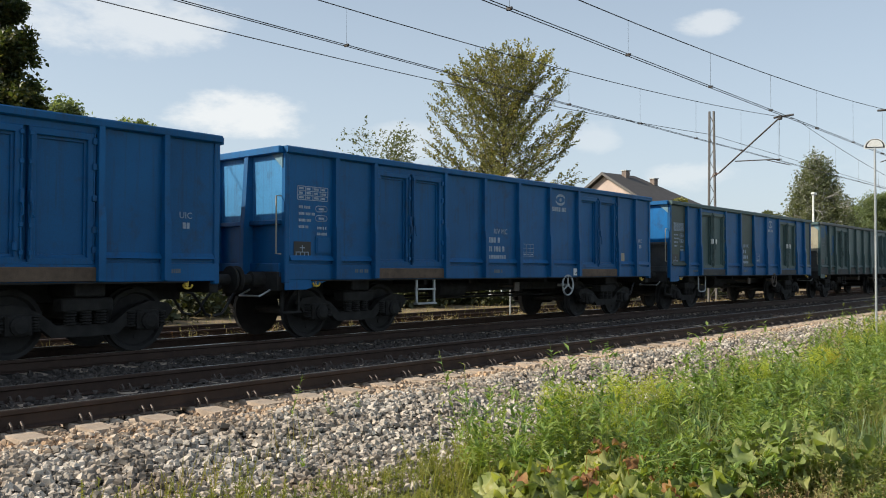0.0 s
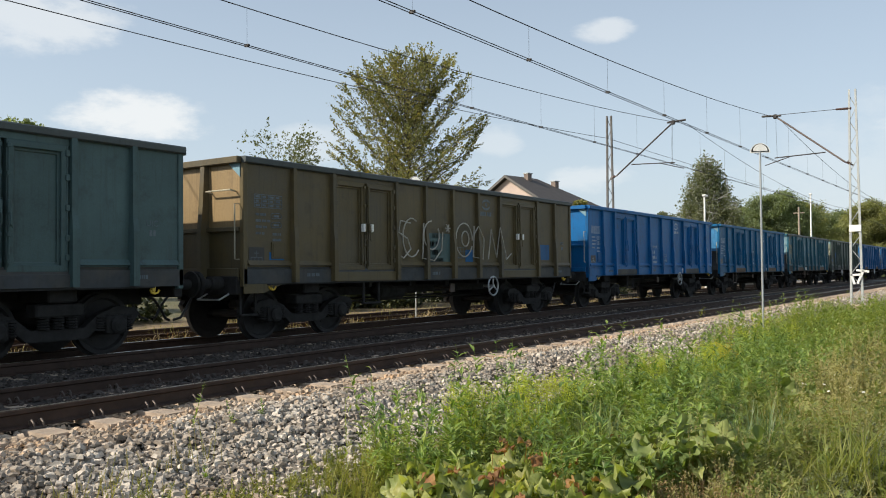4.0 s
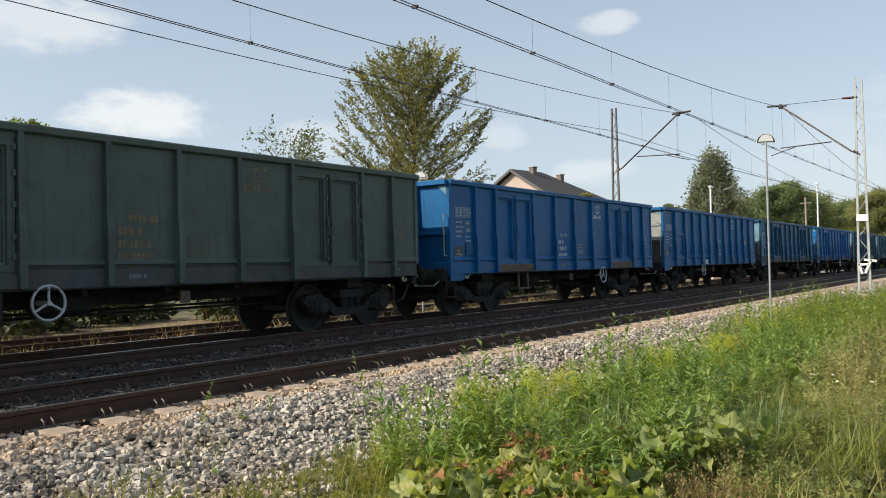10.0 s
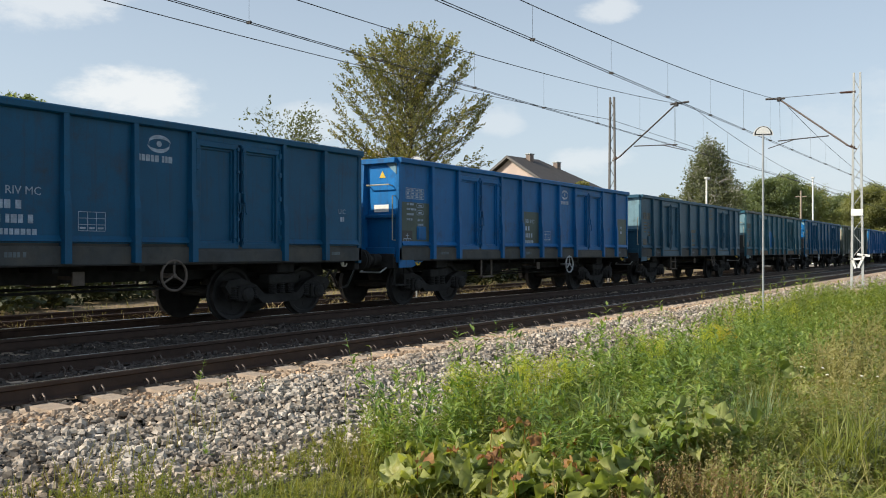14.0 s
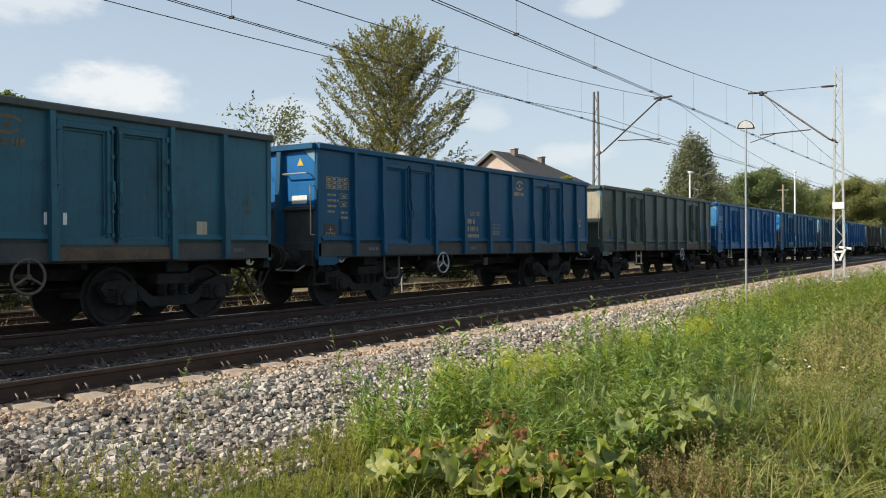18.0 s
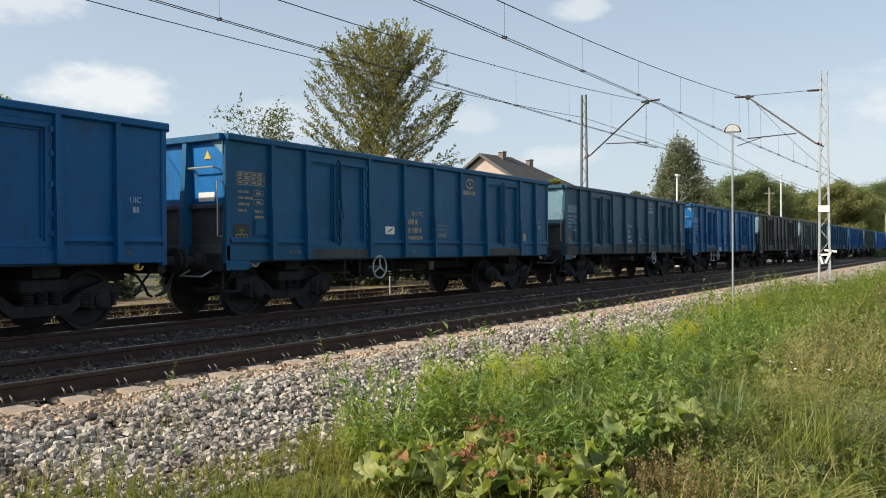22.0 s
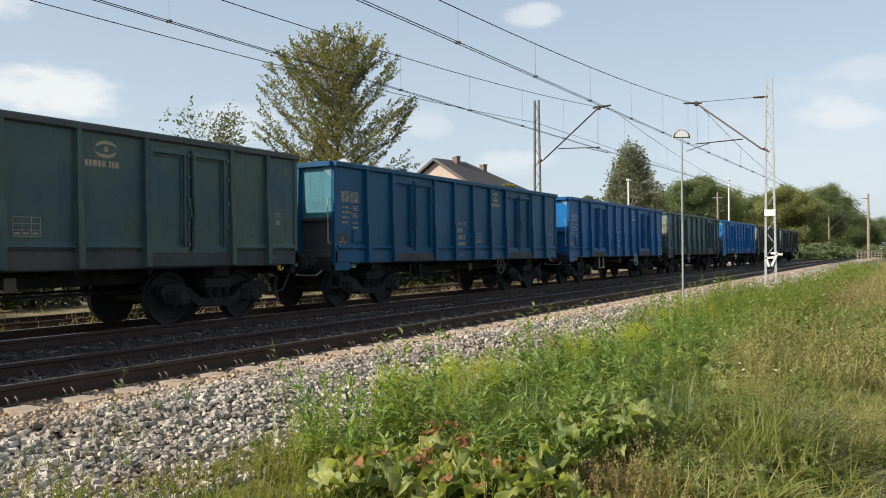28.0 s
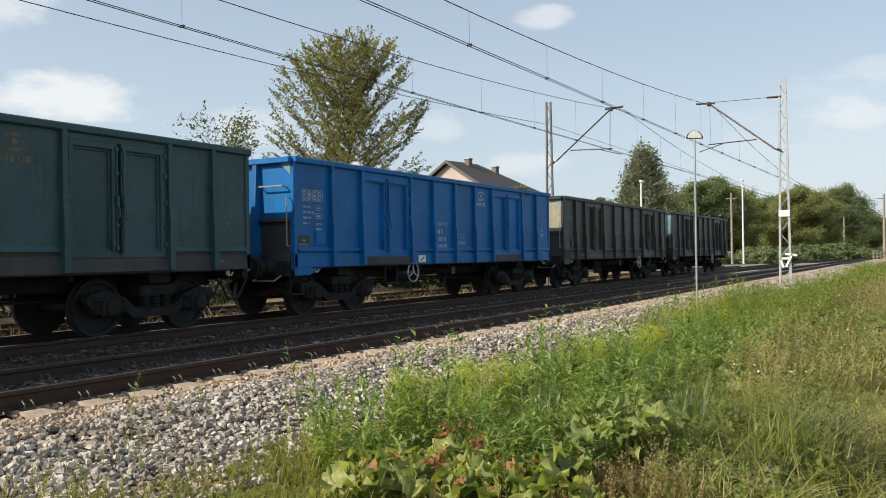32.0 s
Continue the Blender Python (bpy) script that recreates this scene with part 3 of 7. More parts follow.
    L(bp.outputs[0], b.inputs["Normal"])
    soup("ground", np.stack([X.ravel(), Y.ravel(), Z.ravel()], 1), faces, m, "meadow soil beside a broad ballast bed", "ground", "structure", True)


make_ground()


# ---- the tracks ----
def rail_outline(y):
    """Foot, web and head of a rail of about 60 kg/m."""
    pts = [(-0.075, -0.172), (0.075, -0.172), (0.075, -0.160), (0.012, -0.142), (0.009, -0.055), (0.036, -0.040), (0.036, -0.008), (0.028, 0.0),
           (-0.028, 0.0), (-0.036, -0.008), (-0.036, -0.040), (-0.009, -0.055), (-0.012, -0.142), (-0.075, -0.160)]
    return [(y + a, z) for a, z in pts]


def sleeper_shape():
    s = Shape()
    # a prestressed sleeper: trapezoid, lower in the middle, raised rail seats
    for y0, y1, h in ((-1.30, -0.45, 0.0), (-0.45, 0.45, -0.03), (0.45, 1.30, 0.0)):
        t = -0.178 + h
        vs = [(-0.15, y0, -0.40), (0.15, y0, -0.40), (0.15, y1, -0.40), (-0.15, y1, -0.40), (-0.115, y0 + 0.015, t), (0.115, y0 + 0.015, t), (0.115, y1 - 0.015, t), (-0.115, y1 - 0.015, t)]
        s.add(vs, [(0, 3, 2, 1), (4, 5, 6, 7), (0, 1, 5, 4), (1, 2, 6, 5), (2, 3, 7, 6), (3, 0, 4, 7)])
    return s


def clip_shape():
    s = Shape()
    for side in (-1, 1):
        for dx in (-0.045, 0.045):
            pts = [(dx, side * 0.155, -0.172), (dx, side * 0.150, -0.125), (dx, side * 0.115, -0.098), (dx, side * 0.078, -0.112), (dx, side * 0.066, -0.150)]
            s.path(pts, 0.0105, 6)
        s.box(-0.075, 0.075, side * 0.13 - 0.03, side * 0.13 + 0.03, -0.178, -0.160, 0.006)
    return s


def make_track(name, y, x0, x1, label, sleeper_mat, z=0.0, rail_mat="rail_side", head=True, near=0):
    tr = thing(name, label, "railway track", kind="structure", at=pose(0, y, z))
    for sgn in (-1, 1):
        part("rail", Shape().extrude(rail_outline(sgn * HALF), -300, 900), M[rail_mat], tr, "rusty steel rail")
        if head:
            part("rail_head", Shape().box(-300, 900, sgn * HALF - 0.026, sgn * HALF + 0.026, -0.001, 0.0025), M["rail_head"], tr, "bright worn running surface")
    n0, n1 = math.ceil((x0 - FIRST) / 0.6), int((x1 - FIRST) / 0.6)
    rng = random.Random(name)
    for k in range(n0, n1 + 1):
        x = FIRST + 0.6 * k
        part("sleeper", sleeper_shape, sleeper_mat, tr, key="sleeper", at=pose(x, rng.uniform(-0.012, 0.012), 0, 0, 0, rng.uniform(-0.5, 0.5)))
        if near and x < near:
            for sgn in (-1, 1):
                part("rail_clip", clip_shape, M["clip"], tr, key="clip", at=pose(x, sgn * HALF, 0))
    return tr


make_track("near_track", NEAR, -6, 92, "empty railway track with rusty rails on concrete sleepers", M["sleeper"], near=34)
make_track("train_track", TRAIN, -6, 66, "railway track on concrete sleepers under the goods train", M["sleeper"])
make_track("siding_track", THIRD, 0, 46, "overgrown siding with rusty rails", M["old_sleeper"], z=-0.16, head=False)


def stone_piece(rng):
    """A broken stone: a sharp, skewed block with one corner knocked off."""
    base = np.array([(-1, -0.8, -0.55), (1, -0.7, -0.5), (0.9, 0.8, -0.6), (-0.8, 0.9, -0.5), (-0.75, -0.6, 0.55), (0.7, -0.75, 0.4), (0.35, 0.55, 0.75), (-0.7, 0.45, 0.45)])
    base = base * rng.uniform(0.74, 1.20, base.shape)
    f = [(0, 2, 1), (0, 3, 2), (4, 5, 6), (4, 6, 7), (0, 1, 5), (0, 5, 4), (1, 2, 6), (1, 6, 5), (2, 3, 7), (2, 7, 6), (3, 0, 4), (3, 4, 7)]
    return base, np.array(f)


def make_ballast():
    rng = np.random.default_rng(5)
    kinds = [stone_piece(rng) for _ in range(9)]

    def heap(name, n_at, mat, label, lo, hi, lift, lie=0.55):
        groups = []
        for k, (v, f) in enumerate(kinds):
            p = n_at[k::9]
            z = ground_height(p[:, 0], p[:, 1]) + lift
            size = rng.uniform(lo, hi, (len(p), 1)) * rng.uniform((0.85, 0.7, 0.65), (1.45, 1.15, 1.25), (len(p), 3))
            groups.append(strew(v, f, np.column_stack([p, z + rng.uniform(-0.040, 0.042, len(p))]), turns(len(p), rng, lie), size))
        v, f = joined(groups)
        soup(name, v, f, mat, label, "ballast")

    def scatter(x0, x1, y0, y1, per):
        n = int((x1 - x0) * (y1 - y0) * per)
        return np.column_stack([rng.uniform(x0, x1, n), rng.uniform(y0, y1, n)])

    bank = np.concatenate([scatter(1, 9, 4.6, 6.75, 1150), scatter(9, 18, 4.5, 6.8, 600), scatter(18, 34, 4.6, 6.85, 330), scatter(34, 80, 4.7, 6.9, 70)])
    keep = rng.uniform(0, 1, len(bank)) < ease((bank[:, 1] - 4.3 - 0.35 * np.sin(bank[:, 0] * 0.9)) / 0.7)
    heap("ballast_bank", bank[keep], M["stone"], "grey crushed-stone ballast on the track shoulder", 0.019, 0.039, 0.012)
    shoulder = np.concatenate([scatter(1, 12, 6.5, 7.42, 800), scatter(12, 26, 6.55, 7.42, 400), scatter(26, 60, 6.6, 7.42, 170)])
    ties = np.abs((shoulder[:, 0] - FIRST + 0.3) % 0.6 - 0.3) < 0.14
    shoulder = shoulder[~(ties & (shoulder[:, 1] > 6.98 + rng.uniform(-0.08, 0.08, len(shoulder))))]
    heap("stained_ballast", shoulder, M["tan_stone"], "rust-stained crushed stone along the sleeper ends", 0.017, 0.036, 0.012)
    ends = np.concatenate([scatter(1, 14, 6.80, 6.97, 420), scatter(14, 30, 6.80, 6.97, 260)])
    heap("loose_ballast", ends, M["tan_stone"], "rust-stained stones heaped over the sleeper ends", 0.016, 0.030, 0.035)
    # stones in the train's shadow, darkened by their colour
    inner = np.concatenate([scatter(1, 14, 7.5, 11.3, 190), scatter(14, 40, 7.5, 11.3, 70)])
    heap("dark_ballast", inner, M["dark_stone"], "oily crushed stone between the rails, darkened as if shaded", 0.020, 0.036, -0.004)
    yard = scatter(2, 40, 13.1, 15.6, 60)
    heap("yard_ballast", yard, M["tan_stone"], "loose rust-brown stones beside the siding", 0.024, 0.045, 0.0)


make_ballast()


# ---- the goods train ----
RIBS_WIDE = (1.09, 2.02, 3.98, 5.26, 6.49, 7.72, 8.97, 10.91, 11.88)      # from the leading end
RIBS_EVEN = (1.20, 2.27, 4.26, 5.34, 6.44, 7.55, 8.60, 10.61, 11.69)
RIBS_PLAIN = (1.17, 2.30, 3.30, 4.32, 5.38, 6.42, 7.48, 8.52, 9.56, 10.60, 11.66)
LONG, HALF_LONG, SIDE = 12.80, 6.40, 1.36
TOP, LEDGE, SILL = 3.22, 1.30, 1.02


def side_panel_shape(w, high):
    s = Shape()
    s.box(-w / 2, w / 2, -0.02, 0.02, LEDGE + 0.02, high, 0.0)
    # a folded lip along the foot of the sheet
    s.extrude([(-0.02, LEDGE + 0.13), (-0.028, LEDGE + 0.13), (-0.085, LEDGE + 0.045), (-0.02, LEDGE + 0.04)], -w / 2 + 0.05, w / 2 - 0.05)
    return s


def rib_shape(high):
    s = Shape()
    # a pressed post that swells towards its foot
    zs = [(SILL + 0.02, 0.060, 0.145), (LEDGE, 0.060, 0.145), (LEDGE + 0.55, 0.058, 0.14), (LEDGE + 0.74, 0.050, 0.11), (high + 0.01, 0.046, 0.10)]
    vs, fs = [], []
    for z, w, d in zs:
        vs += [(-w, -0.01, z), (-w * 0.88, -d, z), (w * 0.88, -d, z), (w, -0.01, z)]
    for k in range(len(zs) - 1):
        fs += [(k * 4 + i, k * 4 + i + 1, k * 4 + i + 5, k * 4 + i + 4) for i in range(3)] + [(k * 4 + 3, k * 4, k * 4 + 4, k * 4 + 7)]
    fs += [(3, 2, 1, 0), (len(vs) - 4, len(vs) - 3, len(vs) - 2, len(vs) - 1)]
    return s.add(vs, fs)


def door_leaf_shape(w, high):
    """A pressed leaf in one piece: a sunk sheet within a broad raised frame, with a step between."""
    z0, z1, b, c = LEDGE - 0.05, high - 0.13, 0.10, 0.135
    vs, fs = [], []
    for i, y in ((0, 0.04), (0, -0.045), (0.01, -0.055), (b - 0.01, -0.055), (b, -0.045), (b, -0.008), (c, -0.006), (c + 0.004, 0.022)):
        vs += [(-w / 2 + i, y, z0 + i), (w / 2 - i, y, z0 + i), (w / 2 - i, y, z1 - i), (-w / 2 + i, y, z1 - i)]
    for k in range(7):
        fs += [(k * 4 + i, k * 4 + (i + 1) % 4, k * 4 + 4 + (i + 1) % 4, k * 4 + 4 + i) for i in range(4)]
    return Shape().add(vs, fs + [(3, 2, 1, 0), (28, 29, 30, 31)])


def door_gear_shape():
    """Locking bars, hinges and handles between a pair of leaves."""
    s = Shape()
    for dx in (-0.060, 0.060):
        s.rod((dx, -0.070, LEDGE + 0.02), (dx, -0.070, TOP - 0.26), 0.013, None, 6)
        s.box(dx - 0.024, dx + 0.024, -0.110, -0.050, 2.02, 2.20, 0.01)
        s.path([(dx, -0.105, 2.06), (dx, -0.125, 2.0), (dx, -0.125, 1.88), (dx * 1.5, -0.11, 1.84)], 0.012, 6)
        for z in (LEDGE + 0.10, 1.75, 2.55, TOP - 0.30):
            s.box(dx - 0.026, dx + 0.026, -0.088, -0.048, z - 0.03, z + 0.03, 0.006)
    s.box(-0.16, -0.10, -0.085, -0.052, 1.42, 1.54, 0.012)
    return s


def hinge_shape():
    s = Shape()
    s.rod((0, -0.055, LEDGE), (0, -0.055, TOP - 0.20), 0.014, None, 6)
    for z in (LEDGE + 0.15, 1.72, 2.14, 2.56, TOP - 0.32):
        s.box(-0.03, 0.03, -0.085, -0.03, z - 0.045, z + 0.045, 0.008)
    return s


def end_wall_shape():
    s = Shape()
    # the seam at 2.0 follows the shadow edge of the wagon ahead
    s.box(-0.02, 0.02, -SIDE + 0.05, SIDE - 0.05, 2.0, TOP - 0.10)
    return s


def end_foot_shape():
    s = Shape()
    s.box(-0.02, 0.02, -SIDE + 0.05, SIDE - 0.05, SILL + 0.05, 2.0)
    s.box(-0.085, -0.02, -SIDE + 0.06, SIDE - 0.06, 1.93, 2.01, 0.01)
    s.box(-0.07, -0.02, -SIDE + 0.06, SIDE - 0.06, SILL + 0.05, SILL + 0.28, 0.01)
    return s


def end_post_shape():
    s = Shape()
    vs, zs = [], [(SILL, 0.20), (1.9, 0.19), (2.4, 0.15), (TOP - 0.10, 0.11)]
    for z, d in zs:
        vs += [(-0.02, -0.075, z), (-d, -0.055, z), (-d, 0.055, z), (-0.02, 0.075, z)]
    fs = []
    for k in range(3):
        fs += [(k * 4 + i, k * 4 + (i + 1) % 4, k * 4 + 4 + (i + 1) % 4, k * 4 + 4 + i) for i in range(4)]
    return s.add(vs, fs + [(3, 2, 1, 0), (12, 13, 14, 15)])


def rim_shape(x0, x1):
    # a hollow-section top rail with a rounded outer edge
    return Shape().extrude([(0.05, TOP - 0.12), (-0.07, TOP - 0.12), (-0.105, TOP - 0.10), (-0.11, TOP - 0.02), (-0.09, TOP), (0.05, TOP)], x0, x1)


def sill_shape():
    s = Shape()
    s.extrude([(0.06, SILL), (-0.045, SILL), (-0.05, SILL + 0.01), (-0.05, LEDGE - 0.02), (-0.01, LEDGE - 0.015), (-0.01, LEDGE + 0.02), (0.06, LEDGE + 0.02)], -HALF_LONG + 0.012, HALF_LONG - 0.012)
    return s


def sill_lip_shape():
    return Shape().extrude([(0.05, SILL - 0.02), (-0.068, SILL - 0.02), (-0.068, SILL), (0.05, SILL)], -HALF_LONG + 0.55, HALF_LONG - 0.55)


def skirt_shape():
    """The drooping corner of the sill by the headstock."""
    side = [(0, SILL), (0.95, SILL), (0.45, SILL - 0.16), (0, SILL - 0.16)]
    vs = [(x, y, z) for y in (-0.045, -0.02) for x, z in side]
    return Shape().add(vs, [(0, 1, 2, 3), (7, 6, 5, 4), (0, 4, 5, 1), (1, 5, 6, 2), (2, 6, 7, 3), (3, 7, 4, 0)])


def floor_shape():
    s = Shape()
    s.box(-HALF_LONG + 0.03, HALF_LONG - 0.03, -SIDE + 0.02, SIDE - 0.02, 1.10, 1.22)
    return s


def centre_sill_shape():
    return Shape().box(-HALF_LONG + 0.05, HALF_LONG - 0.05, -0.06, 0.06, 0.72, 1.10, 0.01)


def cross_bearer_shape():
    return Shape().box(-0.05, 0.05, -1.25, 1.25, 0.90, 1.095, 0.01)


def pivot_beam_shape():
    return Shape().box(-0.22, 0.22, -1.20, 1.20, 0.82, 1.095, 0.02).lathe([(0.2, 0.72), (0.2, 0.84)], 12)


def headstock_shape():
    s = Shape().box(-0.06, 0.10, -1.30, 1.30, 0.84, 1.16, 0.015)
    return s


def buffer_shape():
    """A buffer: stepped barrel, plunger and dished head; it points to -x."""
    m = pose(0, 0, 0, 0, -90, 0)
    s = Shape()
    s.lathe([(0.15, 0.0), (0.15, 0.03), (0.125, 0.05), (0.125, 0.30), (0.085, 0.31), (0.085, 0.52), (0.22, 0.545), (0.225, 0.57), (0.20, 0.60), (0.0, 0.625)], 18, m)
    return s


def coupling_shape():
    s = Shape()
    s.box(-0.22, 0.0, -0.07, 0.07, -0.07, 0.07, 0.015)
    s.ring((-0.30, 0, -0.06), (0, 1, 0), 0.11, 0.025, 14, 6)
    s.rod((-0.40, 0, -0.14), (-0.62, 0, -0.18), 0.03, None, 8)
    return s


def hose_shape(side):
    pts = [(-0.02, 0.32 * side, 0.86), (-0.22, 0.34 * side, 0.80), (-0.36, 0.36 * side, 0.62), (-0.46, 0.34 * side, 0.46), (-0.58, 0.28 * side, 0.42)]
    return Shape().path(pts, 0.024, 8)


def bogie_side_shape():
    """A cast side frame with axle horns, springs and boxes, seen from outside at -y."""
    s = Shape()
    outline = [(-1.32, 0.60), (-1.25, 0.70), (-0.95, 0.74), (-0.62, 0.62), (-0.40, 0.44), (0.40, 0.44), (0.62, 0.62), (0.95, 0.74), (1.25, 0.70), (1.32, 0.60), (1.22, 0.46), (1.10, 0.46), (1.05, 0.60), (0.75, 0.60),
               (0.66, 0.46), (0.45, 0.28), (-0.45, 0.28), (-0.66, 0.46), (-0.75, 0.60), (-1.05, 0.60), (-1.10, 0.46), (-1.22, 0.46)]
    n = len(outline)
    vs = [(x, y, z) for y in (-0.07, 0.07) for x, z in outline]
    fs = [(i, (i + 1) % n, n + (i + 1) % n, n + i) for i in range(n)]
    s.add(vs, fs + [tuple(range(n)), tuple(range(2 * n - 1, n - 1, -1))])
    s.box(-0.36, 0.36, -0.14, 0.14, 0.62, 0.80, 0.02)
    return s


def spring_shape(turns_n):
    """A coil spring, as one ridged column."""
    prof = []
    for k in range(turns_n):
        prof += [(0.058, k * 0.038), (0.084, k * 0.038 + 0.012), (0.084, k * 0.038 + 0.026), (0.058, k * 0.038 + 0.038)]
    return Shape().lathe(prof, 10)


def axlebox_shape():
    s = Shape().box(-0.17, 0.17, -0.11, 0.11, -0.14, 0.15, 0.03)
    s.lathe([(0.13, 0.0), (0.13, 0.05), (0.09, 0.08), (0.0, 0.085)], 12, pose(0, -0.10, 0, 90, 0, 0))
    return s


def wheelset_shape():
    s = Shape()
    s.rod((0, -1.0, 0), (0, 1.0, 0), 0.075, None, 10)
    for sg in (-1, 1):
        m = pose(0, sg * 0.68, 0, -90 * sg, 0, 0)
        s.lathe([(0.10, -0.04), (0.36, -0.02), (0.40, -0.03), (0.49, -0.03), (0.49, 0.0), (0.46, 0.015), (0.46, 0.105), (0.40, 0.105), (0.37, 0.055), (0.16, 0.06), (0.13, 0.10), (0.0, 0.10)], 28, m)
        for k in range(4):       # balance holes rimmed on the disc, so that the turning can be seen
            a = k * math.tau / 4
            s.lathe([(0.045, 0.0), (0.045, 0.012), (0.0, 0.012)], 8, m @ pose(0.26 * math.cos(a), 0.26 * math.sin(a), 0.055))
    return s


def bolster_shape():
    return Shape().box(-0.2, 0.2, -0.95, 0.95, 0.50, 0.72, 0.03).box(-1.0, 1.0, -0.62, -0.54, 0.36, 0.44).box(-1.0, 1.0, 0.54, 0.62, 0.36, 0.44)


def step_shape(w, h):
    """A stirrup step of flat bar."""
    return Shape().box(-w / 2, -w / 2 + 0.05, -0.02, 0.02, -h, 0, 0.006).box(w / 2 - 0.05, w / 2, -0.02, 0.02, -h, 0, 0.006).box(-w / 2, w / 2, -0.06, 0.06, -h - 0.04, -h, 0.008)


def ladder_shape():
    """A two-rung step of flat bar."""
    return step_shape(0.56, 0.46).box(-0.26, 0.26, -0.05, 0.05, -0.22, -0.185, 0.006)


def stirrup_shape():
    """A stirrup bent from round bar."""
    return Shape().path([(-0.26, 0, 0.04), (-0.26, 0, -0.40), (-0.22, 0, -0.47), (-0.15, 0, -0.49), (0.15, 0, -0.49), (0.22, 0, -0.47), (0.26, 0, -0.40), (0.26, 0, 0.04)], 0.022, 8)


def framed_data_shape():
    """A ruled table of loads: outer frame, rules and figures as bars."""
    s = Shape()
    for z in (0.0, 0.075, 0.15, 0.225):
        s.box(0, 0.66, -0.003, 0, z - 0.006, z + 0.006)
    for x in (0.0, 0.17, 0.33, 0.49, 0.66):
        s.box(x - 0.006, x + 0.006, -0.0034, 0, 0, 0.225)
    for r in range(3):
        for c in range(4):
            s.box(0.03 + 0.163 * c, 0.13 + 0.163 * c - 0.02 * ((r + c) % 2), -0.003, 0, 0.02 + 0.075 * r, 0.056 + 0.075 * r)
    return s


def oval_shape():
    """Outlined round-ended boxes with a bar in them."""
    s = Shape()
    for z in (0.0, -0.16):
        pts = [(0.13 + (0.08 if abs(a) < 90 else -0.08) + 0.05 * math.cos(math.radians(a)), -0.002, z + 0.05 * math.sin(math.radians(a))) for a in (-90, -45, 0, 45, 89, 91, 135, 180, 225, 269)]
        s.path(pts + [pts[0]], 0.007, 4)
        s.box(0.07, 0.19, -0.003, 0, z - 0.018, z + 0.018)
    return s


def hatch_shape():
    """A black board with a small chart on it."""
    return Shape().box(0, 0.36, -0.004, 0, 0, 0.30)


def chart_shape():
    s = Shape()
    for x in (0.04, 0.13, 0.22):
        s.box(x, x + 0.09, -0.007, -0.004, 0.04, 0.052).box(x, x + 0.09, -0.007, -0.004, 0.118, 0.13).box(x, x + 0.012, -0.007, -0.004, 0.052, 0.118)
    return s.box(0.298, 0.31, -0.007, -0.004, 0.04, 0.13).box(0.17, 0.182, -0.007, -0.004, 0.13, 0.24).box(0.12, 0.23, -0.007, -0.004, 0.19, 0.202)


def brake_wheel_shape():
    s = Shape().ring((0, 0, 0), (0, 1, 0), 0.235, 0.021, 28, 8)
    for k in range(3):
        a = math.radians(90 + 120 * k)
        s.rod((0, 0, 0), (0.23 * math.cos(a), 0, 0.23 * math.sin(a)), 0.019, None, 8)
    s.rod((0, -0.03, 0), (0, 0.28, 0), 0.035, None, 10)
    return s


def hook_shape():
    """A cast rope hook under the sill."""
    s = Shape().box(-0.035, 0.035, -0.045, 0.01, -0.02, 0.11, 0.012)
    s.path([(-0.08, -0.06, 0.01), (-0.055, -0.06, -0.035), (0, -0.06, -0.05), (0.055, -0.06, -0.035), (0.08, -0.06, 0.01)], 0.015, 8)
    s.rod((0, -0.02, 0.0), (0, -0.06, -0.045), 0.018, None, 8)
    return s


def rail_bow(pts, r=0.014):
    return Shape().path(pts, r, 6)


def bars_shape(rows, w, h, pitch, seed, thin=0.003):
    """Rows of short bars in place of lettering that cannot be read."""
    rng = random.Random(seed)
    s = Shape()
    for k in range(rows):
        x = 0.0
        end = w * rng.uniform(0.6, 1.0)
        while x < end:
            l = rng.uniform(0.42, 0.72) * h
            s.box(x, x + l, -thin, 0, -k * pitch - h, -k * pitch)
            x += l + h * rng.choice((0.16, 0.16, 0.16, 0.6))
    return s


def grid_shape(w, h, nx, nz, t=0.008):
    s = Shape()
    for i in range(nx + 1):
        s.box(i * w / nx - t / 2, i * w / nx + t / 2, -0.003, 0, 0, h)
    for i in range(nz + 1):
        s.box(0, w, -0.0032, 0, i * h / nz - t / 2, i * h / nz + t / 2)
    for i in range(nx):
        s.box(i * w / nx + 0.02, (i + 1) * w / nx - 0.03, -0.003, 0, h * 0.3 / nz, h * 0.6 / nz)
    return s


def swirl_shape():
    """An eye-like badge: two interlocking crescents round a disc."""
    s = Shape()
    for sg in (1, -1):
        vs, n = [], 15
        for k in range(n):
            a = math.radians(195 - 13.0 * k)
            x, z = sg * (0.20 * math.cos(a) + 0.012), sg * (0.098 * math.sin(a) + 0.010)
            w = 0.003 + 0.026 * math.sin(math.pi * (k + 0.2) / n) ** 0.8
            vs += [(x, -0.003, z - w), (x, -0.003, z + w), (x, 0, z + w), (x, 0, z - w)]
        s.add(vs, [(k * 4 + i, k * 4 + (i + 1) % 4, k * 4 + 4 + (i + 1) % 4, k * 4 + 4 + i) for k in range(n - 1) for i in range(4)] + [(0, 1, 2, 3), (4 * n - 4, 4 * n - 3, 4 * n - 2, 4 * n - 1)])
    return s.lathe([(0.046, 0.0), (0.046, 0.003)], 14, pose(0, 0, 0, 90, 0, 0))


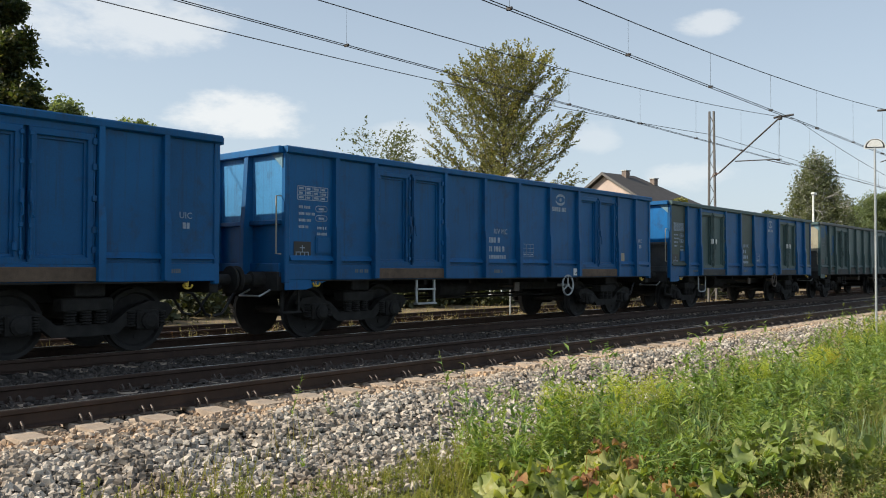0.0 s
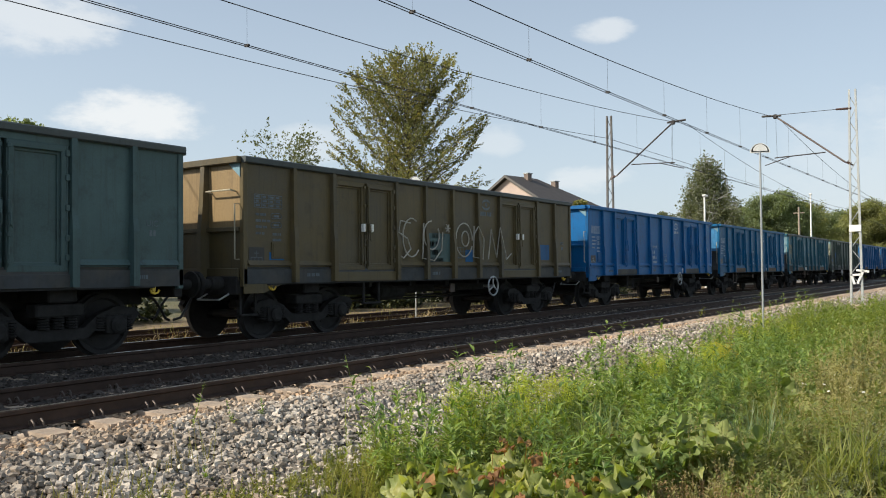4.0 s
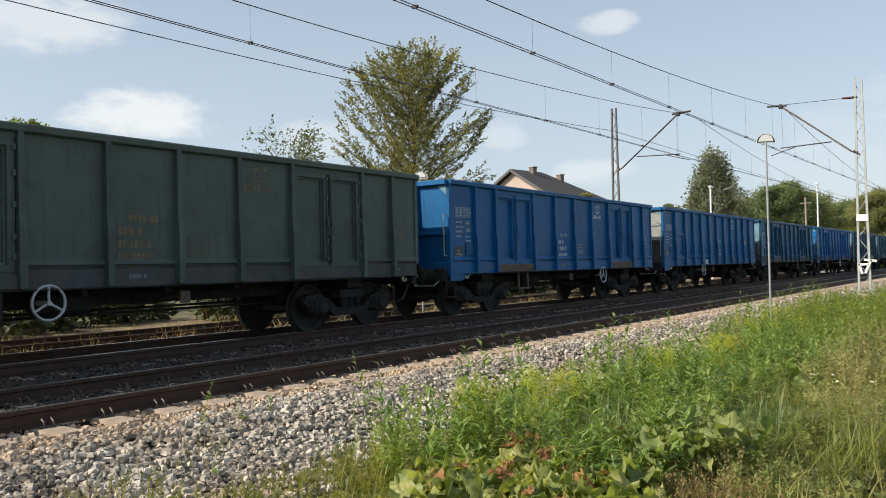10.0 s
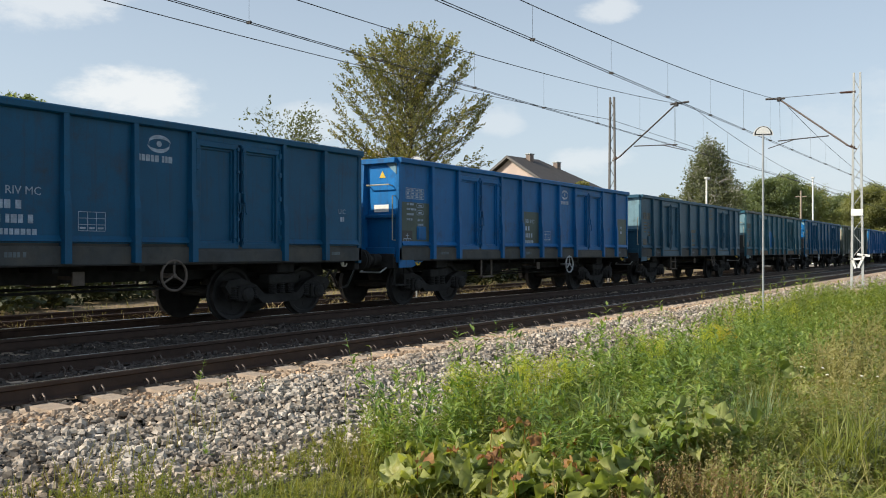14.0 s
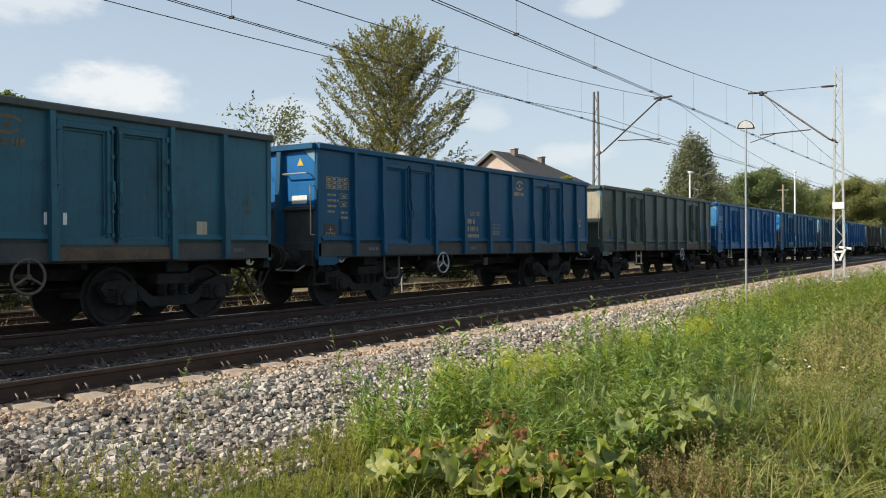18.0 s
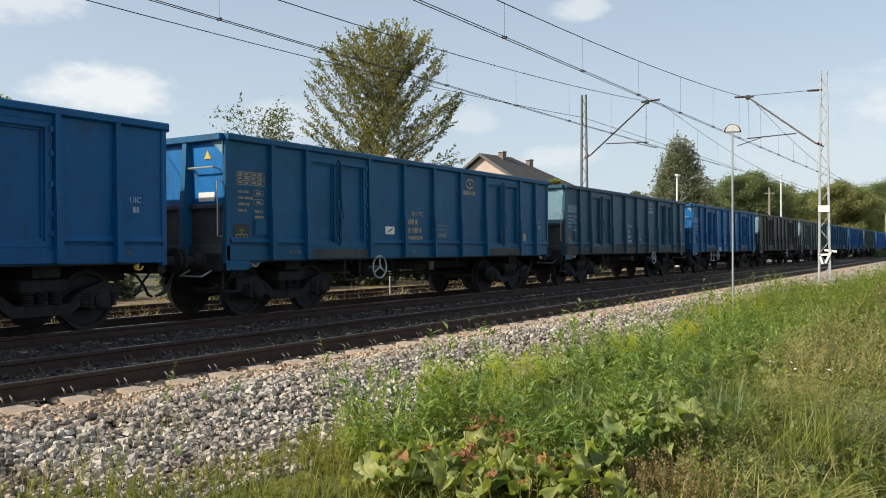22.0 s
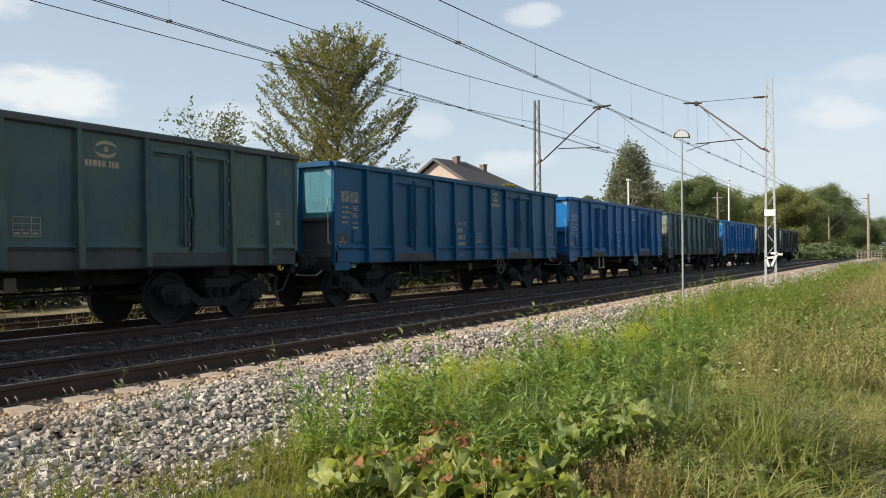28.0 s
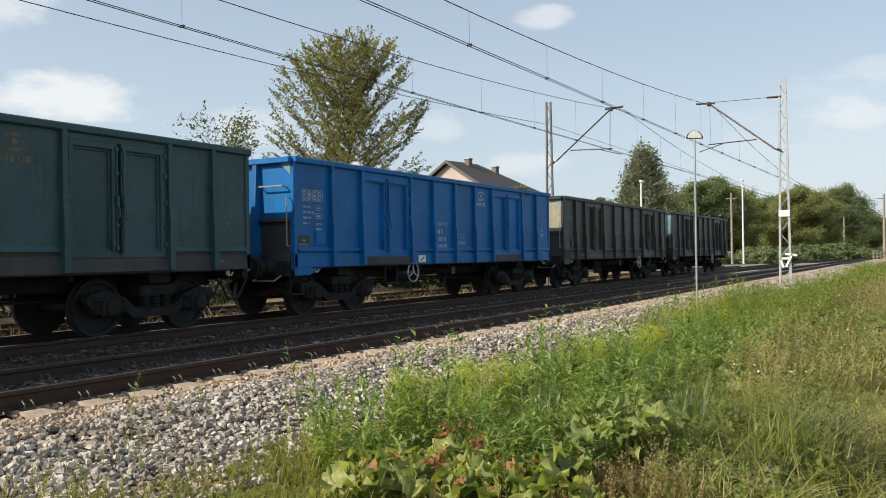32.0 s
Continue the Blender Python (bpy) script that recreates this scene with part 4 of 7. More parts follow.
def word(text, size, mat, parent, at, name="lettering"):
    """Raised painted letters, facing -y."""
    key = ("word", text, size)
    if key not in CACHE:
        cu = bpy.data.curves.new("lettering", "FONT")
        cu.body, cu.size, cu.extrude, cu.resolution_u = text, size, 0.0015, 2
        ob = bpy.data.objects.new("lettering", cu)
        me = bpy.data.meshes.new_from_object(ob)
        bpy.data.objects.remove(ob)
        CACHE[key] = me
    me = CACHE[key]
    if not me.materials:
        me.materials.append(mat)
    ob = new(name, me)
    ob.parent = parent
    ob.matrix_basis = at @ pose(0, 0, 0, 90, 0, 0)
    if me.materials[0] is not mat:
        ob.material_slots[0].link = "OBJECT"
        ob.material_slots[0].material = mat
    return ob


# Each wagon: body paint, the upper end's paint (lightened for the sun), rib layout, lettering, label's colour words,
# bays of another paint, threshold.
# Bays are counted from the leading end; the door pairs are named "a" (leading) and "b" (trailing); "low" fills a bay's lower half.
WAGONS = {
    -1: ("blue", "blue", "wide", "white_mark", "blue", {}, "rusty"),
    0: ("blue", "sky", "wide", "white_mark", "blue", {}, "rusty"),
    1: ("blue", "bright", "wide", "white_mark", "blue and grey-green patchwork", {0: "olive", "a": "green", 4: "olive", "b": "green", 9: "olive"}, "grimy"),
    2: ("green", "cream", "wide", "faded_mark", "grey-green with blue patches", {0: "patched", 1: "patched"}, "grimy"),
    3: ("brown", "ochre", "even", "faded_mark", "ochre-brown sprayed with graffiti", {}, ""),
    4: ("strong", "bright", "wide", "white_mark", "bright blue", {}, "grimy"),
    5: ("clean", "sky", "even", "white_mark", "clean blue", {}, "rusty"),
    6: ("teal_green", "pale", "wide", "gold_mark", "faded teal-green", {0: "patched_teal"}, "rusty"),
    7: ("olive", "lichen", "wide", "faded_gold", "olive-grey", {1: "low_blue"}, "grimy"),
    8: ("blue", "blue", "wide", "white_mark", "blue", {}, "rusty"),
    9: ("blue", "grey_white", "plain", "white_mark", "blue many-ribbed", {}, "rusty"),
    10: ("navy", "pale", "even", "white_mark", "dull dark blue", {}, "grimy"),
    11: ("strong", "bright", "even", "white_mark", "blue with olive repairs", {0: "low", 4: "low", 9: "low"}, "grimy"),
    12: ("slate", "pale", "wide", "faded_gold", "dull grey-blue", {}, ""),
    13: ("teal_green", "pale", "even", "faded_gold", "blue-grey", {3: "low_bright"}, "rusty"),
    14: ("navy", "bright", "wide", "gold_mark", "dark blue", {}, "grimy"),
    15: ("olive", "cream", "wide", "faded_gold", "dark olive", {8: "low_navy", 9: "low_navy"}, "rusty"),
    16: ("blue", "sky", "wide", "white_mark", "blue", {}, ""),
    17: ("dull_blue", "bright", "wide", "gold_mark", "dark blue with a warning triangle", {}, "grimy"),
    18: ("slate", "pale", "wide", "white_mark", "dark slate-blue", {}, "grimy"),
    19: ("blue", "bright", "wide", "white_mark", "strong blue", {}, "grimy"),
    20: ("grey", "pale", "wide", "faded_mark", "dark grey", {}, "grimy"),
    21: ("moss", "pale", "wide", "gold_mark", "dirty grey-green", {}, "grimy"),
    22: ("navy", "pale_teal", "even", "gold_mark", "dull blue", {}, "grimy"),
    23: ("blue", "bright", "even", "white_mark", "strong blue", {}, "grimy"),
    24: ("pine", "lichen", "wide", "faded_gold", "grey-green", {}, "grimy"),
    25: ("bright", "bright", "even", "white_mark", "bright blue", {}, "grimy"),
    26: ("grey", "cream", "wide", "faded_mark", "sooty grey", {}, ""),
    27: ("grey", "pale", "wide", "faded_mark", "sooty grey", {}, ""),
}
# repainted rectangles on single wagons: from, to, foot, top, paint
REPAINTS = {
    2: [(0.12, 0.62, 2.55, 3.00, "navy"), (1.66, 1.94, 1.95, 2.70, "navy"), (1.30, 1.75, 1.85, 1.95, "navy")],
    3: [(5.42, 6.36, 1.42, 2.08, "green"), (7.02, 7.36, 1.36, 1.72, "blue"), (10.78, 11.40, 1.50, 1.92, "blue"), (0.62, 0.98, 1.44, 1.58, "bright")],
    7: [(0.22, 0.58, 1.66, 1.80, "blue")],
    15: [(0.55, 0.98, 1.42, 1.56, "blue")],
    24: [(0.12, 0.56, 1.62, 1.76, "blue"), (1.20, 1.86, 1.42, 1.62, "blue"), (3.10, 3.40, 1.62, 1.86, "navy")],
}
RIMS = {1: "green", 3: "grey_rim", 13: "grey_rim", 21: "grey_rim", 6: "grey_rim", 2: "grey_rim"}     # top rails of another paint
TRIANGLE = (6, 11, 14, 17)          # wagons with a yellow warning triangle on the end
OLD_SILL = (2, 3, 6, 7, 10, 11, 12, 13, 14, 15, 18, 20, 21, 24, 26, 27)
GRAB = (3, 6, 7, 9, 11, 13, 14, 17, 19, 24, 25)
BRAKE_AHEAD = (6, 7, 9, 14, 17, 19, 21, 24, 25)
DULL_BRAKE = (1, 2, 5, 6, 10, 12, 13, 22)
YELLOW_HOOK = (-1, 0, 1, 2, 3, 4, 6, 9, 11, 12, 16, 19, 21, 23)
PLATES = (0, 5, 6, 13, 17, 18, 19)
# the step under the leading doors: place, kind, steel
STEPS = {0: (3.49, "ladder", "galv"), 1: (2.33, "stirrup", "galv"), 5: (2.60, "stirrup", "brown_steel"), 8: (3.50, "bars", "brown_steel"), 9: (1.70, "bars", "running"),
         11: (3.67, "bars", "brown_steel"), 12: (3.50, "ladder", "brown_steel"), 14: (2.43, "stirrup", "brown_steel"), 15: (3.56, "ladder", "cream_steel"), 16: (2.39, "bars", "cream_steel"),
         19: (3.57, "bars", "galv"), 22: (3.42, "bars", "running"), 23: (3.74, "bars", "cream_steel")}
WAGON_OBJECTS = {}
ROLLING = []


def make_wagon(n):
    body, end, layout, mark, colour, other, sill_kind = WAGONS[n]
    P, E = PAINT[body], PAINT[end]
    w = thing("goods_wagon", "%s open goods wagon with ribbed sides" % colour, "goods wagon", "wagons of the train")
    ribs = {"wide": RIBS_WIDE, "even": RIBS_EVEN, "plain": RIBS_PLAIN}[layout]
    edges = (0.05, *ribs, LONG - 0.05)
    for turn in (0, 180):
        R = pose(0, 0, 0, 0, 0, turn)
        S = R @ pose(0, -SIDE, 0)
        k = 0
        for a, b in zip(edges, edges[1:]):
            wide, mid = b - a, (a + b) / 2 - HALF_LONG
            if wide > 1.6:
                name = "a" if a < 5 else "b"
                paint_here = PAINT[other.get(name, body)]
                for sg in (-1, 1):
                    part("door_leaf", lambda: door_leaf_shape(wide / 2 - 0.105, TOP - 0.08), paint_here, w, key=("leaf", round(wide, 2)), at=S @ pose(mid + sg * (wide / 4 - 0.017), 0, 0))
                part("door_jamb", lambda: Shape().box(-wide / 2 + 0.02, wide / 2 - 0.02, 0.045, 0.07, LEDGE, TOP - 0.12), P, w, key=("jamb", round(wide, 2)), at=S @ pose(mid, 0, 0))
                part("door_header", lambda: Shape().box(-wide / 2 + 0.03, wide / 2 - 0.03, -0.035, 0.02, TOP - 0.21, TOP - 0.10), P, w, key=("header", round(wide, 2)), at=S @ pose(mid, 0, 0))
                part("door_gear", door_gear_shape, paint_here, w, key="gear", at=S @ pose(mid, 0, 0))
                if n in (1, 3):
                    for sg in (-1, 1):
                        part("door_handle", lambda: Shape().box(-0.035, 0.035, -0.128, -0.055, 2.02, 2.18, 0.008), M["white"], w, "white door handle", key="handle", at=S @ pose(mid + sg * 0.13, 0, 0))
                for sg in (-1, 1):
                    part("door_hinge", hinge_shape, paint_here, w, key="hinge", at=S @ pose(mid + sg * (wide / 2 - 0.085), 0, 0))
                part("threshold", lambda: Shape().box(-wide / 2 + 0.05, wide / 2 - 0.05, -0.085, -0.052, SILL + 0.01, LEDGE - 0.08, 0.008), PAINT[sill_kind or body], w, "rusty door threshold" if sill_kind else "",
                     key=("threshold", round(wide, 2)), at=S @ pose(mid, 0, 0))
            else:
                part("side_panel", lambda: side_panel_shape(wide - 0.02, TOP - 0.10), P if other.get(k, body)[:3] == "low" else PAINT[other.get(k, body)], w, key=("panel", round(wide, 2)), at=S @ pose(mid, 0, 0))
                if other.get(k, "")[:3] == "low":
                    part("repair_patch", lambda: Shape().box(-wide / 2 + 0.07, wide / 2 - 0.07, -0.024, -0.02, LEDGE + 0.12, 2.28), PAINT[other[k][4:] or "olive"], w, "repainted repair patch", key=("patch", round(wide, 2)), at=S @ pose(mid, 0, 0))
                if layout == "plain" and k == 1:
                    hatch = part("hatch_door", lambda: door_leaf_shape(wide - 0.24, 2.42), P, w, "small low side door", key=("hatch", round(wide, 2)), at=S @ pose(mid, -0.02, 0.0))
                    part("latch", Shape().box(-0.14, -0.02, -0.12, -0.06, 1.52, 1.60, 0.01), P, hatch)
            k += 1
        for x in ribs:
            part("side_post", lambda: rib_shape(TOP - 0.10), PAINT[body], w, key="rib", at=S @ pose(x - HALF_LONG, 0, 0))
        for x, sg in ((0.05, 1), (LONG - 0.05, -1)):
            part("corner_post", lambda: Shape().box(-0.05, 0.05, -0.05, 0.06, SILL - 0.05, TOP - 0.10, 0.015), P, w, key="corner", at=S @ pose(x - HALF_LONG, 0, 0))
        part("side_rim", lambda: rim_shape(-HALF_LONG, HALF_LONG), PAINT[RIMS.get(n, body)], w, key="rim", at=S)
        part("side_sill", sill_shape, PAINT["grimy"] if n in OLD_SILL else P, w, key="sill", at=S)
        part("sill_lip", sill_lip_shape, M["running"], w, key="sill_lip", at=S)
        part("sill_corner", skirt_shape, P, w, key="skirt", at=S @ pose(-HALF_LONG + 0.012, 0, 0))
        # rope hooks, steps and the hand brake
        hook_paint = M["yellow"] if n in YELLOW_HOOK else PAINT["cream"]
        for x in (0.66, 12.25):
            part("rope_hook", hook_shape, hook_paint, w, "cast rope hook", key="hook", at=S @ pose(x - HALF_LONG, 0, SILL - 0.06))
        step_x, step_kind, step_steel = STEPS.get(n, (3.5, "bars", "running"))
        part("door_step", {"bars": lambda: step_shape(0.54, 0.42), "ladder": ladder_shape, "stirrup": stirrup_shape}[step_kind], M[step_steel], w, "step below the door", key=("step", step_kind), at=S @ pose(step_x - HALF_LONG, 0.02, SILL))
        brake_x = (4.60 if layout == "plain" else 4.36) if n in BRAKE_AHEAD else {"wide": 8.52, "even": 8.26, "plain": 8.5}[layout]
        part("hand_brake_wheel", brake_wheel_shape, M["brown_steel" if n in DULL_BRAKE else "galv"], w, "three-spoked hand brake wheel", key="brake_wheel", at=S @ pose(brake_x - HALF_LONG, -0.05, 0.83))
        # lettering
        T = S @ pose(-HALF_LONG, -0.023, 0)
        mk = M[mark]
        part("data_table", framed_data_shape, mk, w, "ruled load table, worn", key="data_a", at=T @ pose(0.27, 0, 2.36))
        part("data_panel", lambda: bars_shape(4, 0.34, 0.045, 0.11, 9), mk, w, "faded unreadable inscription", key="data_b", at=T @ pose(0.30, 0, 2.26))
        part("data_panel", lambda: bars_shape(2, 0.26, 0.045, 0.10, 12), mk, w, "faded unreadable inscription", key="data_c", at=T @ pose(0.70, 0, 1.92))
        part("outlined_note", oval_shape, mk, w, key="oval", at=T @ pose(0.66, 0, 2.22))
        chart = part("chart_board", hatch_shape, M["black"], w, "small black board with a white chart", key="board", at=T @ pose(0.14 if layout == "even" else 0.20, 0, 1.36))
        part("chart", chart_shape, mk, chart, key="chart")
        part("placard_frame", lambda: Shape().box(0, 0.34, -0.022, 0, 0, 0.30, 0.006).box(0.03, 0.31, -0.034, -0.02, 0.03, 0.27, 0.004), P, w, "flat placard holder", key="placard", at=T @ pose(0.66, 0, 1.46))
        nx, gx, lx = {"plain": (6.52, 7.58, 8.62), "wide": (5.44, 6.62, 7.84), "even": (5.44, 6.58, 7.60)}[layout]
        fresh = mark in ("white_mark", "gold_mark")
        if fresh:
            word("RIV MC", 0.155, mk, w, T @ pose(nx + 0.18, -0.001, 1.97))
        else:
            part("number_block", lambda: bars_shape(1, 0.5, 0.11, 0.17, 20), mk, w, key="num_top", at=T @ pose(nx + 0.18, 0, 2.08))
        part("number_block", lambda: bars_shape(3, 0.62, 0.115, 0.19, 21), mk, w, "painted wagon number in bars", key="num", at=T @ pose(nx, 0, 1.89))
        part("revision_grid", lambda: grid_shape(0.42, 0.27, 3, 3), mk, w, "painted revision table", key="rev", at=T @ pose(gx + 0.08, 0, 1.50))
        part("operator_badge", swirl_shape, mk, w, "round swirl badge", key="swirl", at=T @ pose(lx + 0.40, 0, 2.86))
        part("operator_lettering", lambda: bars_shape(1, 0.80, 0.10, 0.1, 30), mk, w, "operator's name as plain bars", key="brand", at=T @ pose(lx + 0.02, 0, 2.68))
        part("sill_note", lambda: bars_shape(1, 0.42, 0.06, 0.08, 41), M["faded_mark"], w, key="note", at=S @ pose(-HALF_LONG + 1.55, -0.052, 1.20))
        part("sill_note", lambda: bars_shape(1, 0.50, 0.07, 0.08, 43), M["faded_mark"], w, key="note_b", at=S @ pose(-HALF_LONG + 5.6, -0.052, 1.20))
        part("sill_note", lambda: bars_shape(1, 0.34, 0.06, 0.08, 44), M["faded_mark"], w, key="note_c", at=S @ pose(-HALF_LONG + 11.9, -0.052, 1.20))
        word("UIC", 0.13, mk, w, T @ pose(12.12, -0.001, 1.94))
        part("end_note", lambda: bars_shape(1, 0.16, 0.09, 0.16, 45), mk, w, key="note_d", at=T @ pose(12.18, 0, 1.88))
        for x0, x1, z0, z1, tint in REPAINTS.get(n, ()):
            part("repair_patch", Shape().box(x0, x1, -0.003, 0, z0, z1), PAINT[tint], w, "repainted rectangle", at=T)
        if n in PLATES:
            part("label_plate", lambda: Shape().box(0, 0.22, -0.008, 0, 0, 0.22, 0.003), PAINT["cream"], w, "pale label plate", key="plate", at=T @ pose(11.12, 0, 1.42))
        if n == 9:
            part("label_plate", Shape().box(0, 0.26, -0.008, 0, 0, 0.20, 0.003), PAINT["ochre"], w, "ochre label plate", at=T @ pose(10.95, 0, 1.90))
        if n in (0, 4, 5, 6, 9, 13, 17, 19, 25):
            high = 1.54 if n in (13, 17) else 1.06
            sp = part("spring_plate", lambda: Shape().box(0, 0.34, -0.008, 0, 0, 0.17, 0.003), M["white"], w, "white plate with a dark dash", key="white_plate", at=S @ pose(brake_x + 0.24 - HALF_LONG, -0.022 if high > 1.3 else -0.056, high))
            part("dash", lambda: Shape().add([(x, y, z) for y in (-0.011, -0.008) for x, z in ((0.08, 0.03), (0.26, 0.11), (0.26, 0.14), (0.08, 0.06))], [(0, 1, 2, 3), (7, 6, 5, 4), (0, 4, 5, 1), (1, 5, 6, 2), (2, 6, 7, 3), (3, 7, 4, 0)]), M["black"], sp, key="dash")
        # the end that this turn brings to the front
        F = R @ pose(-HALF_LONG, 0, 0)
        # leading end only: sunlight and sheen put into the paint
        part("end_wall", end_wall_shape, E if turn == 0 else P, w, "upper end wall, painted pale for the sunlight" if turn == 0 else "", key="end", at=F @ pose(0.03, 0, 0))
        # lower half keeps a darker paint, for grime and the shadow of the wagon ahead
        part("end_foot", end_foot_shape, PAINT["grimy"] if n % 4 in (1, 2) else P, w, "grimy lower end wall with a cross rail, painted shade-dark", key="end_foot", at=F @ pose(0.03, 0, 0))
        for y in (-0.45, 0.45):
            part("end_post", end_post_shape, P, w, key="end_post", at=F @ pose(0.03, y, 0))
        part("end_rim", lambda: Shape().box(-0.10, 0.05, -SIDE + 0.0, SIDE - 0.0, TOP - 0.12, TOP - 0.003, 0.012), P, w, key="end_rim", at=F)
        for sg in (-1, 1):
            part("corner_gusset", lambda: Shape().add([(x, sg * y, z) for x in (-0.012, 0.0) for y, z in ((SIDE - 0.02, TOP - 0.12), (SIDE - 0.30, TOP - 0.12), (SIDE - 0.02, TOP - 0.36))], [(0, 1, 2), (5, 4, 3), (0, 3, 4, 1), (1, 4, 5, 2), (2, 5, 3, 0)]), PAINT["pale"], w, "pale gusset plate at the top corner", key=("gusset", sg), at=F @ pose(-0.004, 0, 0))
        part("headstock", headstock_shape, M["running"], w, key="headstock", at=F)
        for y in (-0.875, 0.875):
            part("buffer", buffer_shape, M["running"], w, "sprung buffer with a dished head", key="buffer", at=F @ pose(-0.0, y, 1.03))
        part("screw_coupling", coupling_shape, M["running"], w, key="coupling", at=F @ pose(-0.05, 0, 1.03))
        for sg in (-1, 1):
            part("brake_hose", lambda: hose_shape(sg), M["black"], w, key=("hose", sg), at=F)
        part("corner_step", lambda: step_shape(0.40, 0.36), M["running"], w, key="corner_step", at=F @ pose(0.30, -1.18, 0.86))
        part("coupler_bar", lambda: rail_bow([(0, -0.55, 0), (-0.22, -0.55, -0.10), (-0.22, -1.1, -0.10), (0, -1.1, 0)], 0.016), M["galv"], w, "shunter's grab bar", key="bar", at=F @ pose(-0.05, 0, 0.86))
        part("corner_handle", lambda: rail_bow([(0, 0, 0), (-0.10, 0, 0), (-0.10, 0, 0.95), (0, 0, 0.95)], 0.013), PAINT["cream"], w, "pale upright grab rail", key="upright", at=F @ pose(0.0, -1.30, 1.45))
        if n in GRAB:
            part("cross_handle", lambda: rail_bow([(0, 0, 0), (-0.12, 0, 0.02), (-0.12, 0.62, 0.02), (0, 0.62, 0)], 0.015), PAINT["cream"], w, "pale grab rail across the end", key="cross", at=F @ pose(0, -1.22, 2.62))
        if n in TRIANGLE and turn == 0:
            part("warning_triangle", lambda: Shape().add([(0, -0.085, 0), (0, 0.085, 0), (0, 0, 0.15), (0.006, -0.085, 0), (0.006, 0.085, 0), (0.006, 0, 0.15)], [(0, 1, 2), (5, 4, 3), (0, 3, 4, 1), (1, 4, 5, 2), (2, 5, 3, 0)]),
                 M["yellow"], w, "yellow warning triangle", key="triangle", at=F @ pose(0.0, -0.95, 2.80))
            part("end_label", lambda: Shape().box(0, 0.006, -0.2, 0.2, 0, 0.16), M["white"], w, key="end_label", at=F @ pose(0.0, -0.92, 2.06))
    part("floor", floor_shape, M["running"], w, key="floor")
    for y in (-0.35, 0.35):
        part("centre_sill", centre_sill_shape, M["running"], w, key="centre_sill", at=pose(0, y, 0))
    for x in (-2.8, -1.4, 0.0, 1.4, 2.8):
        part("cross_bearer", cross_bearer_shape, M["running"], w, key="cross_bearer", at=pose(x, 0, 0))
    for x in (-4.5, 4.5):
        part("pivot_beam", pivot_beam_shape, M["running"], w, key="pivot_beam", at=pose(x, 0, 0))
    part("brake_cylinder", lambda: Shape().lathe([(0.17, 0), (0.17, 0.5), (0.12, 0.56), (0.03, 0.6), (0.03, 1.1)], 14, pose(0.6, 0.55, 0.82, 0, 90, 0)), M["running"], w, key="cylinder")
    part("air_tank", lambda: Shape().lathe([(0.05, 0), (0.19, 0.06), (0.19, 0.9), (0.05, 0.96)], 14, pose(-1.9, -0.62, 0.80, 0, 90, 0)), M["running"], w, key="tank")
    part("brake_lever", lambda: Shape().box(-0.16, 0.16, -0.02, 0.02, -0.18, 0.16, 0.01).box(-0.02, 0.02, 0.0, 0.5, -0.04, 0.04), M["brown_steel"], w, "brake changeover plate", key="lever", at=pose(0.42, -1.12, 0.82) @ Matrix.Diagonal((0.6, 1, 0.6, 1)))
    part("brake_rod", lambda: Shape().rod((-4.4, -0.2, 0.58), (4.4, -0.2, 0.58), 0.022).rod((-3.4, 0.25, 0.62), (3.4, 0.25, 0.62), 0.022), M["running"], w, key="rod")
    for x in (-4.5, 4.5):
        bogie = part("bogie", bolster_shape, M["running"], w, "two-axle bogie", key="bolster", at=pose(x, 0, 0))
        for y in (-1.0, 1.0):
            part("side_frame", bogie_side_shape, M["running"], bogie, key="side_frame", at=pose(0, y, 0, 0, 0, 0 if y < 0 else 180))
            for dx in (-0.9, 0.9):
                part("axle_box", axlebox_shape, M["running"], bogie, key="axlebox", at=pose(dx, y * 1.04, 0.46, 0, 0, 0 if y < 0 else 180))
                for sx in (-0.23, 0.23):
                    part("axle_spring", lambda: spring_shape(6), M["running"], bogie, key="axle_spring", at=pose(dx + sx, y * 1.04, 0.37))
            for sx in (-0.21, 0.0, 0.21):
                part("bolster_spring", lambda: spring_shape(5), M["running"], bogie, key="bolster_spring", at=pose(sx, y * 1.06, 0.44))
        for dx in (-0.9, 0.9):
            ws = part("wheelset", wheelset_shape, M["wheel"], bogie, "pair of dark steel wheels on an axle", key="wheelset", at=pose(dx, 0, 0.46), smooth=False)
            ROLLING.append((n, ws, dx))
    if n == 3:
        # sprayed letters, as loops and strokes
        g = Shape()

        def stroke(pts):
            q = [(x, -0.05, z) for x, z in pts]
            g.path(q, 0.017, 5)

        def loop(cx, cz, rx, rz, a0=0, a1=360):
            stroke([(cx + rx * math.cos(math.radians(a)), cz + rz * math.sin(math.radians(a))) for a in range(a0, a1 + 1, 20)])

        stroke([(4.7, 2.26), (4.35, 2.30), (4.28, 2.05), (4.6, 1.92), (4.72, 1.70), (4.45, 1.50), (4.22, 1.60)])
        loop(4.75, 1.95, 0.32, 0.42, 60, 330)
        stroke([(5.2, 2.28), (5.15, 1.5), (5.6, 1.45), (5.9, 1.7), (5.95, 2.1)])
        loop(5.5, 2.02, 0.30, 0.32, 90, 400)
        for a in (0, 60, 120):
            stroke([(6.15 + 0.1 * math.cos(math.radians(a)), 2.2 + 0.1 * math.sin(math.radians(a))), (6.15 - 0.1 * math.cos(math.radians(a)), 2.2 - 0.1 * math.sin(math.radians(a)))])
        loop(6.85, 1.95, 0.36, 0.40, 0, 340)
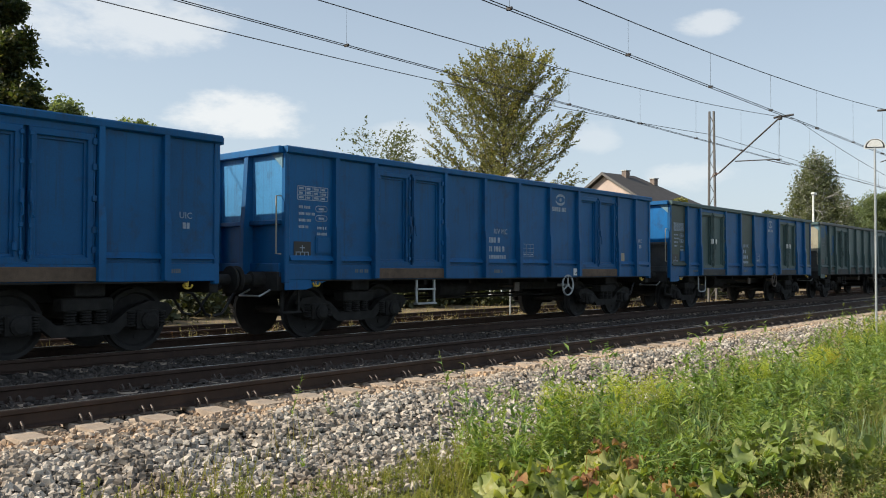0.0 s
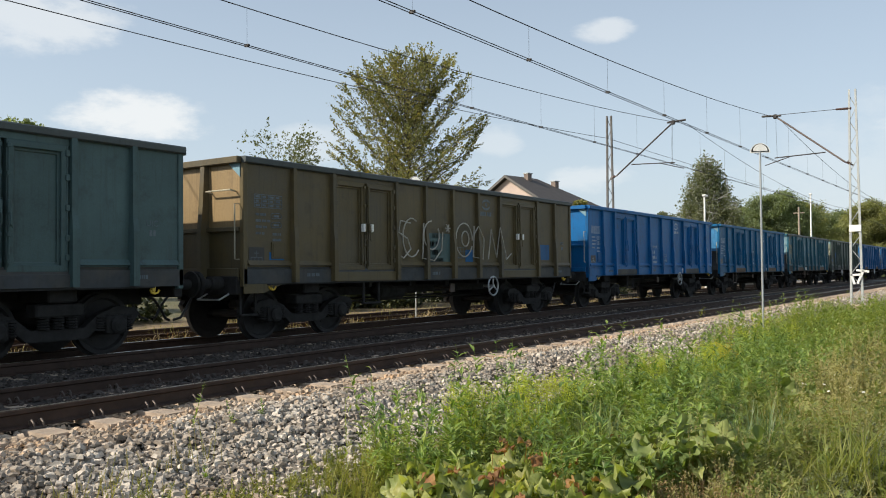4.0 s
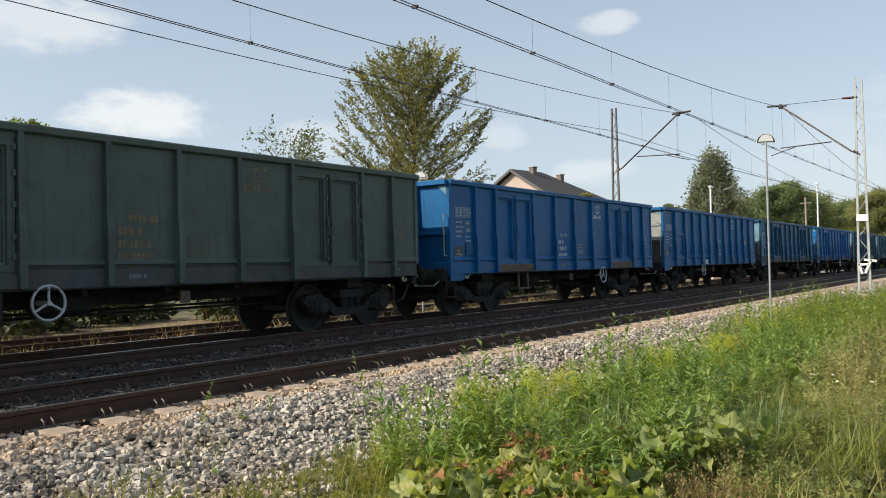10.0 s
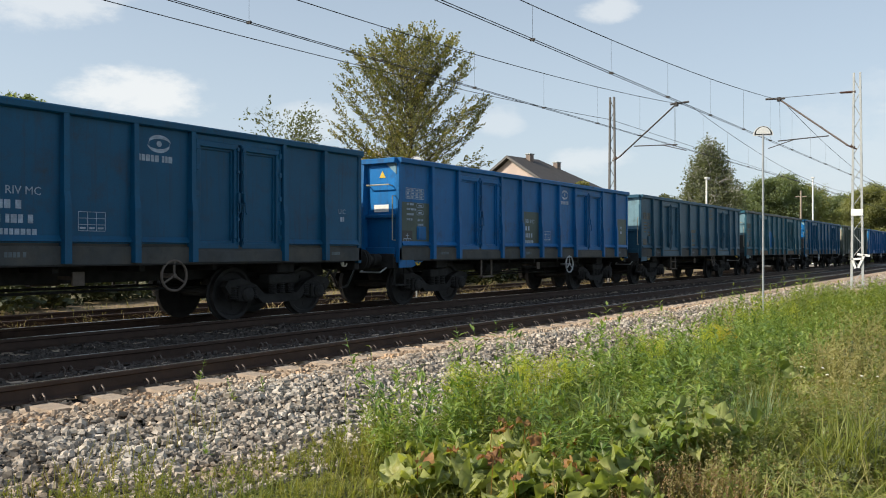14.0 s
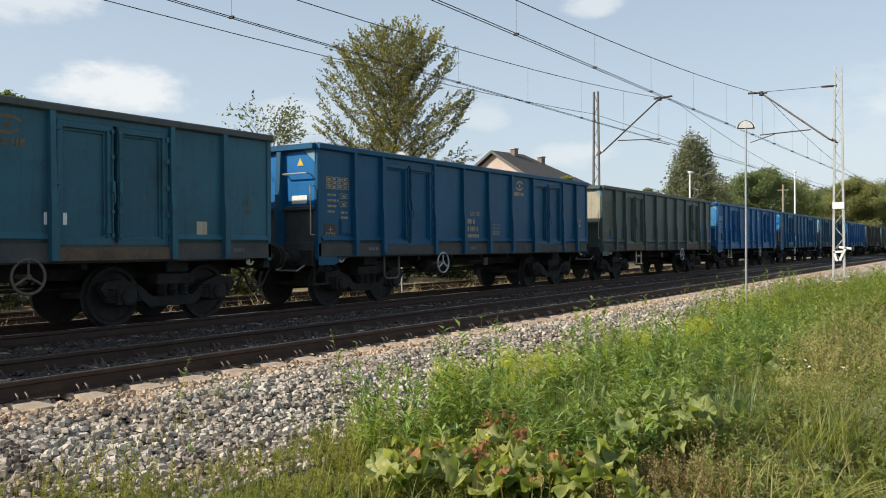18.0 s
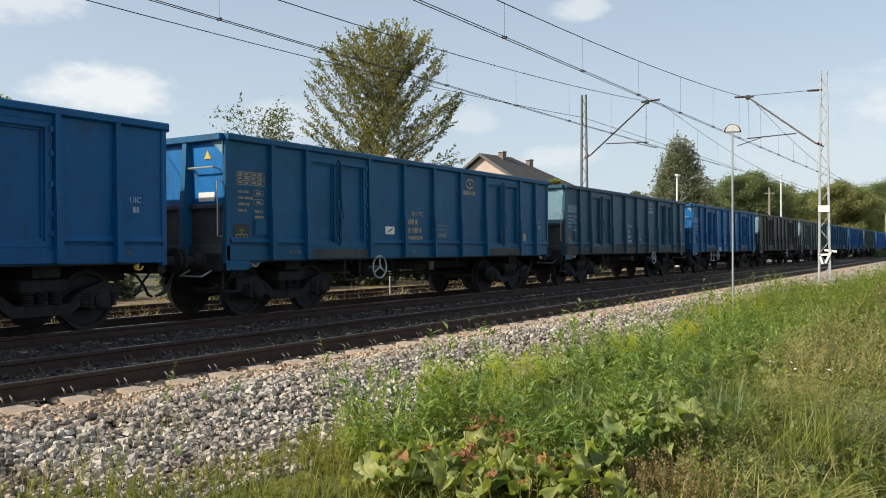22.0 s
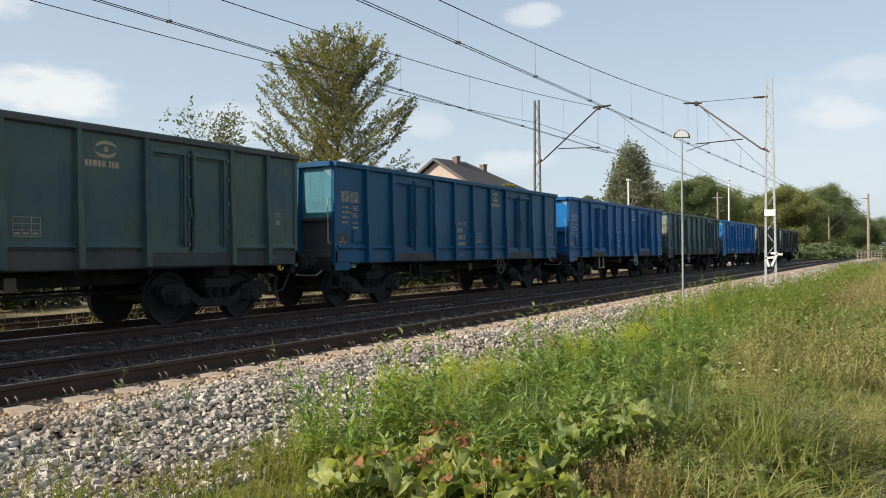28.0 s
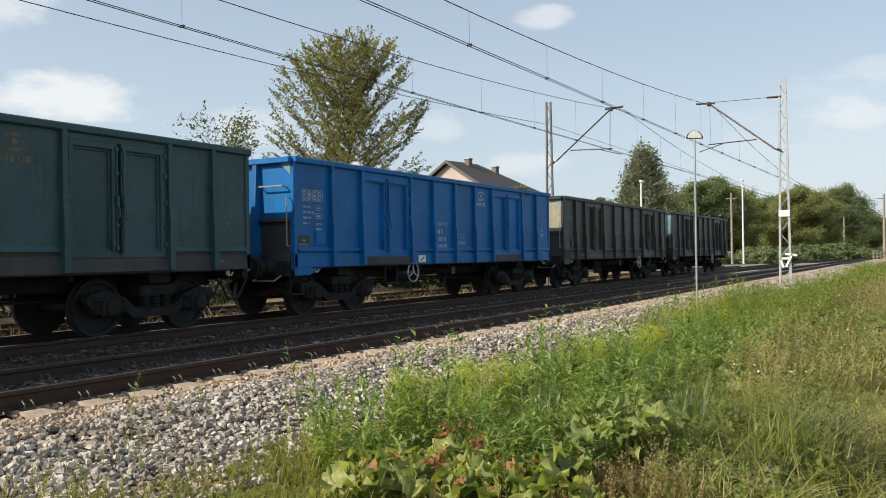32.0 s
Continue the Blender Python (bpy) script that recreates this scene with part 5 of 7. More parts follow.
        loop(6.90, 1.98, 0.16, 0.18, 0, 360)
        stroke([(7.3, 2.3), (7.25, 1.55), (7.7, 1.5), (7.75, 2.0), (7.5, 2.3), (7.3, 2.1)])
        stroke([(7.95, 1.5), (8.1, 2.25), (8.35, 1.55), (8.55, 2.3), (8.85, 1.5), (9.1, 1.65)])
        part("graffiti", g, M["graffiti"], w, "pale sprayed scrawl along the side", at=pose(-HALF_LONG, -SIDE - 0.055, 0.0))
    WAGON_OBJECTS[n] = w
    return w


for number in WAGONS:
    make_wagon(number)
for ob in bpy.data.objects:
    if ob.name.split(".")[0] in ("data_panel", "data_table", "outlined_note", "chart", "number_block", "revision_grid", "operator_badge", "operator_lettering", "sill_note", "end_note", "lettering", "graffiti"):
        ob["kind"] = "stuff"


def travelled(t):
    """How far the train has come since the start, in metres: it gathers way, then keeps its pace."""
    return ((((7.289749984e-07 * t - 3.341182602e-05) * t - 7.522832832e-04) * t + 6.084372573e-02) * t + 9.993334050) * t + 0.0462


def motions():
    for n, w in WAGON_OBJECTS.items():
        start = 8.63 + 14.04 * n + HALF_LONG
        walk(w, [(t, pose(start - travelled(t), TRAIN, 0)) for t in range(0, 33)])
    for n, ws, dx in ROLLING:
        start = 8.63 + 14.04 * n
        rows, t = [], 0.0
        # each axle turns while its wagon is near; 40 degrees a key
        while t < 32.0:
            near = -16 < start - travelled(t) < 34
            rows.append((t, pose(dx, 0, 0.46, 0, -math.degrees(travelled(t) / 0.46) if near else 0, 0)))
            t += 1 / 30 if near else 1.0
        rows.append((32.0, pose(dx, 0, 0.46)))
        walk(ws, rows)


# ---- masts, wires, signs ----
def pole_at(az, dist):
    a = radians(az)
    return dist * math.cos(a), dist * math.sin(a)


def make_mast(x, y, height, toward, label, bracket, base=-0.4, arm_z=(5.35, 7.68), tie=True, width=0.42, steel="mast_grey", solid=False):
    """A lattice mast of two angle-iron legs, with a slanting bracket to the wires. toward: +1 reaches to +y."""
    m = thing("catenary_mast", label, "catenary mast", "catenary masts", at=pose(x, y, 0))
    top = height
    if solid:
        part("pole", Shape().rod((0, 0, base), (0, 0, top), 0.20, 0.12, 12), M["wood_pole"], m, "tapered concrete pole")
    for sg in () if solid else (-1, 1):
        w0, w1 = sg * width / 2, sg * width / 2 * 0.55
        vs = [(dx * 0.05, w0 + dy * 0.045, base) for dx, dy in ((-1, -1), (1, -1), (1, 1), (-1, 1))] + [(dx * 0.045, w1 + dy * 0.035, top) for dx, dy in ((-1, -1), (1, -1), (1, 1), (-1, 1))]
        part("leg", Shape().add(vs, [(0, 3, 2, 1), (4, 5, 6, 7), (0, 1, 5, 4), (1, 2, 6, 5), (2, 3, 7, 6), (3, 0, 4, 7)]), M[steel], m)
    z, k = base + 0.3, 0
    while z < top - 0.5 and not solid:
        w = width / 2 * (1 - 0.45 * (z - base) / (top - base))
        step = 0.52
        a, b = (-w, w) if k % 2 else (w, -w)
        part("lacing", Shape().rod((0, a, z), (0, b, z + step), 0.016, None, 5), M[steel], m)
        z += step
        k += 1
    part("foundation", Shape().box(-0.4, 0.4, -0.35, 0.35, base - 0.5, base + 0.1, 0.03), M["sleeper"], m, "concrete footing")
    lo, hi = arm_z
    reach = toward * 3.0
    s = Shape().rod((0, toward * 0.35, lo + 0.18), (0, reach, hi), 0.037, None, 8)
    arm = part("slanting_bracket", s, bracket, m, "slanting tubular bracket")
    part("bracket_insulator", Shape().rod((0, toward * 0.02, lo), (0, toward * 0.4, lo + 0.2), 0.03).lathe([(0.07, 0), (0.07, 0.03), (0.04, 0.05), (0.07, 0.07), (0.07, 0.10), (0.04, 0.12), (0.07, 0.14), (0.07, 0.17)], 10, pose(0, toward * 0.1, lo + 0.06, -55 * toward, 0, 0)), M["ceramic"], arm)
    part("bracket_head", Shape().rod((-0.05, reach - toward * 0.25, hi), (0.05, reach + toward * 0.55, hi + 0.06), 0.045, None, 8).box(-0.08, 0.08, reach - 0.08, reach + 0.08, hi - 0.1, hi + 0.08, 0.02), M["dark_steel"], arm)
    if tie:
        part("tie_rod", Shape().rod((0, toward * 0.6, hi + 0.02), (0, reach, hi + 0.05), 0.012, None, 5), M["dark_steel"], m)
        part("tie_insulator", Shape().rod((0, toward * 0.05, hi), (0, toward * 0.62, hi + 0.02), 0.055, 0.04, 8), M["ceramic"], m)
    part("steady_arm", Shape().rod((0, toward * 1.05, lo + 0.62), (0, reach + toward * 0.05, lo + 0.55), 0.026, None, 6), M["dark_steel"], m)
    part("registration_arm", Shape().path([(0, reach - toward * 0.55, lo + 0.55), (0, reach - toward * 0.1, lo + 0.42), (0, reach + toward * 0.45, lo + 0.26)], 0.02, 6), M["dark_steel"], m)
    part("steady_wire", Shape().rod((0, reach - toward * 0.05, lo + 0.55), (0, reach - toward * 0.02, hi - 0.05), 0.005, None, 4), M["wire"], m)
    return m


right_mast = make_mast(37.3, 5.2, 8.45, 1, "grey lattice catenary mast with a red-brown bracket", M["rust_bracket"])
part("number_plate_strap", Shape().box(-0.08, -0.055, -0.22, 0.22, 2.65, 2.92, 0.006), M["white"], right_mast, "pale strap plate")
arrow = Shape()
for (y0, z0), (y1, z1) in (((0.19, 0.93), (0.06, 0.54)), ((0.19, 0.89), (-0.17, 0.91)), ((-0.05, 0.56), (-0.27, 1.06)), ((-0.03, 1.09), (-0.46, 1.03))):
    ln, an = math.hypot(y1 - y0, z1 - z0), math.degrees(math.atan2(z1 - z0, y1 - y0))
    arrow.box(-0.006, 0.006, -0.02, ln + 0.02, -0.045, 0.045, 0.003, pose(-0.10, y0, z0, an, 0, 0))
part("arrow_plate", arrow, M["white"], right_mast, "white bent arrow plate")
make_mast(36.0, 15.2, 8.3, -1, "dark lattice catenary mast with a slanting bracket behind the train", M["dark_steel"], tie=False, width=0.36, steel="dark_mast")
make_mast(119.0, 4.85, 8.3, 1, "distant concrete catenary pole beside the crossing", M["dark_steel"], base=-0.2, solid=True)
make_mast(186.0, 14.75, 7.9, -1, "distant concrete catenary pole on the far side of the tracks", M["dark_steel"], base=-0.2, solid=True)


def sag(x, lo, hi, mid, half):
    return lo + (hi - lo) * ((x - mid) / half) ** 2


def wire(name, label, y, height, x0, x1, r, step=2.0, mat="wire"):
    n = int((x1 - x0) / step)
    pts = [(x0 + (x1 - x0) * i / n, y(x0 + (x1 - x0) * i / n) if callable(y) else y, height(x0 + (x1 - x0) * i / n)) for i in range(n + 1)]
    ob = part(name, Shape().path(pts, r, 5), M[mat], None, label)
    return tagged(ob, label, "overhead wire", "overhead wires")


def messenger(x):
    k = math.floor((x + 28.5) / 66.5)
    return sag(x, 6.15, 7.72, 4.75 + 66.5 * k, 33.25)


def contact(x):
    """The contact wire rises gently away from the crossing."""
    return 5.545 + 0.0078 * min(52, max(0, x - 9))


for c, lift in ((NEAR, 0.0), (TRAIN, 0.08)):
    wire("messenger_wire", "sagging carrier wire above the tracks", c, (lambda x, lift=lift: messenger(x) + 2.2 * lift), -30, 240, 0.011)
    for dy in (-0.045, 0.045):
        wire("contact_wire", "taut contact wire above the tracks", (lambda x, c=c, dy=dy: c + dy), (lambda x, lift=lift: contact(x) + lift), -30, 240, 0.009)
    dr = thing("dropper_set", "thin droppers between carrier and contact wires", "overhead wire", "overhead wires", at=pose(0, c, 0))
    for k in range(-4, 16):
        x = 15.3 + 4.1 * k
        part("dropper", Shape().rod((x, 0, contact(x) + lift), (x, 0, messenger(x) + 2.2 * lift), 0.0032, None, 4).box(x - 0.02, x + 0.02, -0.055, 0.055, contact(x) + lift - 0.02, contact(x) + lift + 0.03, 0.0), M["wire"], dr)
wire("feeder_wire", "single feeder wire on the far masts", 15.3, lambda x: sag(x, 6.31, 7.28, 5, 31) if x < 36 else 7.28, -26, 120, 0.011)


def make_half_disc_sign(x, y, base, top, label, scale=1.0):
    s = thing("track_sign", label, "railway sign", "half-disc track signs", at=pose(x, y, 0, 0, 0, 0))
    part("post", Shape().rod((0, 0, base), (0.02, 0.0, top), 0.026, None, 10), M["galv"], s, "slim grey post")
    face = pose(0.02, 0, top, 0, 0, -66)
    r = 0.24 * scale

    def half(rr, y0, y1, dz=0.0):
        pts = [(rr * math.cos(math.radians(a)), dz + rr * math.sin(math.radians(a))) for a in range(0, 181, 12)]
        n = len(pts)
        vs = [(px, yy, pz) for yy in (y0, y1) for px, pz in pts]
        return Shape().add([face @ Vector(v) for v in vs], [tuple(range(n)), tuple(range(2 * n - 1, n - 1, -1))] + [(i, n + i, n + (i + 1) % n, (i + 1) % n) for i in range(n)])

    plate = part("sign_plate", half(r, -0.015, 0.0, -0.03), M["white"], s, "white half-round plate")
    part("black_border", half(r * 0.88, -0.018, -0.014, -0.012), M["black"], plate)
    part("white_field", half(r * 0.72, -0.022, -0.017, 0.012), M["white"], plate)
    return s


make_half_disc_sign(21.6, 5.13, -0.55, 4.12, "white half-round railway sign on a slim post in the weeds")
make_half_disc_sign(21.6, 15.8, -0.45, 4.07, "white half-round railway sign behind the train")


def make_lamp(x, y, top, label, arm):
    s = thing("street_lamp", label, "street lamp", "street lamps", at=pose(x, y, 0))
    part("column", Shape().rod((0, 0, -0.5), (0, 0, top), 0.11, 0.07, 10), M["white"], s)
    head = part("lamp_head", Shape().box(-0.15, 0.55 if arm else 0.2, -0.16, 0.16, top - 0.05, top + 0.12, 0.04), M["white"], s)
    part("lens", Shape().box(-0.1, 0.45 if arm else 0.15, -0.12, 0.12, top - 0.09, top - 0.05, 0.01), M["galv"], head)


make_lamp(*pole_at(16.82, 76), 7.55, "pale street lamp column by the birch", True)
make_lamp(*pole_at(10.43, 100), 9.25, "white street lamp column at the crossing", False)
pole = thing("utility_pole", "weathered wooden utility pole near the crossing", "utility pole", at=pose(*pole_at(11.12, 100), 0))
part("shaft", Shape().rod((0, 0, -0.5), (0, 0, 7.9), 0.15, 0.10, 10), M["wood_pole"], pole)
part("crossarm", Shape().box(-0.05, 0.05, -0.6, 0.6, 7.2, 7.3, 0.01), M["wood_pole"], pole)

# ---- level crossing, barrier and house in the distance ----
road = part("crossing_road", Shape().box(86, 92.5, -60, 7.2, -0.6, -0.17, 0.02).box(86, 92.5, 9.2, 11.2, -0.6, -0.05, 0.02).box(86, 92.5, 13.2, 90, -0.6, -0.10, 0.02), M["asphalt"])
tagged(road, "worn asphalt road across the tracks", "road", kind="structure")
heap = part("earth_bank", Shape().lathe([(5.0, -0.6), (3.2, -0.10), (1.2, 0.10), (0.0, 0.14)], 20, pose(79.5, 4.2, 0) @ Matrix.Diagonal((2.4, 0.4, 1, 1))), M["soil"], smooth=True)
tagged(heap, "bare brown earth at the crossing's edge", "earth", kind="structure")
fence = thing("guard_fence", "pale low guard fence beside the crossing", "fence", at=pose(0, 0, 0))
for k in range(8):
    part("post", Shape().box(112 + k * 2.0 - 0.06, 112 + k * 2.0 + 0.06, 5.7 - k * 0.3, 5.8 - k * 0.3, -0.4, 1.1, 0.01), M["sleeper"], fence)
for z in (0.35, 0.75, 1.05):
    part("rail", Shape().rod((111.5, 5.82, z), (127, 3.5, z), 0.05), M["sleeper"], fence)


def make_house():
    h = thing("house", "pinkish plastered house with a dark gabled roof", "house", at=pose(65.1, 37.25, 0, 0, 0, -9))
    half, eave, ridge, long, hip = 4.7, 6.75, 9.62, 8.6, 4.3
    wt = 0.3
    part("front_wall", Shape().box(0, long, -half, -half + wt, -0.4, eave), M["plaster"], h)
    part("back_wall", Shape().box(0, long, half - wt, half, -0.4, eave), M["plaster"], h)
    part("far_wall", Shape().box(long - wt, long, -half + wt, half - wt, -0.4, eave), M["plaster"], h)
    gable = Shape().extrude([(-half + wt, -0.4), (half - wt, -0.4), (half - wt, eave), (0.0, ridge - 0.12), (-half + wt, eave)], 0, wt)
    part("gable_wall", gable, M["plaster"], h)
    o = 0.45
    for sg in (-1, 1):
        a, b, c, d = (-o, sg * (half + o), eave - 0.25), (long + o, sg * (half + o), eave - 0.25), (long - hip, 0, ridge), (-o, 0, ridge)
        up = Vector((0, 0, 0.16))
        vs = [Vector(p) for p in (a, b, c, d)]
        part("roof_slope", Shape().add(vs + [v + up for v in vs], [(3, 2, 1, 0), (4, 5, 6, 7), (0, 1, 5, 4), (1, 2, 6, 5), (2, 3, 7, 6), (3, 0, 4, 7)]), M["roof"], h)
        part("barge_board", Shape().add([(-o - 0.03, sg * (half + o), eave - 0.33), (-o - 0.03, 0, ridge - 0.08), (-o - 0.03, 0, ridge + 0.17), (-o - 0.03, sg * (half + o), eave - 0.08), (-o, sg * (half + o), eave - 0.33), (-o, 0, ridge - 0.08), (-o, 0, ridge + 0.17), (-o, sg * (half + o), eave - 0.08)],
                                        [(0, 1, 2, 3), (7, 6, 5, 4), (0, 4, 5, 1), (1, 5, 6, 2), (2, 6, 7, 3), (3, 7, 4, 0)]), M["dark_mast"], h)
    vs = [(long + o, -half - o, eave - 0.25), (long + o, half + o, eave - 0.25), (long - hip, 0, ridge)]
    part("roof_hip", Shape().add(vs + [(x, y, z + 0.16) for x, y, z in vs], [(2, 1, 0), (3, 4, 5), (0, 1, 4, 3), (1, 2, 5, 4), (2, 0, 3, 5)]), M["roof"], h)
    for x, y, top in ((2.4, -0.4, ridge + 0.42), (long - 3.1, -1.2, ridge - 0.15)):
        ch = part("chimney", Shape().box(x - 0.28, x + 0.28, y - 0.25, y + 0.25, ridge - 2.0, top, 0.02), M["brick"], h)
        part("chimney_cap", Shape().box(x - 0.34, x + 0.34, y - 0.31, y + 0.31, top, top + 0.1, 0.02), M["mast_grey"], ch)
    for y in (-2.2, 2.2):
        wn = part("window", Shape().box(-0.04, 0.0, y - 0.6, y + 0.6, 3.4, 4.9, 0.01), M["white"], h)
        part("pane", Shape().box(-0.055, -0.04, y - 0.5, y + 0.5, 3.5, 4.8), M["glass"], wn)
    part("attic_window", Shape().box(-0.03, 0.0, -0.4, 0.4, 7.2, 8.0, 0.01), M["glass"], h)


make_house()


# ---- trees ----
def rotated(v, axis, deg):
    return Matrix.Rotation(radians(deg), 3, axis) @ v


def grow(rng, start, direction, length, radius, depth, wood, tips, spread, bend, kids, inside=None):
    """A limb in a few bent pieces, with side limbs; ends are noted for the leaves."""
    p, d, r = Vector(start), Vector(direction).normalized(), radius
    pieces = 3 if depth else 2
    for i in range(pieces):
        q = p + d * (length / pieces)
        if inside and not inside(q):
            break
        r2 = r * 0.80
        if depth or inside:
            wood.rod(p, q, r, r2, 4 if depth < 1 else 5)
        p, r = q, r2
        d = (d + Vector((rng.gauss(0, bend), rng.gauss(0, bend), rng.gauss(0.06, bend)))).normalized()
        if depth <= 1 or inside:
            tips.append((p.copy(), d.copy()))
        if depth > 0:
            for _ in range(kids):
                ax = d.orthogonal().normalized()
                side = rotated(rotated(d, ax, rng.uniform(spread * 0.6, spread * 1.2)), d, rng.uniform(0, 360))
                grow(rng, p, side, length * rng.uniform(0.45, 0.68), r * 0.6, depth - 1, wood, tips, spread, bend, kids, inside)
    return tips


def leaf_cloud(tips, rng, per, radius, size, flat=0.45, droop=0.0, spray=0.0):
    """Small folded leaves gathered round the limb ends, or strung along them."""
    c = np.array([t[0][:] for t in tips])
    n = len(c) * per
    idx = np.repeat(np.arange(len(c)), per)
    off = rng.normal(0, 1, (n, 3))
    off *= (radius * rng.uniform(0.2, 1, n) / np.linalg.norm(off, axis=1))[:, None]
    off[:, 2] *= flat
    off[:, 2] -= droop * rng.uniform(0, 1, n)
    if spray:
        along = np.array([t[1][:] for t in tips])[idx]
        off += along * (rng.uniform(-0.6, 0.6, n) * spray)[:, None]
    v = np.array([(0, 0, 0), (0.42, 0.5, 0.12), (0, 1.1, 0.0), (-0.42, 0.5, 0.12)])
    f = np.array([(0, 1, 2, 3)])
    return strew(v, f, c[idx] + off, turns(n, rng, 1.5), rng.uniform(size * 0.6, size * 1.3, (n, 1)))


def spray_cloud(tips, rng, per, length, width, size):
    """Leafy sprays: on each limb end a twig that reaches outwards and up, with leaves to both sides."""
    tips = [t for t in tips if rng.uniform() < 0.52]
    c, d = np.array([t[0][:] for t in tips]), np.array([t[1][:] for t in tips])
    axis = c * (1, 1, 0)
    out = axis / np.maximum(0.3, np.linalg.norm(axis, axis=1))[:, None]
    d = d + out * 0.75 + (0, 0, 0.30) + rng.normal(0, 0.28, d.shape)
    d /= np.linalg.norm(d, axis=1)[:, None]
    reach = length * rng.uniform(0.55, 1.25, len(c))
    idx = np.repeat(np.arange(len(c)), per)
    n = len(idx)
    u = rng.uniform(-0.15, 1.0, n)
    side = rng.normal(0, 1, (n, 3)) * (1, 1, 0.55) * (width * (1.05 - 0.75 * np.clip(u, 0, 1)))[:, None]
    place = c[idx] + d[idx] * (reach[idx] * u)[:, None] + side
    # each leaf points along its twig, turned aside
    y = d[idx] + rng.normal(0, 0.55, (n, 3)) - (0, 0, 0.15)
    y /= np.linalg.norm(y, axis=1)[:, None]
    x = np.cross(y, rng.normal(0, 0.5, (n, 3)) + (0, 0, 1.0))
    x /= np.maximum(1e-6, np.linalg.norm(x, axis=1))[:, None]
    turn = np.stack([x, y, np.cross(x, y)], 2)
    v = np.array([(0, 0, 0), (0.36, 0.5, 0.10), (0, 1.15, -0.06), (-0.36, 0.5, 0.10)])
    return strew(v, np.array([(0, 1, 2, 3)]), place, turn, rng.uniform(size * 0.6, size * 1.3, (n, 1)))


def make_tree(name, label, x, y, height, seed, leaf, per=26, radius=0.55, size=0.16, limbs=9, spread=52, trunk=0.22, clear=0.22, reach=0.42, bark="bark", kids=2, droop=0.0, profile=None, group="trees", base=-0.4, outline=None, spray=0.0, rise=0.25, arms=3, flat=0.6, twig=0.0):
    rng, nr = random.Random(seed), np.random.default_rng(seed)
    t = thing(name, label, "tree", group, at=pose(x, y, base))
    wood, tips = Shape(), []
    p, d = Vector((0, 0, 0)), Vector((0, 0, 1))
    levels = limbs
    pts = [p.copy()]
    inside = None
    if outline:
        ragged = [(rng.uniform(0, math.tau), rng.uniform(0.05, 0.12)) for _ in range(5)]

        def inside(q):
            """Within the crown's outline, which is lobed and uneven."""
            a = math.atan2(q.y, q.x)
            k = 1 + sum(w * math.sin((i + 2) * a + q.z * (0.5 + 0.3 * i) + s) for i, (s, w) in enumerate(ragged))
            return math.hypot(q.x, q.y) < outline(q.z / height) * k
    for i in range(levels):
        p = p + Vector((rng.gauss(0, 0.05), rng.gauss(0, 0.05), 1.0)).normalized() * (height * 0.9 / levels)
        pts.append(p.copy())
    for i, (a, b) in enumerate(zip(pts, pts[1:])):
        k0, k1 = 1 - i / levels * 0.93, 1 - (i + 1) / levels * 0.93
        wood.rod(a, b, trunk * k0, trunk * k1, 8)
    for i in range(1, levels + 1):
        h = i / levels
        if h < clear:
            continue
        wide = profile(h) if profile else math.sin(math.pi * (0.18 + 0.74 * (h - clear) / (1 - clear))) ** 0.7
        first = rng.uniform(0, math.tau)
        for arm in range(arms):
            a = first + (arm + rng.uniform(-0.3, 0.3)) * math.tau / arms if outline else rng.uniform(0, math.tau)
            tilt = rise + 0.9 * h
            dr = Vector((math.cos(a), math.sin(a), tilt))
            grow(rng, pts[i], dr, height * reach * wide * rng.uniform(0.7, 1.1), trunk * (1.1 - h) * 0.45 + 0.02, 2, wood, tips, spread, 0.14, kids, inside)
    part("trunk", wood, M[bark], t, "trunk and forking limbs")
    v, f = spray_cloud(tips, nr, per, twig, radius, size) if twig else leaf_cloud(tips, nr, per, radius, size, flat, droop, spray)
    crown = soup("crown", v, f, M[leaf], "", "", "")
    crown.parent = t
    for k in ("label", "category", "kind"):
        if k in crown:
            del crown[k]
    return t


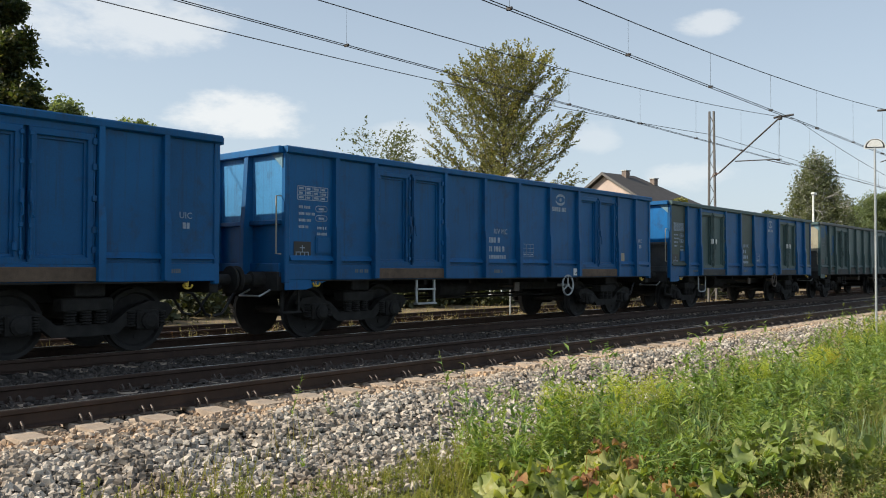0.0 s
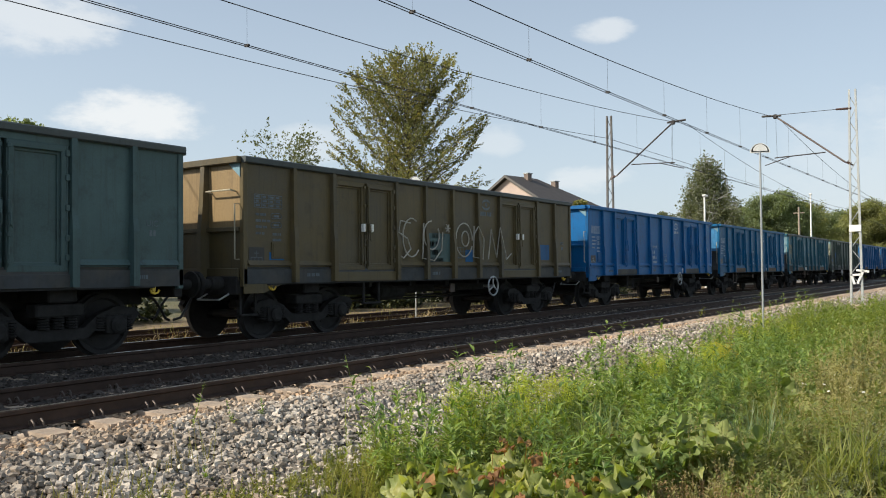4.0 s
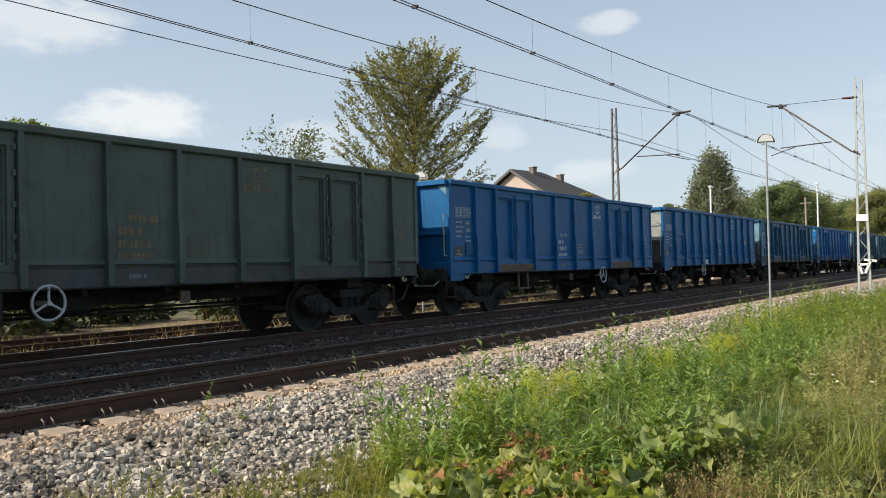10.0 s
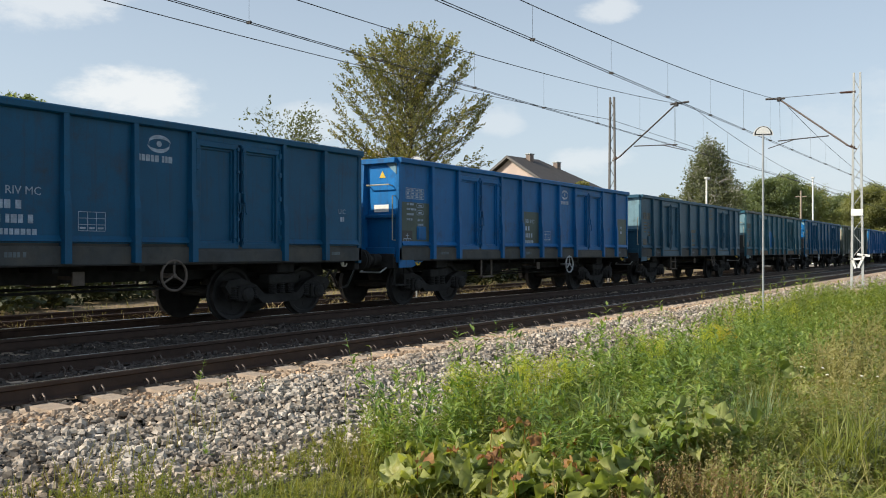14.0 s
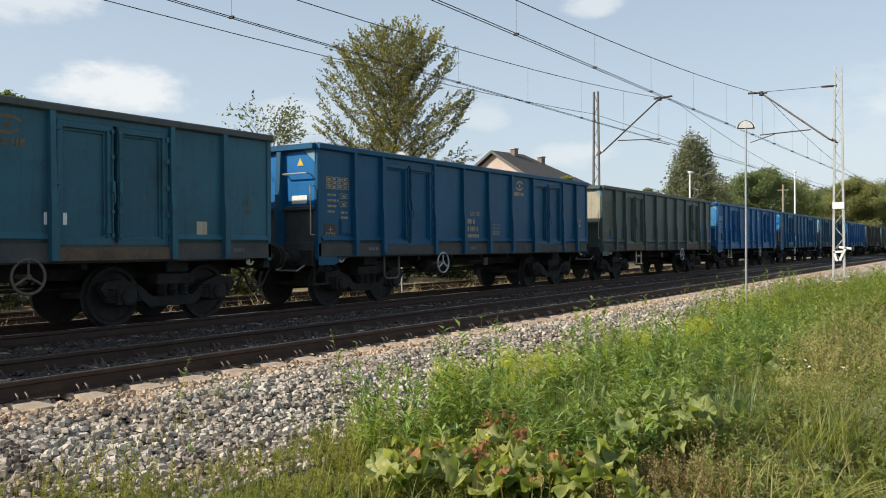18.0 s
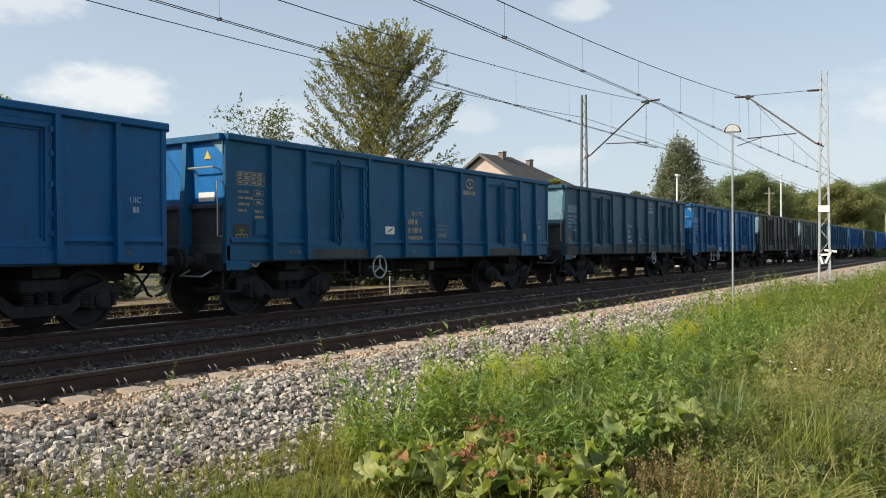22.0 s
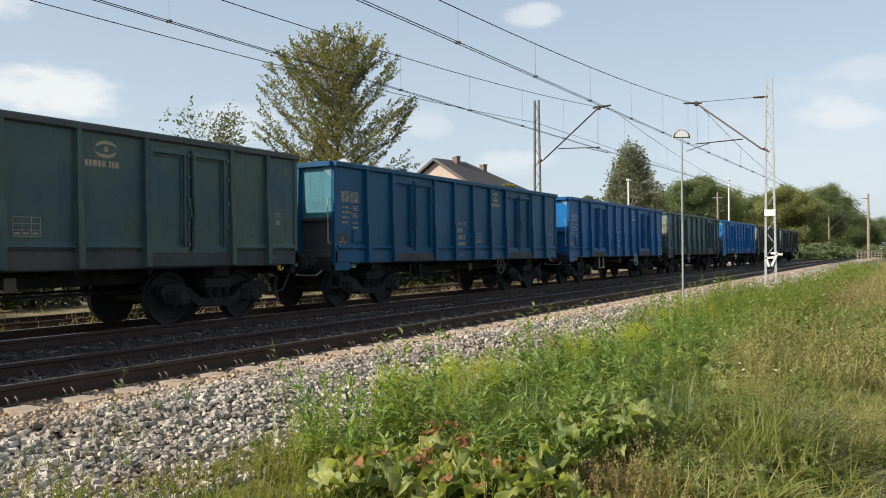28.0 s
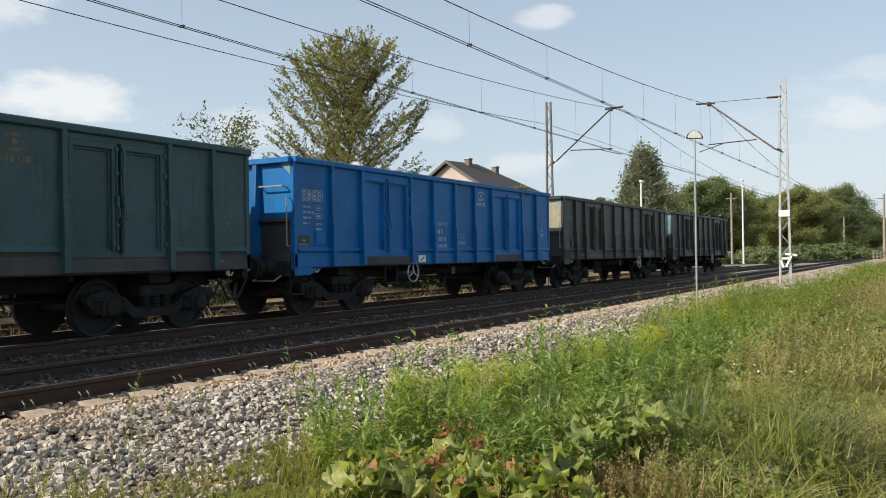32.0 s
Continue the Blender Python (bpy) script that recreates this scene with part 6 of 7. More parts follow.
def make_frond_tree(name, label, x, y, height, seed, leaf, outline, limbs, size, trunk, base=-0.4):
    """A tree whose limbs each carry a pointed, feathered spray of twigs and leaves."""
    rng, nr = random.Random(seed), np.random.default_rng(seed)
    t = thing(name, label, "tree", "trees", at=pose(x, y, base))
    wood, places, ways = Shape(), [], []
    for i in range(10):
        a, b = i / 10 * 0.93, (i + 1) / 10 * 0.93
        wood.rod((0.10 * math.sin(5 * a), 0.08 * math.cos(4 * a), height * a), (0.10 * math.sin(5 * b), 0.08 * math.cos(4 * b), height * b), trunk * (1 - 0.9 * a), trunk * (1 - 0.9 * b), 8)

    def twig(p, d, length, thick):
        """Leaves along both sides and at the end of a thin twig."""
        q = p + d * length
        wood.rod(p, q, thick, thick * 0.4, 3)
        for _ in range(int(length / 0.036)):
            u = rng.uniform(0.1, 1.05)
            off = Vector((rng.gauss(0, 1), rng.gauss(0, 1), rng.gauss(0, 0.6))) * 0.075 * (1.2 - 0.6 * u)
            places.append(p + d * (length * u) + off)
            ways.append(d + Vector((rng.gauss(0, 0.55), rng.gauss(0, 0.55), rng.gauss(-0.1, 0.4))))

    for k in range(limbs):
        h = 0.20 + 0.74 * (k + rng.random()) / limbs
        a = k * 2.39996 + rng.uniform(-0.5, 0.5)
        lift = radians(2 + 62 * h + rng.uniform(-12, 12))
        d = Vector((math.cos(a) * math.cos(lift), math.sin(a) * math.cos(lift), math.sin(lift)))
        p, r = Vector((0, 0, height * h * 0.93)), 0.055 * (1.15 - h)
        wide = rng.uniform(0.82, 1.08)
        gone = 0.0
        while gone < 8:
            q = p + d * 0.34
            if math.hypot(q.x, q.y) > outline(q.z / height) * wide or q.z > height * rng.uniform(0.97, 1.02):
                break
            wood.rod(p, q, r, r * 0.9, 4)
            p, r, gone = q, r * 0.9, gone + 0.34
            d = (d + Vector((rng.gauss(0, 0.07), rng.gauss(0, 0.07), rng.gauss(0.03, 0.06)))).normalized()
            if gone > 0.6:
                side = d.cross(Vector((0, 0, 1))).normalized()
                for sg in (-1, 1):
                    if rng.random() < 0.86:
                        w = (d * 0.75 + side * sg * rng.uniform(0.4, 0.9) + Vector((0, 0, rng.uniform(-0.15, 0.45)))).normalized()
                        twig(p, w, rng.uniform(0.4, 1.05), 0.010)
        twig(p, d, 0.75, 0.012)
    part("trunk", wood, M["bark"], t, "trunk and forking limbs")
    n = len(places)
    yy = np.array([w[:] for w in ways])
    yy /= np.linalg.norm(yy, axis=1)[:, None]
    xx = np.cross(yy, nr.normal(0, 0.45, (n, 3)) + (0, 0, 1.0))
    xx /= np.maximum(1e-6, np.linalg.norm(xx, axis=1))[:, None]
    shape = np.array([(0, 0, 0), (0.33, 0.45, 0.09), (0, 1.1, -0.06), (-0.33, 0.45, 0.09)])
    v, f = strew(shape, np.array([(0, 1, 2, 3)]), np.array([p[:] for p in places]), np.stack([xx, yy, np.cross(xx, yy)], 2), nr.uniform(size * 0.65, size * 1.3, (n, 1)))
    crown = soup("crown", v, f, M[leaf], "", "", "")
    crown.parent = t
    for k in ("label", "category", "kind"):
        if k in crown:
            del crown[k]
    return t


make_frond_tree("broadleaf_tree", "tall broadleaf tree turning yellow, standing behind the tracks", 33.9, 25.2, 12.2, 15, "lime",
                lambda h: 4.15 * min(1, (h - 0.05) / 0.2) * (1 - max(0, h - 0.5) * 0.62) * (1 if h < 0.96 else max(0, (1.02 - h) / 0.06) ** 0.5), 104, 0.128, 0.14)
make_tree("young_tree", "thin-topped young tree behind the train", *pole_at(45.3, 42), 7.3, 23, "birchleaf", per=6, radius=0.08, size=0.13, limbs=8, spread=38, trunk=0.12, reach=0.20, clear=0.3, profile=lambda h: 1.0, twig=0.9)
make_tree("low_tree", "small yellowing tree beside the tall one", *pole_at(40.2, 40), 5.6, 29, "autumn", per=18, radius=0.45, size=0.14, limbs=7, trunk=0.12, reach=0.30, clear=0.2)
make_tree("conifer", "dark ragged conifer at the edge of the yard", *pole_at(68.6, 40), 17.0, 31, "spruce", per=13, radius=0.50, size=0.21, limbs=16, spread=40, trunk=0.2, reach=0.15, clear=0.1, profile=lambda h: max(0.1, 1.05 - h), droop=0.3)
make_tree("round_tree", "round-headed tree in the distance", *pole_at(65.0, 52), 10.6, 37, "wood", per=22, radius=0.6, size=0.2, limbs=8, trunk=0.18, reach=0.26)
make_tree("round_tree", "round-headed tree in the distance", *pole_at(61.2, 60), 11.3, 41, "wood", per=12, radius=0.5, size=0.2, limbs=8, trunk=0.16, reach=0.22)
make_tree("birch", "drooping birch beyond the train", *pole_at(16.6, 88), 13.6, 44, "birchleaf", per=18, radius=0.32, size=0.20, limbs=12, spread=45, trunk=0.2, reach=0.40, bark="birch_bark", droop=2.0, clear=0.15, profile=lambda h: 1.1 - 0.6 * h, outline=lambda h: 6.0 * max(0, 1 - h) ** 0.7 + 0.2, rise=0.6, arms=4)
make_tree("young_tree", "slender young tree beside the birch", *pole_at(19.2, 86), 6.8, 47, "birchleaf", per=12, radius=0.5, size=0.2, limbs=7, trunk=0.1, reach=0.26)
make_tree("young_tree", "slender young tree by the house", *pole_at(24.9, 66), 7.2, 53, "lime", per=8, radius=0.3, size=0.15, limbs=6, trunk=0.08, reach=0.14)

# the woods beyond the crossing: each tree an uneven heap of leaf clumps on its trunk
woods = [(13.1, 125, 10.6, 6.0, "wood"), (12.3, 130, 11.2, 6.5, "wood"), (11.1, 140, 10.2, 6.5, "wood_gold"), (9.9, 160, 9.6, 6.5, "wood"), (9.0, 165, 10.2, 6, "wood"), (8.2, 170, 10.6, 6, "wood"), (7.6, 150, 10.4, 6, "wood_gold"), (6.85, 150, 11.0, 6.5, "wood_gold"), (6.0, 160, 10.4, 6, "wood_gold"),
         (4.75, 205, 13.8, 9.5, "wood"), (3.9, 212, 12.6, 8.0, "wood"), (3.3, 230, 9.0, 6, "wood"), (2.6, 240, 7.6, 7, "wood"), (1.4, 260, 7.2, 8, "wood"), (0.2, 280, 7.5, 8, "wood"), (-1.5, 300, 7.5, 9, "wood"), (14.6, 135, 9.6, 6, "wood"), (17.5, 150, 8.0, 6, "wood"), (20.5, 160, 7.5, 6, "wood"), (23.0, 170, 8.0, 7, "wood"),
         (26, 180, 8, 7, "wood"), (33, 150, 7.5, 7, "wood"), (39, 150, 8, 7, "wood"), (47, 140, 8.5, 7, "wood"), (54, 130, 8, 7, "wood"), (60, 120, 9, 7, "wood")]
for k, (az, dist, top, wide, leaf) in enumerate(woods):
    make_tree("woodland_tree", "full-crowned tree of the distant woods", *pole_at(az, dist), top, 200 + k, leaf, per=34 if az < 14.5 else 7, radius=1.25, size=0.215 if az < 14.5 else 0.5, limbs=6, spread=55, trunk=0.25, reach=0.34 * wide / 6.0 * 10.5 / top, clear=0.08, group="woodland trees", base=-0.3, kids=2)


def make_bushes(name, label, spots, mat, size, seed):
    nr = np.random.default_rng(seed)
    tips = []
    for x, y, r, h in spots:
        for _ in range(int(60 * r * h)):
            a, q, z = nr.uniform(0, math.tau), math.sqrt(nr.uniform(0, 1)), nr.uniform(0, 1)
            tips.append((Vector((x + r * q * math.cos(a), y + r * q * math.sin(a), -0.35 + h * z * math.sqrt(max(0.05, 1 - 0.8 * q * q)))), None))
    v, f = leaf_cloud(tips, nr, 12, 0.4, size)
    soup(name, v, f, mat, label, "bushes")


nr = np.random.default_rng(77)
spots = [(*pole_at(az, d), nr.uniform(1.6, 3.2), nr.uniform(1.4, 2.8)) for az, d in [(9.6, 112), (9.0, 108), (8.3, 116), (7.7, 118), (7.0, 122), (6.2, 126), (5.4, 130), (4.9, 140), (12.4, 108), (13.4, 104), (3.4, 150), (3.0, 170), (2.2, 175), (1.2, 160), (0.4, 150), (-0.6, 150)]]
make_bushes("roadside_bushes", "tangled green bushes along the crossing road", spots, M["wood"], 0.30, 7)
spots = [(x, 23 + nr.uniform(-1.5, 2.5), nr.uniform(0.9, 1.8), nr.uniform(0.8, 1.7)) for x in np.arange(2, 60, 2.2)]
make_bushes("yard_bushes", "dark scrub behind the siding", spots, M["scrub"], 0.22, 8)


# ---- the verge: weeds and grasses between the camera and the ballast ----
VERGE = np.random.default_rng(91)


def edge(x):
    """Where the weeds end and the bare ballast begins."""
    return 5.08 + 0.25 * np.sin(x * 0.9) + 0.18 * np.sin(x * 2.3 + 1) + 0.30 * np.exp(-((x - 4.8) / 2.0) ** 2)


def spots_in(x0, x1, y0, y1, per, soft=0.35):
    n = int((x1 - x0) * (y1 - y0) * per)
    p = np.column_stack([VERGE.uniform(x0, x1, n), VERGE.uniform(y0, y1, n)])
    return p[p[:, 1] < edge(p[:, 0]) + VERGE.normal(0, soft, n)]


def clumped(p, scale, seed, cut):
    """Keep the spots where a slow wave pattern is high, so that plants stand in patches."""
    r = np.random.default_rng(seed)
    a = r.uniform(0, math.tau, 6)
    k = r.uniform(0.5, 1.6, 6) / scale
    v = sum(np.sin(k[i] * (p[:, 0] * math.cos(a[i]) + p[:, 1] * math.sin(a[i])) + a[i] * 3) for i in range(6)) / 2.4
    return p[v + VERGE.normal(0, 0.25, len(p)) > cut]


def swell(p, size, seed):
    """A slow random field, 0 to 1, by which plants stand taller in some places."""
    r = np.random.default_rng(seed)
    a, k, q = r.uniform(0, math.tau, 7), r.uniform(0.7, 2.2, 7) * math.tau / size / 2.5, r.uniform(0, math.tau, 7)
    v = sum(np.sin(k[i] * (p[:, 0] * math.cos(a[i]) + p[:, 1] * math.sin(a[i])) + q[i]) for i in range(7)) / 3.2
    return np.clip(0.5 + 0.5 * v, 0, 1)


def blades(p, lo, hi, width, lean, least=0.1):
    """Bent grass blades of three joints."""
    p = p[VERGE.uniform(0, 1, len(p)) < 0.55 + 0.9 * swell(p, 0.7, 29)]
    n = len(p)
    z = ground_height(p[:, 0], p[:, 1])
    a, h = VERGE.uniform(0, math.tau, n), VERGE.uniform(lo, hi, n) * (0.40 + 0.95 * swell(p, 0.75, 71) ** 1.2)
    out = np.column_stack([np.cos(a), np.sin(a), np.zeros(n)])
    side = np.column_stack([-np.sin(a), np.cos(a), np.zeros(n)])
    ln = VERGE.uniform(least, 1.0, n) * lean
    base = np.column_stack([p, z - 0.02])
    rows = []
    for s, w in ((0.0, 1.0), (0.4, 0.85), (0.75, 0.5), (1.0, 0.04)):
        mid = base + out * (ln * h * s ** 2)[:, None] + np.array([0, 0, 1]) * (h * (s - 0.35 * ln * s ** 2))[:, None]
        rows += [mid - side * (width * w), mid + side * (width * w)]
    v = np.stack(rows, 1).reshape(-1, 3)
    f = np.array([(0, 1, 3, 2), (2, 3, 5, 4), (4, 5, 7, 6)])
    return v, (f[None] + (np.arange(n) * 8)[:, None, None]).reshape(-1, 4)


LEAF_V = np.array([(0, 0, 0), (0.17, 0.38, 0.06), (0, 1.0, -0.10), (-0.17, 0.38, 0.06), (0, 0.42, 0.0)])
LEAF_F = np.array([(0, 1, 4, 4), (0, 4, 3, 3), (1, 2, 4, 4), (4, 2, 3, 3)])[:, :3]


def stems(p, lo, hi, leaves, leaf_len, leaf_wide=1.0, up=0.55, start=0.15, taper=0.5, fluff=0.0, even=False):
    """Upright weeds: a thin stalk with narrow leaves all round. Returns stalks and leaves."""
    if not even:
        p = p[VERGE.uniform(0, 1, len(p)) < 0.60 + 0.85 * swell(p, 0.8, 53)]
    n = len(p)
    z = ground_height(p[:, 0], p[:, 1])
    h = VERGE.uniform(lo, hi, n) * (1.0 if even else 0.44 + 0.95 * swell(p, 0.9, 17) ** 1.2)
    lean = VERGE.normal(0, 0.17, (n, 2))
    base = np.column_stack([p, z - 0.02])
    tip = base + np.column_stack([lean * h[:, None], h])
    w = 0.0045
    sv = np.stack([base + (-w, 0, 0), base + (w, 0, 0), tip + (w * 0.4, 0, 0), tip + (-w * 0.4, 0, 0)], 1).reshape(-1, 3)
    sf = (np.array([(0, 1, 2), (0, 2, 3)])[None] + (np.arange(n) * 4)[:, None, None]).reshape(-1, 3)
    idx = np.repeat(np.arange(n), leaves)
    m = len(idx)
    s = VERGE.uniform(start, 1.0, m)
    place = base[idx] * (1 - s)[:, None] + tip[idx] * s[:, None]
    if fluff:
        place = place + VERGE.normal(0, fluff, (m, 3))
    a = VERGE.uniform(0, math.tau, m)
    e = VERGE.normal(up, 0.3, m)
    o = np.zeros(m)
    ca, sa, ce, se = np.cos(a), np.sin(a), np.cos(e), np.sin(e)
    turn = np.stack([np.stack([-sa, ca * ce, -ca * se], 1), np.stack([ca, sa * ce, -sa * se], 1), np.stack([o, se, ce], 1)], 1)
    size = leaf_len * VERGE.uniform(0.6, 1.25, m) * (1 - taper * s)
    lv, lf = strew(LEAF_V, LEAF_F, place, turn, np.column_stack([size * leaf_wide, size, size]))
    return joined([(sv, sf), (lv, lf)]), tip


def verge(name, label, mat, *groups):
    v, f = joined(groups)
    soup(name, v, f, mat, label, "weeds")


def ring_spots(cx, cy, rx, ry, n):
    return np.column_stack([VERGE.normal(cx, rx, n), VERGE.normal(cy, ry, n)])


# grass everywhere, longer towards the path
g1 = blades(spots_in(3, 12, -1.5, 5.0, 240), 0.10, 0.36, 0.0050, 1.2)
g2 = blades(spots_in(12, 28, -2, 5.2, 120), 0.15, 0.45, 0.008, 0.9)
g5 = blades(np.column_stack([VERGE.uniform(-8, 2.4, 8000), VERGE.uniform(-6, 4.6, 8000)]), 0.06, 0.24, 0.006, 1.2)
g3 = blades(spots_in(28, 85, -4, 4.5, 26), 0.2, 0.55, 0.022, 0.9)


def tufts_of(centres, n, r):
    return np.concatenate([np.column_stack([VERGE.normal(x, r, n), VERGE.normal(y, r, n)]) for x, y in centres])


g4 = blades(tufts_of(((9.3, 2.35), (9.1, 2.15), (6.5, 3.0), (11.5, 2.6), (7.9, 2.7), (6.9, 1.0)), 150, 0.15), 0.35, 0.72, 0.0055, 1.0)
verge("meadow_grass", "rough green grass on the railway verge", M["grass"], g1, g2, g3, g4, g5)
# long, arching pale grass near the path
p1 = blades(tufts_of([(x + VERGE.normal(0, 0.18), y + VERGE.normal(0, 0.16)) for x in (5.0, 5.6, 6.2, 6.8, 7.4, 8.0, 8.7, 9.4, 10.2, 11.0, 12.0) for y in (-0.9, -0.4, 0.1, 0.55, 0.95)], 130, 0.14), 0.18, 0.42, 0.0080, 1.9, 0.35)
p2 = blades(tufts_of(((9.0, 1.4), (8.4, 1.1), (10.9, 0.9), (12.5, 1.1)), 110, 0.2), 0.3, 0.55, 0.0060, 1.8, 0.5)
p3 = blades(tufts_of(((5.5, 1.95), (5.8, 1.75), (5.6, 1.45), (6.0, 1.6), (6.1, 2.0), (6.4, 1.6), (5.2, 1.75)), 90, 0.14), 0.20, 0.46, 0.0060, 1.2, 0.3)
verge("path_grass", "long pale green grass bent over by the path", M["pale_grass"], p1, p2, p3)
# dry, bleached grasses on the path's side and in the distance
d1 = blades(clumped(spots_in(5, 16, -2, 2.2, 120), 1.0, 5, 0.3), 0.20, 0.50, 0.0035, 1.1)
d2 = blades(clumped(spots_in(11, 40, -3, 2.6, 130), 3.0, 6, -0.5), 0.25, 0.65, 0.009, 0.7)
d3 = blades(spots_in(35, 90, -5, 3.2, 20), 0.2, 0.6, 0.022, 0.7)
d4 = blades(clumped(spots_in(3, 9, 0.6, 4.6, 120), 1.2, 9, 0.3), 0.12, 0.36, 0.004, 0.7)
verge("dry_grass", "bleached dry grass and seed stalks", M["dry"], d1, d2, d3, d4)


# tall, narrow-leaved weeds in a belt along the stones
def belt_in(x0, x1, per, soft):
    n = int((x1 - x0) * 3.6 * per)
    p = np.column_stack([VERGE.uniform(x0, x1, n), VERGE.uniform(2.0, 5.6, n)])
    back = 4.62 + 0.14 * np.sin(p[:, 0] * 1.7) + 0.10 * np.sin(p[:, 0] * 4.1 + 1) + 0.85 * ease((p[:, 0] - 14) / 6)
    p = p[p[:, 1] < back + VERGE.normal(0, soft, n)]
    return p[(VERGE.uniform(0, 1, len(p)) < ease((p[:, 1] - 1.9) / 0.9)) & (p[:, 1] < p[:, 0] * 0.80 + 0.22 + VERGE.normal(0, 0.15, len(p)))]


belt = belt_in(5.3, 11, 70, 0.14)
belt = belt[VERGE.uniform(0, 1, len(belt)) < -0.15 + 1.6 * swell(belt, 0.8, 33)]
w1, tips1 = stems(belt, 0.40, 0.98, 30, 0.15, 0.82, 0.45, 0.08, 0.30)
w2, tips2 = stems(belt_in(11, 18, 50, 0.18), 0.40, 0.86, 26, 0.155, 0.85, 0.45)
w2b, _ = stems(belt_in(18, 30, 26, 0.2), 0.42, 0.85, 22, 0.19, 0.85, 0.5)
w3, _ = stems(spots_in(30, 75, 2.2, 4.4, 14), 0.4, 0.9, 10, 0.26, 1.2)
# airy, light green plants that lean over the stones
lean_over = np.concatenate([ring_spots(x, y, 0.20, 0.12, 14) for x, y in ((5.9, 4.70), (6.5, 4.95), (7.2, 4.80), (8.6, 5.0), (9.8, 4.85), (11.2, 5.0), (12.6, 4.95), (14.5, 5.1))])
a1, _ = stems(lean_over, 0.34, 0.66, 24, 0.085, 0.8, 0.7, 0.25, 0.3, 0.02)
verge("airy_weeds", "thin light green plants leaning over the stones", M["sunny_weed"], a1)
verge("tall_weeds", "tall narrow-leaved green weeds on the verge", M["weed"], w1, w2)
verge("far_weeds", "sunlit yellow-green weeds farther along the line", M["sunny_weed"], w2b, w3)
# broader-leaved weeds in patches
b1, _ = stems(clumped(spots_in(5.6, 14, 0.6, 4.4, 66, 0.2), 1.0, 14, -0.35), 0.22, 0.56, 22, 0.115, 1.2, 0.35)
b2, _ = stems(clumped(spots_in(12, 30, -1.0, 4.8, 34, 0.2), 1.8, 15, 0.0), 0.3, 0.7, 12, 0.2, 1.5, 0.35)
b3, _ = stems(ring_spots(7.3, 1.5, 0.6, 0.3, 150), 0.18, 0.46, 22, 0.12, 1.3, 0.3)
b6, _ = stems(np.concatenate([ring_spots(6.15, 1.40, 0.28, 0.16, 110), ring_spots(7.0, 1.75, 0.3, 0.14, 90), ring_spots(8.2, 1.9, 0.4, 0.2, 110)]), 0.22, 0.50, 24, 0.095, 1.0, 0.35)
b4, _ = stems(ring_spots(9.4, 1.3, 0.5, 0.25, 90), 0.2, 0.5, 22, 0.07, 0.9, 0.4)
b5 = blades(clumped(spots_in(6.5, 14, 0.4, 3.0, 260), 0.9, 44, 0.0), 0.25, 0.55, 0.006, 1.5, 0.3)
verge("green_tufts", "fresh green grass tufts among the weeds", M["grass"], b5)
verge("broad_weeds", "broad-leaved weeds in dense patches", M["bush"], b1, b2, b3, b4, b6)
# brownish seeding docks and dry herbs towards the path
r0, _ = stems(spots_in(4.9, 6.5, 1.2, 2.3, 110, 0.2), 0.14, 0.34, 26, 0.033, 1.3, 0.7, 0.25, 0.2)
r1, _ = stems(clumped(spots_in(4.2, 14, -1.8, 2.2, 110, 0.2), 1.3, 21, 0.55), 0.24, 0.58, 26, 0.050, 1.0, 0.7)
r2, _ = stems(clumped(spots_in(11, 44, -2.5, 2.6, 48, 0.2), 2.2, 22, -0.1), 0.3, 0.85, 15, 0.10, 1.1, 0.7)
verge("dry_herbs", "withered brownish herbs by the path", M["dry_herb"], r0, r1, r2)
# yellowish bushy herbs
t1, _ = stems(np.concatenate([ring_spots(8.95, 1.38, 0.28, 0.16, 130), ring_spots(10.6, 1.75, 0.45, 0.2, 150), ring_spots(11.6, 1.75, 0.5, 0.25, 150), ring_spots(16.0, 2.3, 0.9, 0.3, 120)]), 0.48, 0.80, 44, 0.042, 1.1, 0.6, 0.2, 0.2)
verge("yellowing_herbs", "bushy yellowing herbs going to seed", M["tan_herb"], t1)
# a low, yellowish carpet in front of the stones
h1, _ = stems(spots_in(2.2, 6.6, 2.6, 5.9, 200, 0.12), 0.10, 0.30, 26, 0.062, 0.95, 0.5)
h2, _ = stems(spots_in(6.6, 22, 4.2, 5.5, 80, 0.15), 0.08, 0.24, 12, 0.075, 1.1, 0.4)
verge("low_herbs", "low yellow-green herbs along the ballast", M["herb"], h1, h2)
# a few stray plants on the stones
s1, _ = stems(np.column_stack([VERGE.uniform(4, 26, 26), VERGE.uniform(5.3, 6.7, 26)]), 0.12, 0.40, 22, 0.08, 0.8)
verge("stray_weeds", "single weeds growing out of the ballast", M["weed"], s1)
k1, _ = stems(np.concatenate([ring_spots(3.4, 5.5, 0.35, 0.12, 60), ring_spots(4.7, 5.75, 0.2, 0.1, 30), ring_spots(8.2, 5.1, 0.3, 0.12, 40), ring_spots(9.6, 5.0, 0.4, 0.12, 40)]), 0.12, 0.38, 12, 0.022, 1.0, 0.9)
verge("grey_stalks", "greyish withered stalks at the foot of the stones", M["dry_herb"], k1)


def tufts(centres, n, lo, hi):
    """Feathery flower heads: many tiny florets on arching sprays."""
    out = []
    for x, y, r in centres:
        p = np.column_stack([VERGE.normal(x, r, n), VERGE.normal(y, r * 0.5, n)])
        v, tip = stems(p, lo, hi, 90, 0.026, 1.3, 0.3, 0.78, 0.2, 0.032, True)
        out.append(v)
    return out


